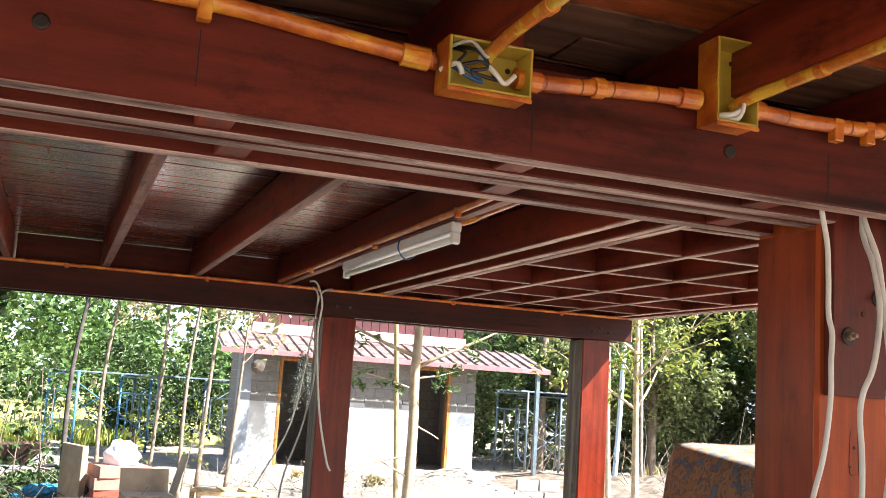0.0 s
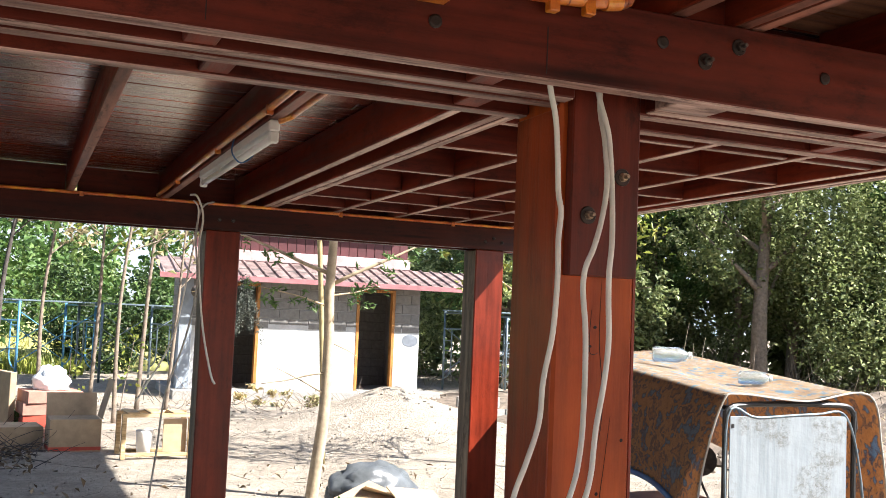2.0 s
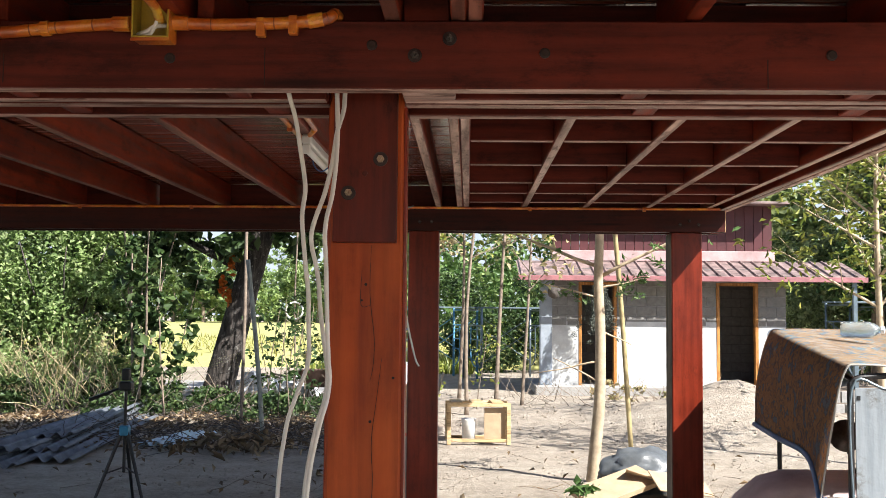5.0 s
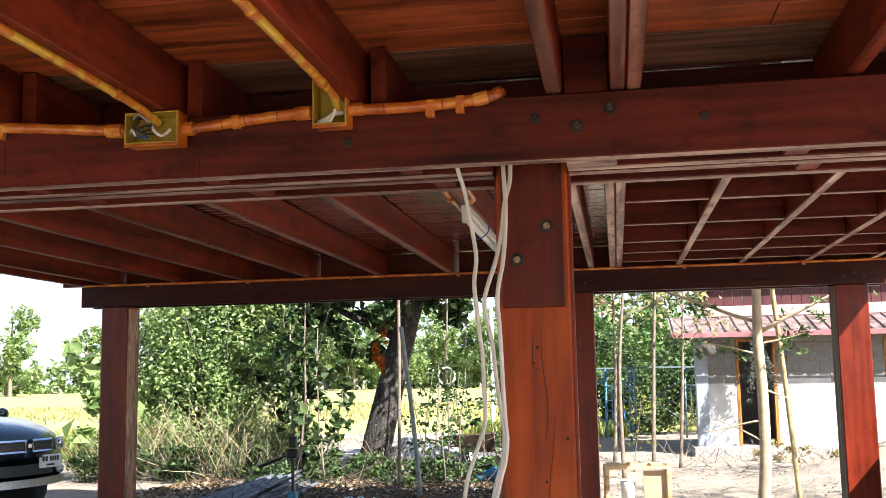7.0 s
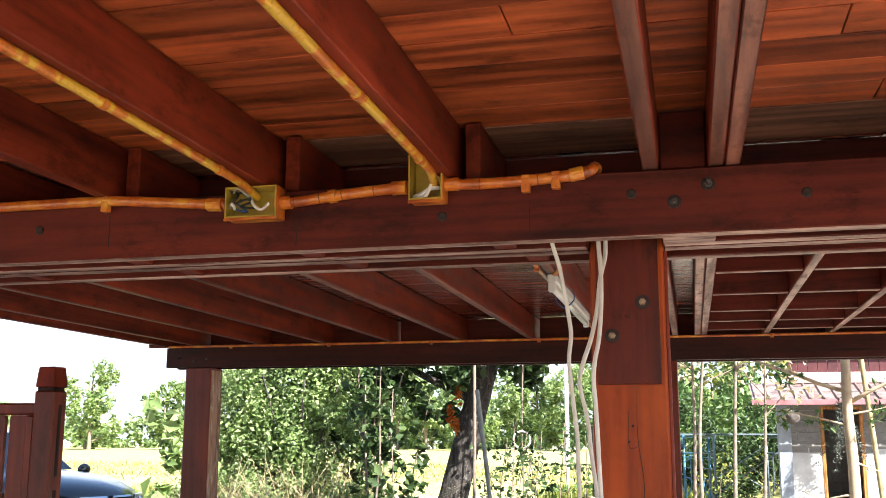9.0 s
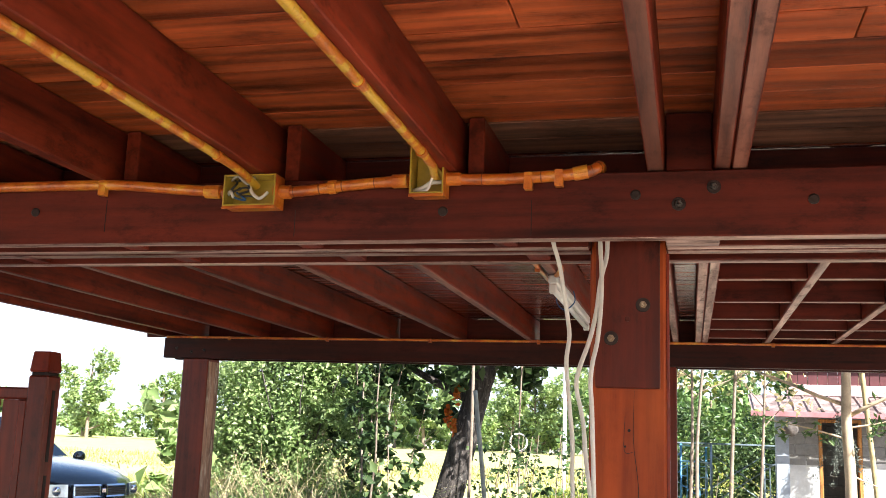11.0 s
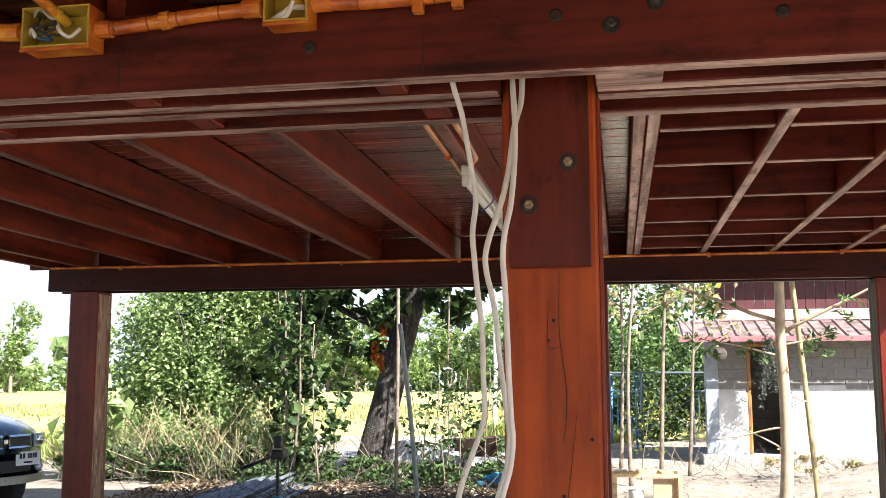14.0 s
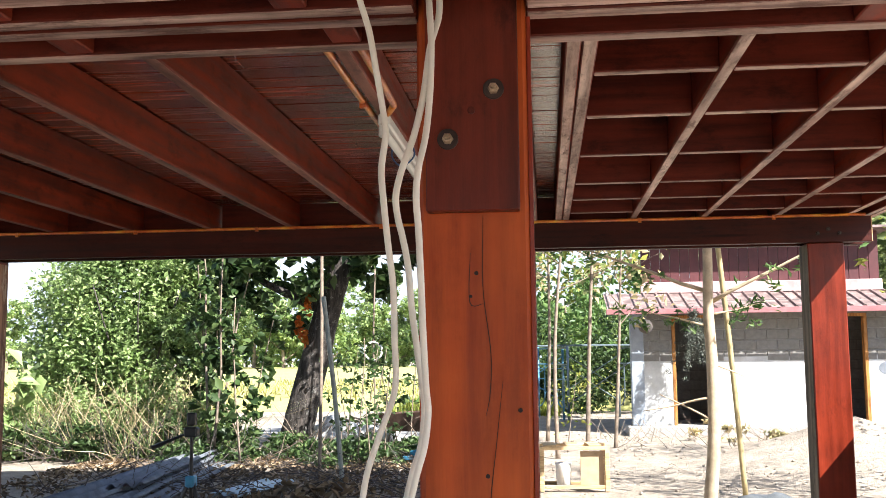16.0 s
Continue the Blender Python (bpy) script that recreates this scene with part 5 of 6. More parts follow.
stems("tall_shrub", [(-5.1, 14.2), (-4.95, 14.0), (-5.3, 14.5)], "clump of tall thin stems with round dark leaves", shade_leaf, 91, 0.2, 420, 3.6)
stems("tall_shrub", [(-4.4, 13.6), (-4.3, 13.8)], "thin stems with round dark leaves", shade_leaf, 92, 0.16, 300, 2.2, 0.015)
stems("tall_shrub", [(-2.6, 13.6), (-2.4, 13.2), (-2.9, 13.9)], "thin shrub with small dark leaves", shade_leaf, 93, 0.09, 260, 1.8, 0.013)
stems("tall_shrub", [(-1.6, 14.3), (-1.9, 14.0)], "thin shrub with small dark leaves", green_leaf, 94, 0.10, 200, 1.8, 0.013)
stems("tall_shrub", [(-5.6, 14.6), (-5.75, 14.9)], "thin stems with hanging dark leaves", shade_leaf, 96, 0.17, 520, 3.3, 0.016)
stems("tall_shrub", [(-3.0, 14.6), (-2.2, 14.8), (-1.4, 15.0)], "loose row of small leafed shrubs", shade_leaf, 97, 0.09, 220, 1.5, 0.012)
stems("tall_shrub", [(-4.6, 12.6), (-4.75, 12.9)], "tall bare stems with round hanging leaves", shade_leaf, 191, 0.19, 300, 3.4, 0.026)
stems("tall_shrub", [(-4.1, 12.3)], "thin stem with round hanging leaves", shade_leaf, 192, 0.17, 170, 2.9, 0.018)
stems("tall_shrub", [(-2.4, 12.2), (-2.1, 12.5)], "thin shrub with small dark leaves", shade_leaf, 193, 0.10, 150, 1.7, 0.012)
stems("tall_shrub", [(-2.2, 12.0), (-1.5, 12.8)], "thin shrubs with small dark leaves", shade_leaf, 194, 0.10, 150, 1.6, 0.011)
stems("tall_shrub", [(-0.2, 14.9), (0.5, 14.6)], "small leafed shrub among the thin trees", yellow_leaf, 98, 0.08, 130, 1.1, 0.010)


def leafy_bush(blobs, n, size, material, label, seed):
    t = thing("leafy_bush", (-6.9, 15.1, 0), label, "bush")
    inv = t.matrix_basis.inverted()
    rng = np.random.default_rng(seed)
    leaf_mesh("foliage", cloud(rng, blobs, n) - np.array([-6.9, 15.1, 0]), 1.0, size, material, rng, t)
    for i in range(9):
        a = rng.uniform(0, 6.28)
        pts, rr = limb(rng, (0.2 * math.cos(a), 0.2 * math.sin(a), -0.05), (0.4 * math.cos(a), 0.4 * math.sin(a), 1), 3.0, 0.03, 0.008, 0.4, 7)
        bm = bmesh.new()
        tube(bm, pts, rr, 6)
        part("stem", bm, dark_bark, t, smooth=True)


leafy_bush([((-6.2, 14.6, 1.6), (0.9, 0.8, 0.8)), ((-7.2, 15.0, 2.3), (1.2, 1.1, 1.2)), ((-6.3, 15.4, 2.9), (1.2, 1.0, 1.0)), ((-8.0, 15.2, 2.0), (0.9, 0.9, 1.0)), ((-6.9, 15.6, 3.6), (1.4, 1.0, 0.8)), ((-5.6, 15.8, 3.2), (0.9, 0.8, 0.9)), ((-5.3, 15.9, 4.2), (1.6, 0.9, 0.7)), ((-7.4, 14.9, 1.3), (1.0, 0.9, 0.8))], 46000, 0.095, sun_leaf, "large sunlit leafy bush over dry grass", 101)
bush("broad_leaf_plant", [((-8.5, 13.2, 1.85), (0.4, 0.35, 0.5)), ((-8.4, 13.1, 1.1), (0.5, 0.4, 0.6)), ((-7.75, 13.0, 1.0), (0.4, 0.35, 0.5))], 190, 0.30, sun_leaf, "young plant with broad yellow green leaves", 102, "plant")
grass(-8.6, -5.0, 13.3, 15.4, 800, 1.15, dry_leaf, "tall dry straw grass under the bush", 103, 2.2, 0.009)
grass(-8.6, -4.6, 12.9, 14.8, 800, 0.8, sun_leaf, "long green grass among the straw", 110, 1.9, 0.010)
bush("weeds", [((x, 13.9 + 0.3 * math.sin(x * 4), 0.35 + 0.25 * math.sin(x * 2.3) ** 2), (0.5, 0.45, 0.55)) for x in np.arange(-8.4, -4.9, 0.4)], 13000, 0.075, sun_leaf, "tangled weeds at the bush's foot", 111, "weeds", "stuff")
bush("weeds", [((x, 13.2 + 0.3 * math.sin(x * 5), 0.18 + 0.15 * math.sin(x * 3.1) ** 2), (0.45, 0.4, 0.3)) for x in np.arange(-8.3, -4.6, 0.4)], 5000, 0.095, shade_leaf, "dark leafy weeds before the straw", 113, "weeds", "stuff")
sticks(-8.6, -4.8, 12.6, 14.2, 420, 0.9, 0.006, dark_bark, "dark dry stalks in the tangle", 112, 0.8)
sticks(-8.6, -5.0, 12.9, 15.0, 520, 1.3, 0.007, straw, "dry bent straw stalks under the bush", 109, 1.3)
grass(-8.4, -4.8, 13.0, 14.2, 900, 0.5, green_leaf, "green grass tufts at the bush's foot", 104, 0.9, 0.012)
grass(-3.8, 0.5, 24.0, 27, 5000, 0.45, yellow_leaf, "long grass by the scaffolding", 105, 0.6, 0.015)
grass(-14, -8.8, 16, 26.5, 9000, 0.5, yellow_leaf, "rough roadside grass", 106, 0.7, 0.014)
sticks(-6.5, -1.0, 12.4, 15.0, 90, 0.9, 0.008, bark, "dry twigs and weeds at the trees' feet", 107, 0.8)
bush("weeds", [((x, 13.3 + 0.5 * math.sin(x * 3), 0.12), (0.5, 0.9, 0.2)) for x in np.arange(-5.4, -0.4, 0.4)], 8500, 0.085, shade_leaf, "low dark weeds under the trees", 108, "weeds", "stuff")
for k, (x0_, x1_, y0_, y1_, n_) in enumerate(((-6.5, -0.8, 8.6, 13.6, 5200), (0.6, 3.4, 5.0, 9.0, 50), (-5.0, 0.4, 5.2, 9.4, 90))):
    rng = np.random.default_rng(120 + k)
    P = np.stack([rng.uniform(x0_, x1_, n_), y0_ + (y1_ - y0_) * rng.uniform(0, 1, n_) ** 0.6, rng.uniform(0.02, 0.05, n_)], 1)
    tagged(leaf_mesh("leaf_litter", P, 4.0, 0.085, litter_leaf, rng, None, 1.8, 0.22), "fallen brown leaves on the ground", "leaf litter", kind="stuff")
rng = np.random.default_rng(141)
P = np.stack([rng.normal(-2.35, 0.33, 220), rng.normal(9.35, 0.4, 220), np.abs(rng.normal(0.04, 0.04, 220)) + 0.02], 1)
tagged(leaf_mesh("leaf_litter", P, 2.0, 0.15, litter_leaf, rng, None, 2.4, 0.22), "swept heap of dry brown leaves", "leaf litter", kind="stuff")
sticks(-5.6, -0.6, 8.9, 12.8, 420, 0.7, 0.006, dark_bark, "dark twigs and roots under the trees", 142, 0.25)
sticks(0.9, 2.6, 4.9, 6.6, 60, 0.35, 0.004, litter_leaf, "straw and twigs near the post", 125, 0.1)
# scrub between the yard and the field
bush("scrub", [((x, 29.0 + 2 * math.sin(x), 0.6), (1.6, 1.0, 0.8)) for x in np.arange(2, 9, 1.4)], 6000, 0.16, yellow_leaf, "sunlit scrub behind the shed", 130, "scrub", "stuff")
bush("scrub", [((x, 40 + 3 * math.sin(x * 1.3), 2.8 + 1.6 * math.sin(x * 2.1)), (2.2, 1.5, 3.0)) for x in np.arange(-3, 26, 2.0)], 20000, 0.32, green_leaf, "green trees and scrub behind the yard", 131, "scrub", "stuff")


def scaffold(x, y, turn, label, material, bays=1, lift=1.72, width=1.25, depth=1.8):
    t = thing("scaffold", (x, y, 0), label, "scaffold", "scaffolds", turn=turn)
    for k in range(bays + 1):
        for sx in (0, width):
            yy = k * depth
            bm = tubes(([(sx, yy, 0), (sx, yy, lift)], 0.028), seg=8)
            part("upright", bm, material, t, smooth=True)
        part("crossbar", tubes(([(0, yy, lift - 0.04), (width, yy, lift - 0.04)], 0.022), ([(0, yy, lift - 0.42), (width, yy, lift - 0.42)], 0.018), seg=8), material, t)
        for sx, s2 in ((0, 0.32), (width, width - 0.32)):
            part("ladder_rail", tubes((smooth_path([(s2, yy, lift - 0.42), (s2, yy, 0.55), ((s2 + sx) / 2, yy, 0.32), (sx, yy, 0.3)], 5), 0.016), *[([(sx, yy, z), (s2, yy, z)], 0.012) for z in (0.7, 0.95, 1.2)], seg=6), material, t)
    for k in range(bays):
        for sx in (0, width):
            part("brace", tubes(([(sx, k * depth, 0.4), (sx, (k + 1) * depth, 1.5)], 0.012), ([(sx, k * depth, 1.5), (sx, (k + 1) * depth, 0.4)], 0.012), seg=6), material, t)
    for i in range(4):
        part("deck_board", boxes((0.1 + 0.28 * i, 0.34 + 0.28 * i, -0.15, bays * depth + 0.15, lift, lift + 0.035)), grey_steel, t)
    return t


scaffold(-1.6, 22.6, -62, "pale blue scaffold frames with boards on top", blue_steel, 1)
scaffold(0.25, 22.8, -70, "grey scaffold frames stacked by thin trees", grey_steel, 1)
scaffold(8.6, 21.0, -80, "grey scaffold tower beside the shed", grey_steel, 1, 1.9)
scaffold(9.6, 19.6, 10, "grey scaffold frames behind the shed", grey_steel, 1, 1.8)

# ---- the covered three-wheeler ----
def cloth_grid(rows, material, name, parent, label, thick=0.008, sub=5):
    """A draped cloth through a coarse net of points, made fine and given thickness and UVs by its own lengths."""
    R_ = [smooth_path(r, sub) for r in rows]
    cols = list(zip(*R_))
    G = [smooth_path(c, sub) for c in cols]
    bm = bmesh.new()
    uv = bm.loops.layers.uv.new("UVMap")
    V = [[bm.verts.new(p) for p in c] for c in G]
    U = [[None] * len(G[0]) for _ in G]
    for i in range(len(G)):
        for j in range(len(G[0])):
            u = 0 if i == 0 else U[i - 1][j][0] + (G[i][j] - G[i - 1][j]).length
            w = 0 if j == 0 else U[i][j - 1][1] + (G[i][j] - G[i][j - 1]).length
            U[i][j] = (u, w)
    for i in range(len(G) - 1):
        for j in range(len(G[0]) - 1):
            f = bm.faces.new((V[i][j], V[i + 1][j], V[i + 1][j + 1], V[i][j + 1]))
            for l, (a, b) in zip(f.loops, ((i, j), (i + 1, j), (i + 1, j + 1), (i, j + 1))):
                l[uv].uv = U[a][b]
    bmesh.ops.solidify(bm, geom=bm.faces[:], thickness=thick)
    return part(name, bm, material, parent, label, True)


def three_wheeler():
    t = thing("three_wheeler", (2.45, 3.0, 0), "cargo three-wheeler under a patterned brown mat with a plastic screen", "vehicle")
    inv = t.matrix_basis.inverted()

    def put(name, bm, material, label="", smooth=False, parent=None):
        bm.transform(inv)
        return part(name, bm, material, parent or t, label, smooth)

    zf, zb = 1.33, 1.47
    for x in (2.07, 2.86):
        put("canopy_pole", tubes(([(x, 2.10, 0.35), (x, 2.10, zf - 0.03)], 0.014)), black, "black steel pole")
    put("canopy_pole", tubes(([(2.24, 3.70, 0.3), (2.24, 3.72, zb - 0.03)], 0.014)), black, "black steel pole")
    put("canopy_pole", tubes(([(3.02, 3.80, 0.3), (3.02, 3.80, zb - 0.03)], 0.014)), black, "black steel pole")
    put("canopy_frame", tubes((smooth_path([(2.07, 2.10, zf - 0.10), (2.09, 2.10, zf - 0.02), (2.25, 2.10, zf), (2.7, 2.10, zf), (2.84, 2.10, zf - 0.02), (2.87, 2.10, zf - 0.12)], 5), 0.014), ([(2.09, 2.12, zf - 0.02), (2.24, 3.72, zb - 0.03)], 0.012), ([(2.87, 2.12, zf - 0.02), (3.02, 3.80, zb - 0.03)], 0.012), ([(2.24, 3.72, zb - 0.03), (3.02, 3.80, zb - 0.03)], 0.012)), black)
    screen = put("windscreen", boxes((2.085, 2.80, 2.083, 2.089, 0.62, 1.275), bev=0.002), screen_mat, "scuffed translucent plastic sheet")
    screen.visible_shadow = False
    put("screen_edge", tubes((smooth_path([(2.078, 2.086, 0.62), (2.072, 2.086, 1.27), (2.25, 2.084, 1.268), (2.6, 2.084, 1.285), (2.80, 2.086, 1.27), (2.90, 2.086, 0.95), (2.92, 2.086, 0.62)], 6), 0.006)), grey_steel)
    for z in (0.66, 1.22):
        put("screen_clip", boxes((2.093, 2.108, 2.079, 2.083, z, z + 0.02), bev=0.001), black)
    # mat: from the off side over the top to the near side's hanging edge
    rows = [[(3.06, 2.06, 0.72), (3.12, 2.7, 0.80), (3.20, 3.4, 0.90), (3.24, 3.98, 0.98)],
            [(3.04, 2.09, 1.10), (3.10, 2.7, 1.18), (3.16, 3.4, 1.25), (3.20, 3.97, 1.30)],
            [(2.97, 2.11, 1.375), (3.02, 2.7, 1.42), (3.08, 3.4, 1.475), (3.12, 3.95, 1.515)],
            [(2.52, 2.06, 1.345), (2.58, 2.7, 1.385), (2.66, 3.4, 1.46), (2.70, 3.95, 1.515)],
            [(2.13, 2.07, 1.375), (2.20, 2.7, 1.42), (2.28, 3.4, 1.475), (2.34, 3.93, 1.515)],
            [(2.035, 2.08, 1.335), (2.11, 2.7, 1.375), (2.18, 3.4, 1.43), (2.24, 3.92, 1.47)],
            [(2.00, 2.16, 1.05), (2.085, 2.72, 1.13), (2.13, 3.4, 1.17), (2.16, 3.90, 1.19)],
            [(1.955, 2.17, 0.765), (2.09, 2.74, 0.885), (2.12, 3.35, 0.905), (2.13, 3.84, 0.93)]]
    rows = [[tuple(inv @ Vector(p)) for p in r] for r in rows]
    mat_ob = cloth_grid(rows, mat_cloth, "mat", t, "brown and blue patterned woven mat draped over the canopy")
    put("mat_binding", tubes((smooth_path([(1.955, 2.168, 0.76), (2.00, 2.158, 1.05), (2.035, 2.078, 1.338), (2.13, 2.068, 1.38), (2.52, 2.058, 1.35), (2.97, 2.108, 1.38), (3.04, 2.088, 1.10), (3.06, 2.058, 0.72)], 6), 0.005)), grey_wire, "grey bound edge")
    put("mat_hem", tubes((smooth_path([(1.955, 2.172, 0.762), (2.088, 2.74, 0.88), (2.118, 3.35, 0.90), (2.128, 3.84, 0.925)], 6), 0.016)), blue_wire, "dark blue hem", True)
    # rump, cover, bars and wheels below
    bm = bmesh.new()
    rings = []
    for i in range(13):
        a = math.pi * i / 12
        rings.append([bm.verts.new((2.21 - 0.03 * k + 0.56 * math.copysign(abs(math.cos(a)) ** 0.75, math.cos(a)) * (1 - 0.02 * k), 2.98 - 0.13 * k + 0.01 * math.sin(9 * a), 0.22 + (0.60 + 0.012 * math.sin(7 * a)) * math.sin(a) ** 0.7 * (1 - 0.05 * (k - 2) ** 2 * 0.4))) for k in range(5)])
    for a, b in zip(rings, rings[1:]):
        for k in range(4):
            bm.faces.new((a[k], a[k + 1], b[k + 1], b[k]))
    bm.faces.new([r[0] for r in rings])
    bm.faces.new([r[4] for r in rings][::-1])
    put("seat_cover", bm, seat_cloth, "mauve brown cloth cover", True)
    put("cargo_bed", boxes((2.1, 3.0, 2.15, 3.7, 0.26, 0.42), bev=0.02), dark_steel, "dark steel cargo bed")
    put("side_bar", tubes((smooth_path([(2.02, 2.3, 0.74), (2.1, 2.25, 0.745), (2.3, 2.2, 0.74)], 4), 0.013)), chrome, "chrome handlebar")
    bm = bmesh.new()
    lathe(bm, ((0.0, 0), (0.045, 0.01), (0.06, 0.035), (0.058, 0.05), (0.0, 0.055)), 16, Matrix.Translation((2.165, 2.42, 1.02)) @ pose(0, 0, 0, 80, 0, -20) @ Matrix.Diagonal((1.3, 1.3, 1.2, 1)))
    put("mirror", bm, dark_steel, "round mirror", True)
    put("mirror_stem", tubes((smooth_path([(2.17, 2.44, 0.98), (2.20, 2.40, 0.86), (2.24, 2.32, 0.75)], 5), 0.006)), black)
    for x, y in ((2.12, 3.3), (3.0, 3.3), (2.5, 1.95)):
        bm = bmesh.new()
        tube(bm, [(x + 0.0, y + 0.25 * math.cos(a), 0.28 + 0.25 * math.sin(a)) for a in np.linspace(0, 2 * math.pi, 25)], 0.045, 8)
        w = put("tyre", bm, rubber, "black tyre", True)
        part("hub", tubes(([(x - 0.05, y, 0.28), (x + 0.05, y, 0.28)], 0.05), *[([(x, y, 0.28), (x, y + 0.22 * math.cos(a), 0.28 + 0.22 * math.sin(a))], 0.006) for a in np.linspace(0, 6.28, 9)], seg=8), steel, w).data.transform(inv)
    put("head_lamp", tubes(([(2.47, 1.98, 0.60), (2.47, 2.06, 0.60)], 0.055), seg=14), chrome, "round chrome lamp")
    return t


three_wheeler()


def bottle(at, turn, label, length=0.21, r=0.033, fill=1.0):
    t = thing("bottle", at, label, "bottle", "plastic bottles", turn=turn)
    bm = bmesh.new()
    lathe(bm, ((r * 0.85, 0), (r, 0.012), (r, length * 0.3), (r * 0.92, length * 0.36), (r, length * 0.42), (r, length * 0.68), (r * 0.75, length * 0.82), (r * 0.38, length * 0.93), (r * 0.38, length * 0.97)), 14, pose(0, 0, r, 0, 90))
    part("body", bm, clear_plastic, t, smooth=True)
    bm = bmesh.new()
    lathe(bm, ((r * 0.46, length * 0.95), (r * 0.46, length * 1.03), (r * 0.4, length * 1.04)), 12, pose(0, 0, r, 0, 90))
    part("cap", bm, white_bag, t, "pale cap")


bottle((2.46, 3.27, 1.475), -25, "clear empty water bottle lying on the mat", 0.22, 0.046)
bottle((2.58, 2.64, 1.392), -30, "clear empty water bottle with white cap on the mat", 0.17, 0.036)
bottle((2.2, 5.1, 0.02), 40, "clear plastic bottle lying on the sand", 0.2, 0.035)

# ---- yard clutter ----
def carton(at, size, label, turn=0.0, open_flaps=False, band=None, name="carton"):
    t = thing(name, at, label, "box", "cartons", turn=turn)
    a, b, c = size
    part("body", boxes((-a / 2, a / 2, -b / 2, b / 2, 0, c), bev=0.006), card, t)
    if band:
        part("band", boxes((-a / 2 - 0.002, a / 2 + 0.002, -b / 2 - 0.002, b / 2 + 0.002, 0.03, 0.07), bev=0), band, t, "red printed band")
    if open_flaps:
        bm = bmesh.new()
        box(bm, -a / 2, a / 2, 0, 0.005, 0, b * 0.6, 0.001, Matrix.Translation((0, b / 2, c)) @ pose(0, 0, 0, -14))
        part("flap", bm, card, t, "raised cardboard flap")
        bm = bmesh.new()
        box(bm, 0, 0.005, -b / 2, b / 2 - 0.06, 0, 0.46, 0.001, Matrix.Translation((a / 2 - 0.002, 0, c)) @ pose(0, 0, 0, 0, 14))
        part("flap", bm, card, t, "raised cardboard flap")
    return t


carton((-1.02, 10.9, 0), (0.62, 0.5, 0.27), "low brown carton in the sun", 8)
carton((-0.36, 10.65, 0), (0.56, 0.45, 0.38), "open brown carton with a red band and raised flap", 4, True, card_red)
carton((-1.15, 12.3, 0), (0.08, 0.7, 0.8), "brown carton standing on edge", 20)
for k in range(4):
    tl = tagged(part("tile_box", boxes((-0.33, 0.33, -0.3, 0.3, 0, 0.145), bev=0.004), clay if k != 1 else card_red), "flat box of reddish tiles in a stack", "box", "tile boxes")
    tl.matrix_basis = pose(-0.62 + 0.03 * (k % 2), 12.0, 0.0 + 0.147 * k, 0, 0, 4 * k)


def crumpled(name, at, size, material, label, category, seed, rough=0.35):
    bm = bmesh.new()
    bmesh.ops.create_icosphere(bm, subdivisions=4, radius=1)
    for v in bm.verts:
        n = noise.turbulence(v.co * 1.6 + Vector((seed, 0, 0)), 4, True)
        crease = abs(noise.noise(v.co * 3.4 + Vector((0, seed, 0)))) + 0.5 * abs(noise.noise(v.co * 7.0 + Vector((0, 0, seed))))
        v.co *= 1 - rough * 0.8 + rough * 0.9 * n - 0.22 * rough * crease
        v.co.z = max(v.co.z, -0.42)
        v.co = Vector((v.co.x * size[0], v.co.y * size[1], (v.co.z + 0.42) * size[2]))
    ob = part(name, bm, material, smooth=True)
    ob.matrix_basis = pose(*at)
    return tagged(ob, label, category)


crumpled("plastic_bag", (-0.58, 12.0, 0.588), (0.26, 0.22, 0.24), white_bag, "crumpled white plastic bag on the tile boxes", "bag", 3)
crumpled("tarpaulin", (-1.45, 12.9, 0.0), (0.5, 0.35, 0.2), blue_sheet, "crumpled bright blue plastic sheet on the ground", "tarpaulin", 5, 0.5)
crumpled("rubbish_bag", (1.95, 6.75, 0.0), (0.46, 0.28, 0.32), grey_bag, "silver grey plastic sheet bundle beside cardboard", "bag", 8, 0.3)
# rounded lumps added in place of small pale rubble in dappled sun
crumpled("white_sack", (-2.6, 15.0, 0.0), (0.5, 0.4, 0.45), pale_rubble, "pale lump in place of rubble bits behind the shrubs", "sack", 9, 0.5)
crumpled("white_sack", (-3.4, 15.6, 0.0), (0.6, 0.4, 0.4), pale_rubble, "pale lump in place of rubble bits behind the shrubs", "sack", 10, 0.5)
for k, (x, y, tx, ty, tz, a, b) in enumerate(((1.62, 6.2, 14, -12, 32, 0.75, 0.34), (1.98, 6.35, -18, 16, -10, 0.55, 0.4), (2.15, 6.15, 24, 8, 15, 0.5, 0.3))):
    bm = bmesh.new()
    box(bm, -a / 2, a / 2, -b / 2, b / 2, 0, 0.05 if k == 0 else 0.012, 0.003)
    ob = tagged(part("cardboard", bm, card), "flattened dusty cardboard lying on the ground", "cardboard", "cardboard scraps")
    ob.matrix_basis = pose(x, y, 0.11 + 0.03 * k, tx, ty, tz)


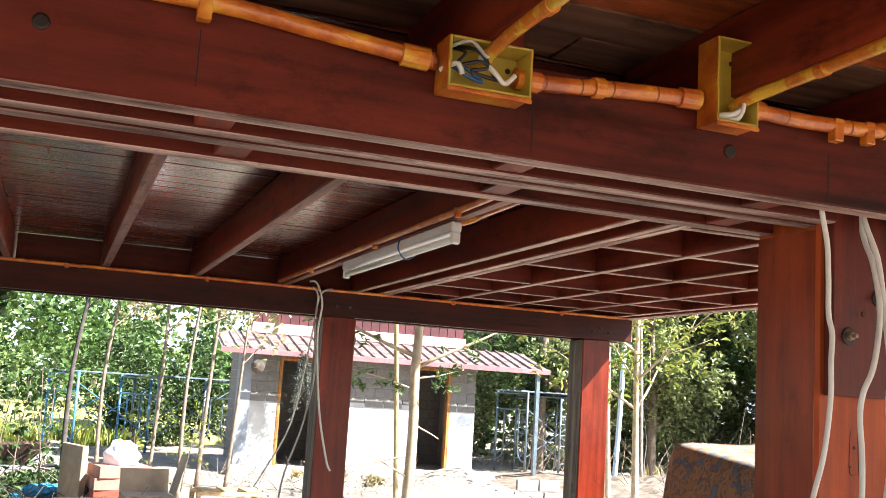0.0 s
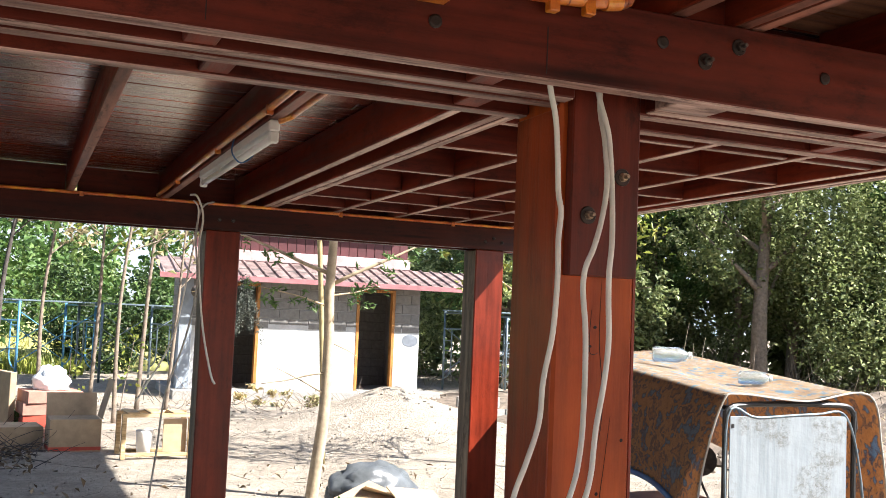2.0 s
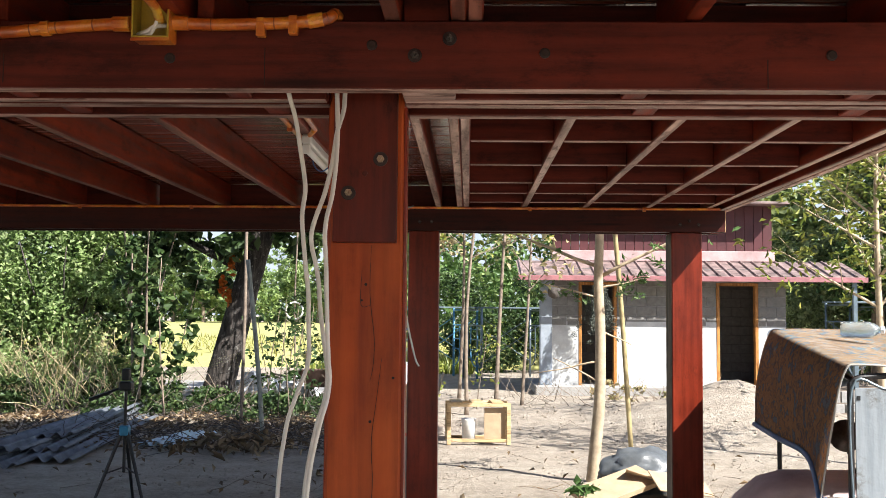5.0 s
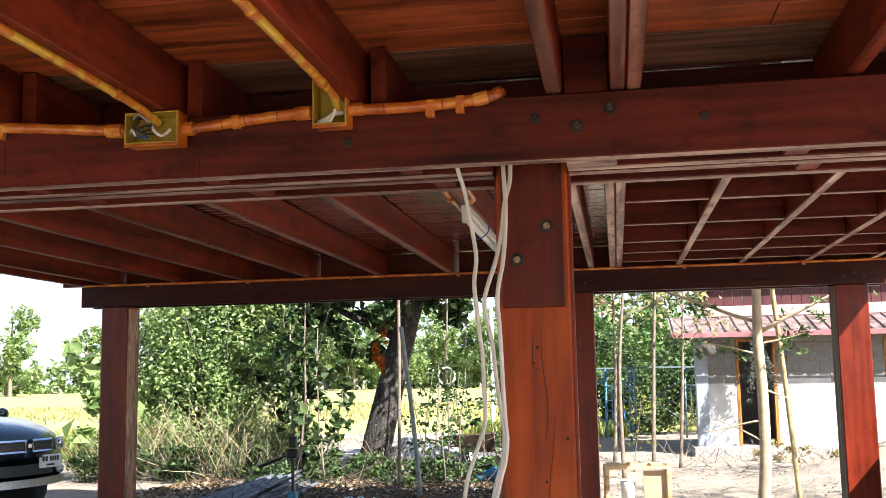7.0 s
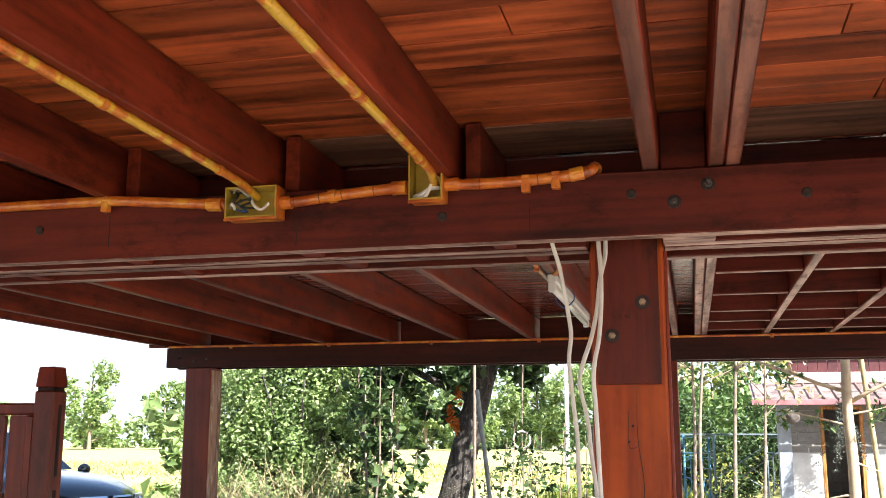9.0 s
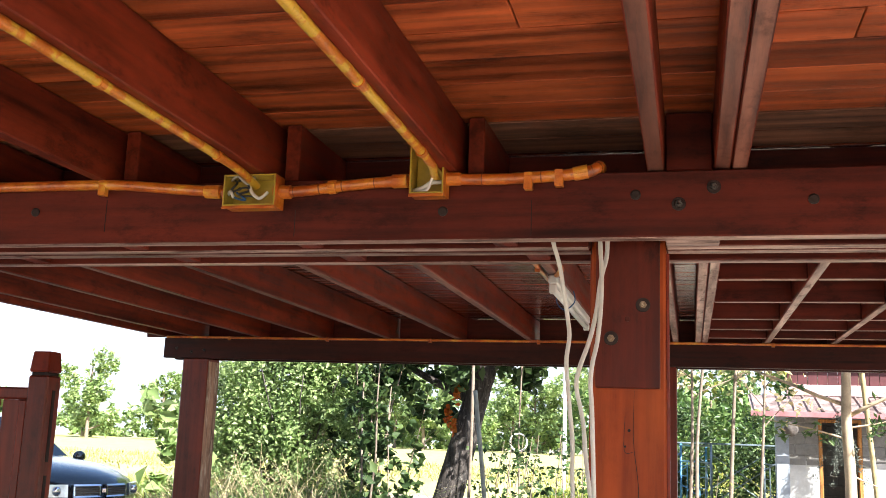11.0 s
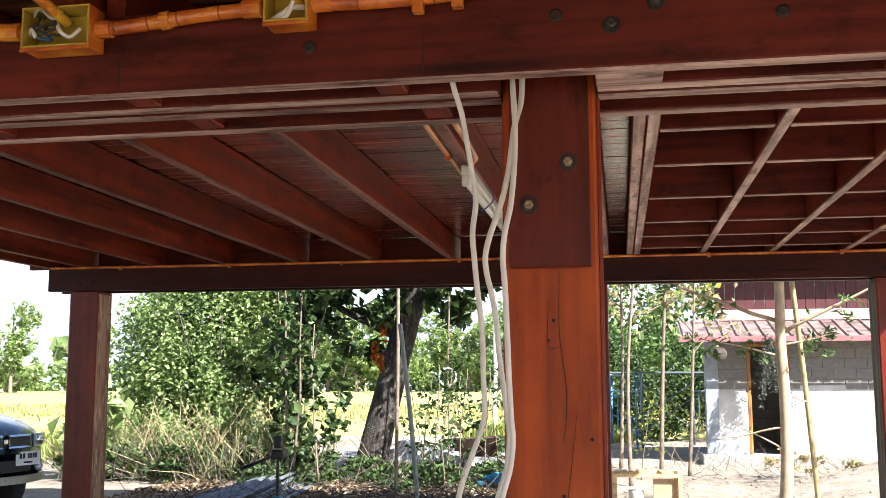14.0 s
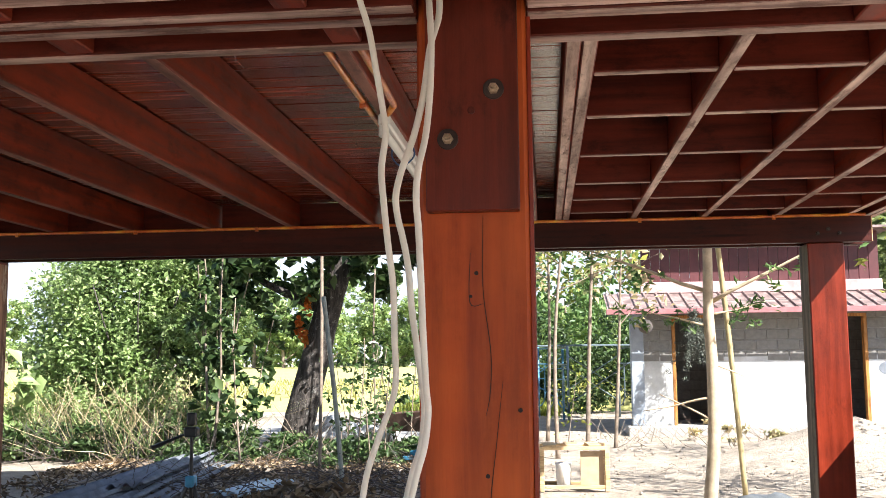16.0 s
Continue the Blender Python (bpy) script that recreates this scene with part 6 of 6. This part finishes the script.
def low_table():
    """A little bench frame of raw battens with a white panel leaning inside."""
    t = thing("bench_frame", (0.10, 9.85, 0), "pale raw timber bench frame with boards inside", "bench", turn=4)
    W, D, H = 0.78, 0.42, 0.50
    for x in (0, W - 0.05):
        for y in (0, D - 0.05):
            part("leg", boxes((x, x + 0.05, y, y + 0.05, 0, H - 0.04), bev=0.003), pale_wood, t)
    for y in (0, D - 0.05):
        part("rail", boxes((0, W, y, y + 0.05, H - 0.04, H), bev=0.003), pale_wood, t)
        part("rail", boxes((0.05, W - 0.05, y + 0.005, y + 0.045, 0.03, 0.07), bev=0.003), pale_wood, t)
    for x in (0.05, 0.3, 0.55):
        part("slat", boxes((x, x + 0.14, 0.0, D, H, H + 0.015), bev=0.002), pale_wood, t)
    bm = bmesh.new()
    box(bm, 0.46, 0.72, 0.06, 0.075, 0.02, 0.44, 0.002)
    part("panel", bm, card, t, "plywood panel")
    bm = bmesh.new()
    lathe(bm, ((0.075, 0), (0.09, 0.28), (0.095, 0.3)), 16, Matrix.Translation((0.28, 0.2, 0.0)))
    part("pail", bm, white_paint, t, "white pail", True)


low_table()


def tripod():
    t = thing("tripod", (-2.32, 5.35, 0), "black camera tripod with a folded handle", "tripod")
    for a in (90, 210, 330):
        c_, s_ = math.cos(radians(a)), math.sin(radians(a))
        leg = part("leg", tubes(([(0.02 * c_, 0.02 * s_, 0.66), (0.26 * c_, 0.26 * s_, 0.02)], [0.016, 0.011])), black, t)
        part("foot", tubes(([(0.26 * c_, 0.26 * s_, 0.0), (0.255 * c_, 0.255 * s_, 0.035)], 0.014)), rubber, leg)
        part("strut", tubes(([(0, 0, 0.38), (0.13 * c_, 0.13 * s_, 0.34)], 0.006)), dark_steel, t)
    part("centre_pole", tubes(([(0, 0, 0.34), (0, 0, 0.98)], 0.0125)), black, t)
    part("collar", boxes((-0.035, 0.035, -0.035, 0.035, 0.62, 0.70), bev=0.008), blue_sheet, t, "blue collar")
    part("pan_head", boxes((-0.05, 0.05, -0.04, 0.04, 0.97, 1.04), bev=0.012), black, t)
    part("head_plate", boxes((-0.03, 0.03, -0.025, 0.025, 1.05, 1.14), bev=0.006), black, t)
    part("handle", tubes(([(-0.04, -0.02, 0.99), (-0.26, -0.08, 0.90)], [0.008, 0.016])), black, t)


tripod()


def corrugated(at, turn, length, width, label, material=fibre, tilt=0.0):
    bm = bmesh.new()
    n = int(width / 0.02)
    top = [(bm.verts.new((0, i * 0.02, 0.03 * math.sin(i * 0.02 / 0.16 * 2 * math.pi))), bm.verts.new((length, i * 0.02, 0.03 * math.sin(i * 0.02 / 0.16 * 2 * math.pi)))) for i in range(n)]
    for a, b in zip(top, top[1:]):
        bm.faces.new((a[0], b[0], b[1], a[1]))
    r = bmesh.ops.extrude_face_region(bm, geom=bm.faces[:])
    bmesh.ops.translate(bm, vec=(0, 0, -0.007), verts=[v for v in r["geom"] if isinstance(v, bmesh.types.BMVert)])
    ob = tagged(part("roof_sheet", bm, material, smooth=True), label, "roof sheet", "stacked roof sheets")
    ob.matrix_basis = pose(*at, tilt, 0, turn)
    return ob


for k, (x, y, z, turn, tilt, L) in enumerate(((-3.72, 7.9, 0.05, 96, 2, 5.2), (-4.12, 7.5, 0.05, 95, -3, 5.6), (-4.50, 7.3, 0.05, 94, 3, 5.4), (-3.95, 8.3, 0.12, 98, -5, 5.0), (-4.30, 8.0, 0.13, 93, 5, 5.0), (-4.10, 8.9, 0.20, 97, -4, 4.4))):
    corrugated((x, y, z), turn, L, 0.5, "grey corrugated fibre cement sheet in a loose pile", tilt=tilt)
corrugated((-3.05, 9.2, 0.05), 80, 1.2, 0.5, "small pale blue corrugated offcut on the ground", pale_blue_pipe)
for k in range(5):
    ob = tagged(part("timber_length", boxes((0, 3.0, -0.05, 0.05, 0, 0.05), bev=0.004), bark), "long grey timber lying in a pile", "timber", "stacked timbers")
    ob.matrix_basis = pose(-4.9 - 0.13 * k, 8.7 + 0.3 * k, 0.01 + 0.0 * k, 0, 0, 80 + 3 * k)


crumpled("clear_wrap", (-1.88, 4.9, 0.0), (0.16, 0.12, 0.09), white_bag, "crumpled clear plastic wrap on the ground", "wrap", 14, 0.6)


def slat_platform():
    t = thing("slat_mat", (-2.1, 3.5, 0), "low mat of pale brown wooden slats on the ground", "mat")
    for k in range(14):
        part("slat", boxes((-0.55 + 0.11 * k, -0.455 + 0.11 * k, -0.45, 0.42, 0.02, 0.05), bev=0.004), pale_wood, t)
    for y in (-0.3, 0.25):
        part("batten", boxes((-0.55, 1.07, y, y + 0.05, -0.01, 0.0199), bev=0.002), bark, t)


slat_platform()


def pot_plant():
    t = thing("pot_plant", (1.22, 5.25, 0), "small leafy seedling in a black nursery bag", "plant")
    bm = bmesh.new()
    lathe(bm, ((0.065, 0), (0.078, 0.04), (0.076, 0.15), (0.068, 0.175), (0.055, 0.16)), 18)
    part("pot", bm, black, t, "black plastic nursery bag", True)
    rng = np.random.default_rng(4)
    part("stem", tubes(([(0, 0, 0.15), (0.02, 0, 0.28)], 0.005)), bark, t)
    leaf_mesh("foliage", cloud(rng, [((0.0, 0, 0.29), (0.17, 0.12, 0.05))], 20), 1.4, 0.12, green_leaf, rng, t, 1.6, 0.15)


pot_plant()
bm = bmesh.new()
lathe(bm, ((0.055, 0), (0.075, 0.065), (0.08, 0.07), (0.072, 0.066), (0.052, 0.008)), 20)
cup = tagged(part("cup", bm, white_bag, smooth=True), "small white plastic tub on the sand", "cup")
cup.matrix_basis = pose(1.44, 4.9, 0.005, 4, 3)
for k in range(5):
    bk = thing("concrete_block", (6.05 + 0.42 * (k % 3), 14.05 + 0.2 * (k // 3), 0.19 * (k // 3)), "pale hollow concrete block stacked on sand", "block", "loose blocks")
    part("shell", boxes((0, 0.39, 0, 0.012, 0, 0.18), (0, 0.39, 0.06, 0.072, 0, 0.18), *[(0.01 + 0.12 * i, 0.028 + 0.12 * i, 0.012, 0.06, 0, 0.18) for i in range(4)], bev=0.002), mortar, bk)


def wheelbarrow():
    t = thing("wheelbarrow", (-2.0, 14.3, 0), "rusty wheelbarrow full of rubble among the shrubs", "wheelbarrow")
    bm = bmesh.new()
    vs = [bm.verts.new(p) for p in ((-0.5, -0.28, 0.62), (0.55, -0.3, 0.68), (0.55, 0.3, 0.68), (-0.5, 0.28, 0.62), (-0.28, -0.17, 0.36), (0.25, -0.18, 0.36), (0.25, 0.18, 0.36), (-0.28, 0.17, 0.36))]
    for f in ((4, 5, 6, 7), (0, 1, 5, 4), (1, 2, 6, 5), (2, 3, 7, 6), (3, 0, 4, 7)):
        bm.faces.new([vs[i] for i in f])
    bmesh.ops.solidify(bm, geom=bm.faces[:], thickness=0.008)
    part("tray", bm, plain("rusty steel", (0.16, 0.10, 0.08), 0.7, 0.4, 0.4, 10), t)
    for y in (-0.2, 0.2):
        part("handle", tubes(([(-0.95, y * 1.3, 0.55), (0.6, y * 0.4, 0.3)], 0.016)), dark_steel, t)
        part("leg", tubes(([(-0.3, y, 0.38), (-0.38, y, 0.0)], 0.014)), dark_steel, t)
    bm = bmesh.new()
    tube(bm, [(0.6 + 0.17 * math.cos(a), 0, 0.19 + 0.17 * math.sin(a)) for a in np.linspace(0, 2 * math.pi, 21)], 0.03, 8)
    part("tyre", bm, rubber, t, "", True)


wheelbarrow()


def hanging_ball():
    bm = bmesh.new()
    bmesh.ops.create_icosphere(bm, subdivisions=3, radius=0.13)
    for v in bm.verts:
        v.co *= 1 + 0.1 * noise.noise(v.co * 14)
    t = thing("hanging_pot", (2.05, 17.42, 2.03), "dark round hanging pot under the shed's eave", "pot")
    part("pot", bm, dark_bark, t, "", True)
    part("wire", tubes(([(0, 0, 0.1), (0, 0, 0.24)], 0.006)), dark_steel, t)


hanging_ball()


# ---- stair newel with railing, beside the camera's view ----
def railing():
    t = thing("stair_railing", (-2.64, 1.5, 0), "dark red varnished wooden rack beside a capped newel post", "railing")
    s = 0.052
    part("newel", boxes((-s, s, -s, s, 0.0, 1.845), bev=0.008), post_z, t)
    part("newel_neck", boxes((-s + 0.01, s - 0.01, -s + 0.01, s - 0.01, 1.8452, 1.860), bev=0.002), crack_dark, t, "dark groove under the cap")
    cap = bmesh.new()
    box(cap, -s, s, -s, s, 1.8602, 1.955, 0.007)
    for v in cap.verts:
        if v.co.z > 1.945:
            v.co.x, v.co.y = v.co.x * 0.86, v.co.y * 0.86
    part("newel_cap", cap, post_z, t, "bevelled cap")
    for z0, z1 in ((1.46, 1.78), (1.02, 1.40)):
        part("groove", boxes((s - 0.001, s + 0.0015, -0.010, 0.012, z0, z1), bev=0.0), crack_dark, t)
    part("top_rail", boxes((-1.3, -s - 0.001, -0.032, 0.032, 1.735, 1.79), bev=0.008), post_z, t)
    part("frame_stile", boxes((-0.10, -s - 0.001, -0.040, 0.030, 0.6, 1.734), bev=0.008), post_z, t)
    part("bottom_rail", boxes((-1.3, -s - 0.001, -0.025, 0.025, 0.54, 0.599), bev=0.005), post_z, t)
    for x0, x1 in ((-0.20, -0.102), (-0.275, -0.225), (-0.40, -0.30), (-0.55, -0.46), (-0.70, -0.61), (-0.85, -0.76)):
        part("board", boxes((x0, x1, -0.012, 0.014, 0.6, 1.734), bev=0.004), post_z, t)
    for k in range(6):
        bm = bmesh.new()
        lathe(bm, ((0.010, 0), (0.010, 0.002)), 10, Matrix.Translation((-0.25, -0.0115, 1.66 - 0.13 * k)) @ pose(0, 0, 0, 90))
        part("peg_hole", bm, crack_dark, t)
    part("end_post", boxes((-1.4, -1.3, -0.05, 0.05, 0.0, 1.86), bev=0.006), post_z, t)
    part("shelf", boxes((-1.3, -0.06, 0.03, 0.25, 1.13, 1.155), bev=0.004), post_z, t)
    return t


def jar(x, y, z, label, glass_mat):
    j = thing("jar", (x, y, z), label, "jar", "jars on the shelf")
    bm = bmesh.new()
    lathe(bm, ((0.042, 0), (0.046, 0.01), (0.046, 0.15), (0.036, 0.175), (0.034, 0.19)), 20)
    part("glass", bm, glass_mat, j, smooth=True)
    bm = bmesh.new()
    lathe(bm, ((0.038, 0.1902), (0.039, 0.212), (0.035, 0.216)), 20)
    part("lid", bm, pale_wood, j, "tan lid", True)
    return j


green_glass = plain("green bottle glass", (0.05, 0.22, 0.05), 0.12, 0, 0.4, 14, 0.1, 0.6)
jar(-2.83, 1.64, 1.155, "green glass jar with a tan lid on the rack's shelf", green_glass)
jar(-3.00, 1.66, 1.155, "green glass jar with a tan lid on the rack's shelf", green_glass)


railing()


# ---- car ----
def car():
    t = thing("car", (-6.42, 8.2, 0), "dark green black pickup parked on the pale track", "car", turn=-15)

    def bow(x, y):
        """The front sweeps back towards its corners."""
        return x - 0.36 * (abs(y) / 0.88) ** 2.6 * max(0.0, 1 + x / 0.9)

    prof = [(0.015, 0.70, 0.50, 0.74), (0.0, 0.78, 0.46, 0.86), (-0.05, 0.83, 0.44, 0.95), (-0.16, 0.86, 0.43, 1.03), (-0.45, 0.88, 0.42, 1.12), (-0.85, 0.89, 0.42, 1.19), (-1.30, 0.89, 0.42, 1.235), (-2.0, 0.89, 0.42, 1.24), (-3.4, 0.89, 0.42, 1.22), (-4.7, 0.88, 0.44, 1.10), (-4.95, 0.85, 0.50, 1.05)]
    bm = bmesh.new()
    rings = []
    for x, w, z0, z1 in prof:
        m = (z0 + z1) / 2
        half = [(0, z0), (w * 0.5, z0), (w * 0.85, z0 + 0.01), (w * 0.97, z0 + 0.09), (w, m), (w * 0.985, z1 - 0.20), (w * 0.95, z1 - 0.09), (w * 0.84, z1 - 0.03), (w * 0.55, z1), (w * 0.25, z1 + 0.018), (0, z1 + 0.022)]
        pts = half + [(-a, b) for a, b in half[-2:0:-1]]
        rings.append([bm.verts.new((bow(x, a), a, b)) for a, b in pts])
    n = len(rings[0])
    for a, b in zip(rings, rings[1:]):
        for k in range(n):
            bm.faces.new((a[k], a[(k + 1) % n], b[(k + 1) % n], b[k]))
    bm.faces.new(rings[0])
    bm.faces.new(rings[-1][::-1])
    part("body", bm, car_paint, t, "", True)
    bm = bmesh.new()
    cab = [(-1.55, 0.80, 1.23), (-2.25, 0.70, 1.70), (-2.6, 0.68, 1.76), (-3.3, 0.68, 1.74), (-3.7, 0.78, 1.2)]
    rr = [[bm.verts.new((x, s * w, z)) for s in (-1, -0.6, 0.6, 1)] for x, w, z in cab]
    for a, b in zip(rr, rr[1:]):
        for k in range(3):
            bm.faces.new((a[k], a[k + 1], b[k + 1], b[k]))
    bm.faces.new([r[0] for r in rr])
    bm.faces.new([r[3] for r in rr][::-1])
    part("cabin", bm, window_dark, t, "dark tinted cabin")

    def front_strip(y0, y1, z0, z1, out, deep=0.03, steps=8):
        """A panel that follows the swept front between two sides."""
        q = bmesh.new()
        cols = []
        for i in range(steps + 1):
            y = y0 + (y1 - y0) * i / steps
            x = bow(0.0, y) + out
            cols.append([q.verts.new(p) for p in ((x, y, z0), (x - 0.012, y, z1), (x - deep - 0.02, y, z1), (x - deep, y, z0))])
        for a, b in zip(cols, cols[1:]):
            for k in range(4):
                q.faces.new((a[k], a[(k + 1) % 4], b[(k + 1) % 4], b[k]))
        q.faces.new(cols[0][::-1])
        q.faces.new(cols[-1])
        return q

    for s in (-1, 1):
        ya, yb = sorted((s * 0.045, s * 0.40))
        g = part("grille", front_strip(ya, yb, 0.835, 0.955, 0.014), dark_steel, t, "black mesh grille")
        part("grille_rim", front_strip(ya, yb, 0.948, 0.968, 0.026, 0.05), chrome, g, "bright metal rim")
        part("grille_rim", front_strip(ya, yb, 0.822, 0.840, 0.026, 0.05), chrome, g, "bright metal rim")
        for yy in (ya, yb - 0.018):
            part("grille_rim", front_strip(yy, yy + 0.018, 0.8402, 0.9478, 0.024, 0.05, 2), chrome, g, "bright metal rim")
        for k in range(5):
            z = 0.852 + 0.02 * k
            part("mesh_bar", front_strip(ya + 0.02, yb - 0.02, z, z + 0.005, 0.018), grey_steel, g)
        y0, y1 = sorted((s * 0.46, s * 0.80))
        h = part("headlight", front_strip(y0, y1, 0.825, 0.965, 0.022, 0.06), lens_glass, t, "clear headlight")
        bm = bmesh.new()
        lathe(bm, ((0.052, 0), (0.050, 0.02), (0.030, 0.028)), 18, Matrix.Translation((bow(0.0, 0.58) + 0.022, s * 0.58, 0.893)) @ pose(0, 0, 0, 0, 90))
        part("reflector", bm, chrome, h, "bright round reflector", True)
        bm = bmesh.new()
        lathe(bm, ((0.055, 0), (0.05, 0.03), (0.0, 0.04)), 16, Matrix.Translation((bow(0.0, 0.60) + 0.005, s * 0.60, 0.59)) @ pose(0, 0, 0, 0, 90))
        part("fog_light", bm, lens_glass, t, "", True)
    part("badge", boxes((0.012, 0.03, -0.028, 0.028, 0.87, 0.92), bev=0.006), chrome, t, "small bright badge")
    part("air_intake", front_strip(-0.42, 0.42, 0.56, 0.68, 0.012), black, t, "black lower air intake")
    part("skid_plate", front_strip(-0.80, 0.80, 0.43, 0.515, 0.035, 0.08, 14), steel, t, "silver lower bumper")
    pl = part("licence_plate", boxes((0.022, 0.03, 0.17, 0.51, 0.625, 0.775), bev=0.002), white_paint, t, "white licence plate")
    part("plate_text", boxes(*[(0.0305, 0.0315, y, y + w, 0.70, 0.755) for y, w in ((0.215, 0.035), (0.26, 0.035), (0.33, 0.028), (0.365, 0.028), (0.40, 0.028), (0.435, 0.028))], (0.0305, 0.0315, 0.28, 0.40, 0.648, 0.668), bev=0), black, pl, "dark characters")
    pl.matrix_basis = pose(bow(0.0, 0.34), 0.0, 0.0)
    for x in (-0.92, -3.9):
        for s in (-1, 1):
            bm = bmesh.new()
            lathe(bm, ((0.20, -0.11), (0.33, -0.11), (0.36, -0.07), (0.36, 0.07), (0.33, 0.11), (0.20, 0.11)), 24, Matrix.Translation((x, s * 0.77, 0.36)) @ pose(0, 0, 0, 90))
            w = part("wheel", bm, rubber, t, "black tyre", True)
            bm = bmesh.new()
            lathe(bm, ((0.21, -0.08), (0.20, 0.10), (0.06, 0.105)), 16, Matrix.Translation((x, s * 0.78, 0.36)) @ pose(0, 0, 0, 90))
            part("rim", bm, steel, w, "alloy rim", True)
    for s in (-1, 1):
        bm = bmesh.new()
        bmesh.ops.create_icosphere(bm, subdivisions=2, radius=0.1)
        bm.transform(Matrix.Translation((-1.55, s * 1.0, 1.22)) @ Matrix.Diagonal((0.6, 1, 0.8, 1)))
        part("mirror", bm, car_paint, t, "", True)
    return t


car()


# ---- small loose stuff on the ground ----
def clods(x0, x1, y0, y1, n, size, material, label, seed):
    rng = np.random.default_rng(seed)
    base = np.array([(1, 0, 0), (-1, 0, 0), (0, 1, 0), (0, -1, 0), (0, 0, 0.8), (0, 0, -0.8)], dtype=float)
    tri = np.array([(0, 2, 4), (2, 1, 4), (1, 3, 4), (3, 0, 4), (2, 0, 5), (1, 2, 5), (3, 1, 5), (0, 3, 5)])
    c = np.stack([rng.uniform(x0, x1, n), rng.uniform(y0, y1, n)], 1)
    z = np.array([ground_height(*p) for p in c])
    s = size * rng.uniform(0.3, 1.0, n) ** 2.2 * 2
    v = base[None] * s[:, None, None] * rng.uniform(0.6, 1.3, (n, 6, 3))
    v[:, :, :2] += c[:, None, :]
    v[:, :, 2] += (z + s * 0.3)[:, None]
    f = (tri[None] + (np.arange(n) * 6)[:, None, None]).reshape(-1, 3)
    me = bpy.data.meshes.new("clods")
    me.from_pydata(v.reshape(-1, 3).tolist(), [], f.tolist())
    me.materials.append(material)
    return tagged(new("clods", me), label, "clods", kind="stuff")


clods(-4.5, 6.5, 4.6, 9.5, 1500, 0.011, sand, "small sandy clods and pebbles on the yard", 201)
clods(-5.5, 7.5, 9.5, 18.0, 1300, 0.018, sand, "small sandy clods and pebbles on the yard", 202)
clods(-5.0, 0.2, 3.6, 9.6, 900, 0.008, sand, "small crumbs of earth on the shaded yard", 207)
clods(6.5, 18.0, 8.0, 18.5, 2600, 0.06, soil, "dark earth clods along the bank", 203)
sticks(-3.5, 5.0, 5.0, 13.5, 150, 0.4, 0.0035, bark, "scattered dry twigs on the sand", 204, 0.08)
sticks(1.0, 6.0, 14.5, 17.4, 120, 0.6, 0.006, bark, "dry weeds before the shed", 205, 0.7)
bush("weeds", [((x, 16.4 + 0.5 * math.sin(3 * x), 0.15), (0.3, 0.3, 0.2)) for x in (2.9, 3.3, 3.8, 4.0)], 420, 0.10, dry_leaf, "dry weeds in front of the shed", 206, "weeds", "stuff")


def hanging_plant():
    t = thing("hanging_plant", (2.92, 17.42, 2.27), "grey green plant hanging in strings from the shed's eave", "plant")
    rng = np.random.default_rng(9)
    for k in range(12):
        a = 2 * math.pi * k / 12
        pts, rr = limb(rng, (0.05 * math.cos(a), 0.05 * math.sin(a), 0.0), (0.2 * math.cos(a), 0.2 * math.sin(a), -1), rng.uniform(0.7, 1.25), 0.004, 0.002, 0.35, 6)
        part("string", tubes((pts, rr), seg=4), plain("grey green moss", (0.085, 0.095, 0.075), 0.8) if k == 0 else bpy.data.materials["grey green moss"], t)
        tagged(leaf_mesh("tuft", np.array([tuple(p) for p in pts for _ in range(26)]) + rng.normal(size=(182, 3)) * 0.035, 0.3, 0.05, bpy.data.materials["grey green moss"], rng, t, 3.0), "small grey green tufts on a string", kind="stuff")


hanging_plant()


# ---- farther odds and ends ----
def hanging_ring():
    t = thing("hose_ring", (-2.5, 14.0, 1.61), "pale ring of hose hung on a thin stem", "hose")
    bm = bmesh.new()
    tube(bm, [(0.14 * math.cos(a), 0.02 * math.sin(2 * a), 0.14 * math.sin(a)) for a in np.linspace(0, 2 * math.pi, 29)], 0.016, 8)
    part("hose", bm, white_pvc, t, smooth=True)
    part("stem", tubes((smooth_path([(0.0, 0.02, -1.62), (0.02, 0.02, -0.6), (0.0, 0.02, 0.13), (0.03, 0.02, 1.3)], 5), 0.014)), bark, t, smooth=True)


hanging_ring()
bush("scrub", [((1.0, 25.2, 0.9), (1.1, 0.8, 1.1)), ((0.0, 25.6, 1.5), (1.0, 0.8, 1.2)), ((2.0, 25.8, 1.4), (0.9, 0.8, 1.2))], 5200, 0.13, shade_leaf, "dark green scrub behind the scaffolding", 230, "scrub", "stuff")
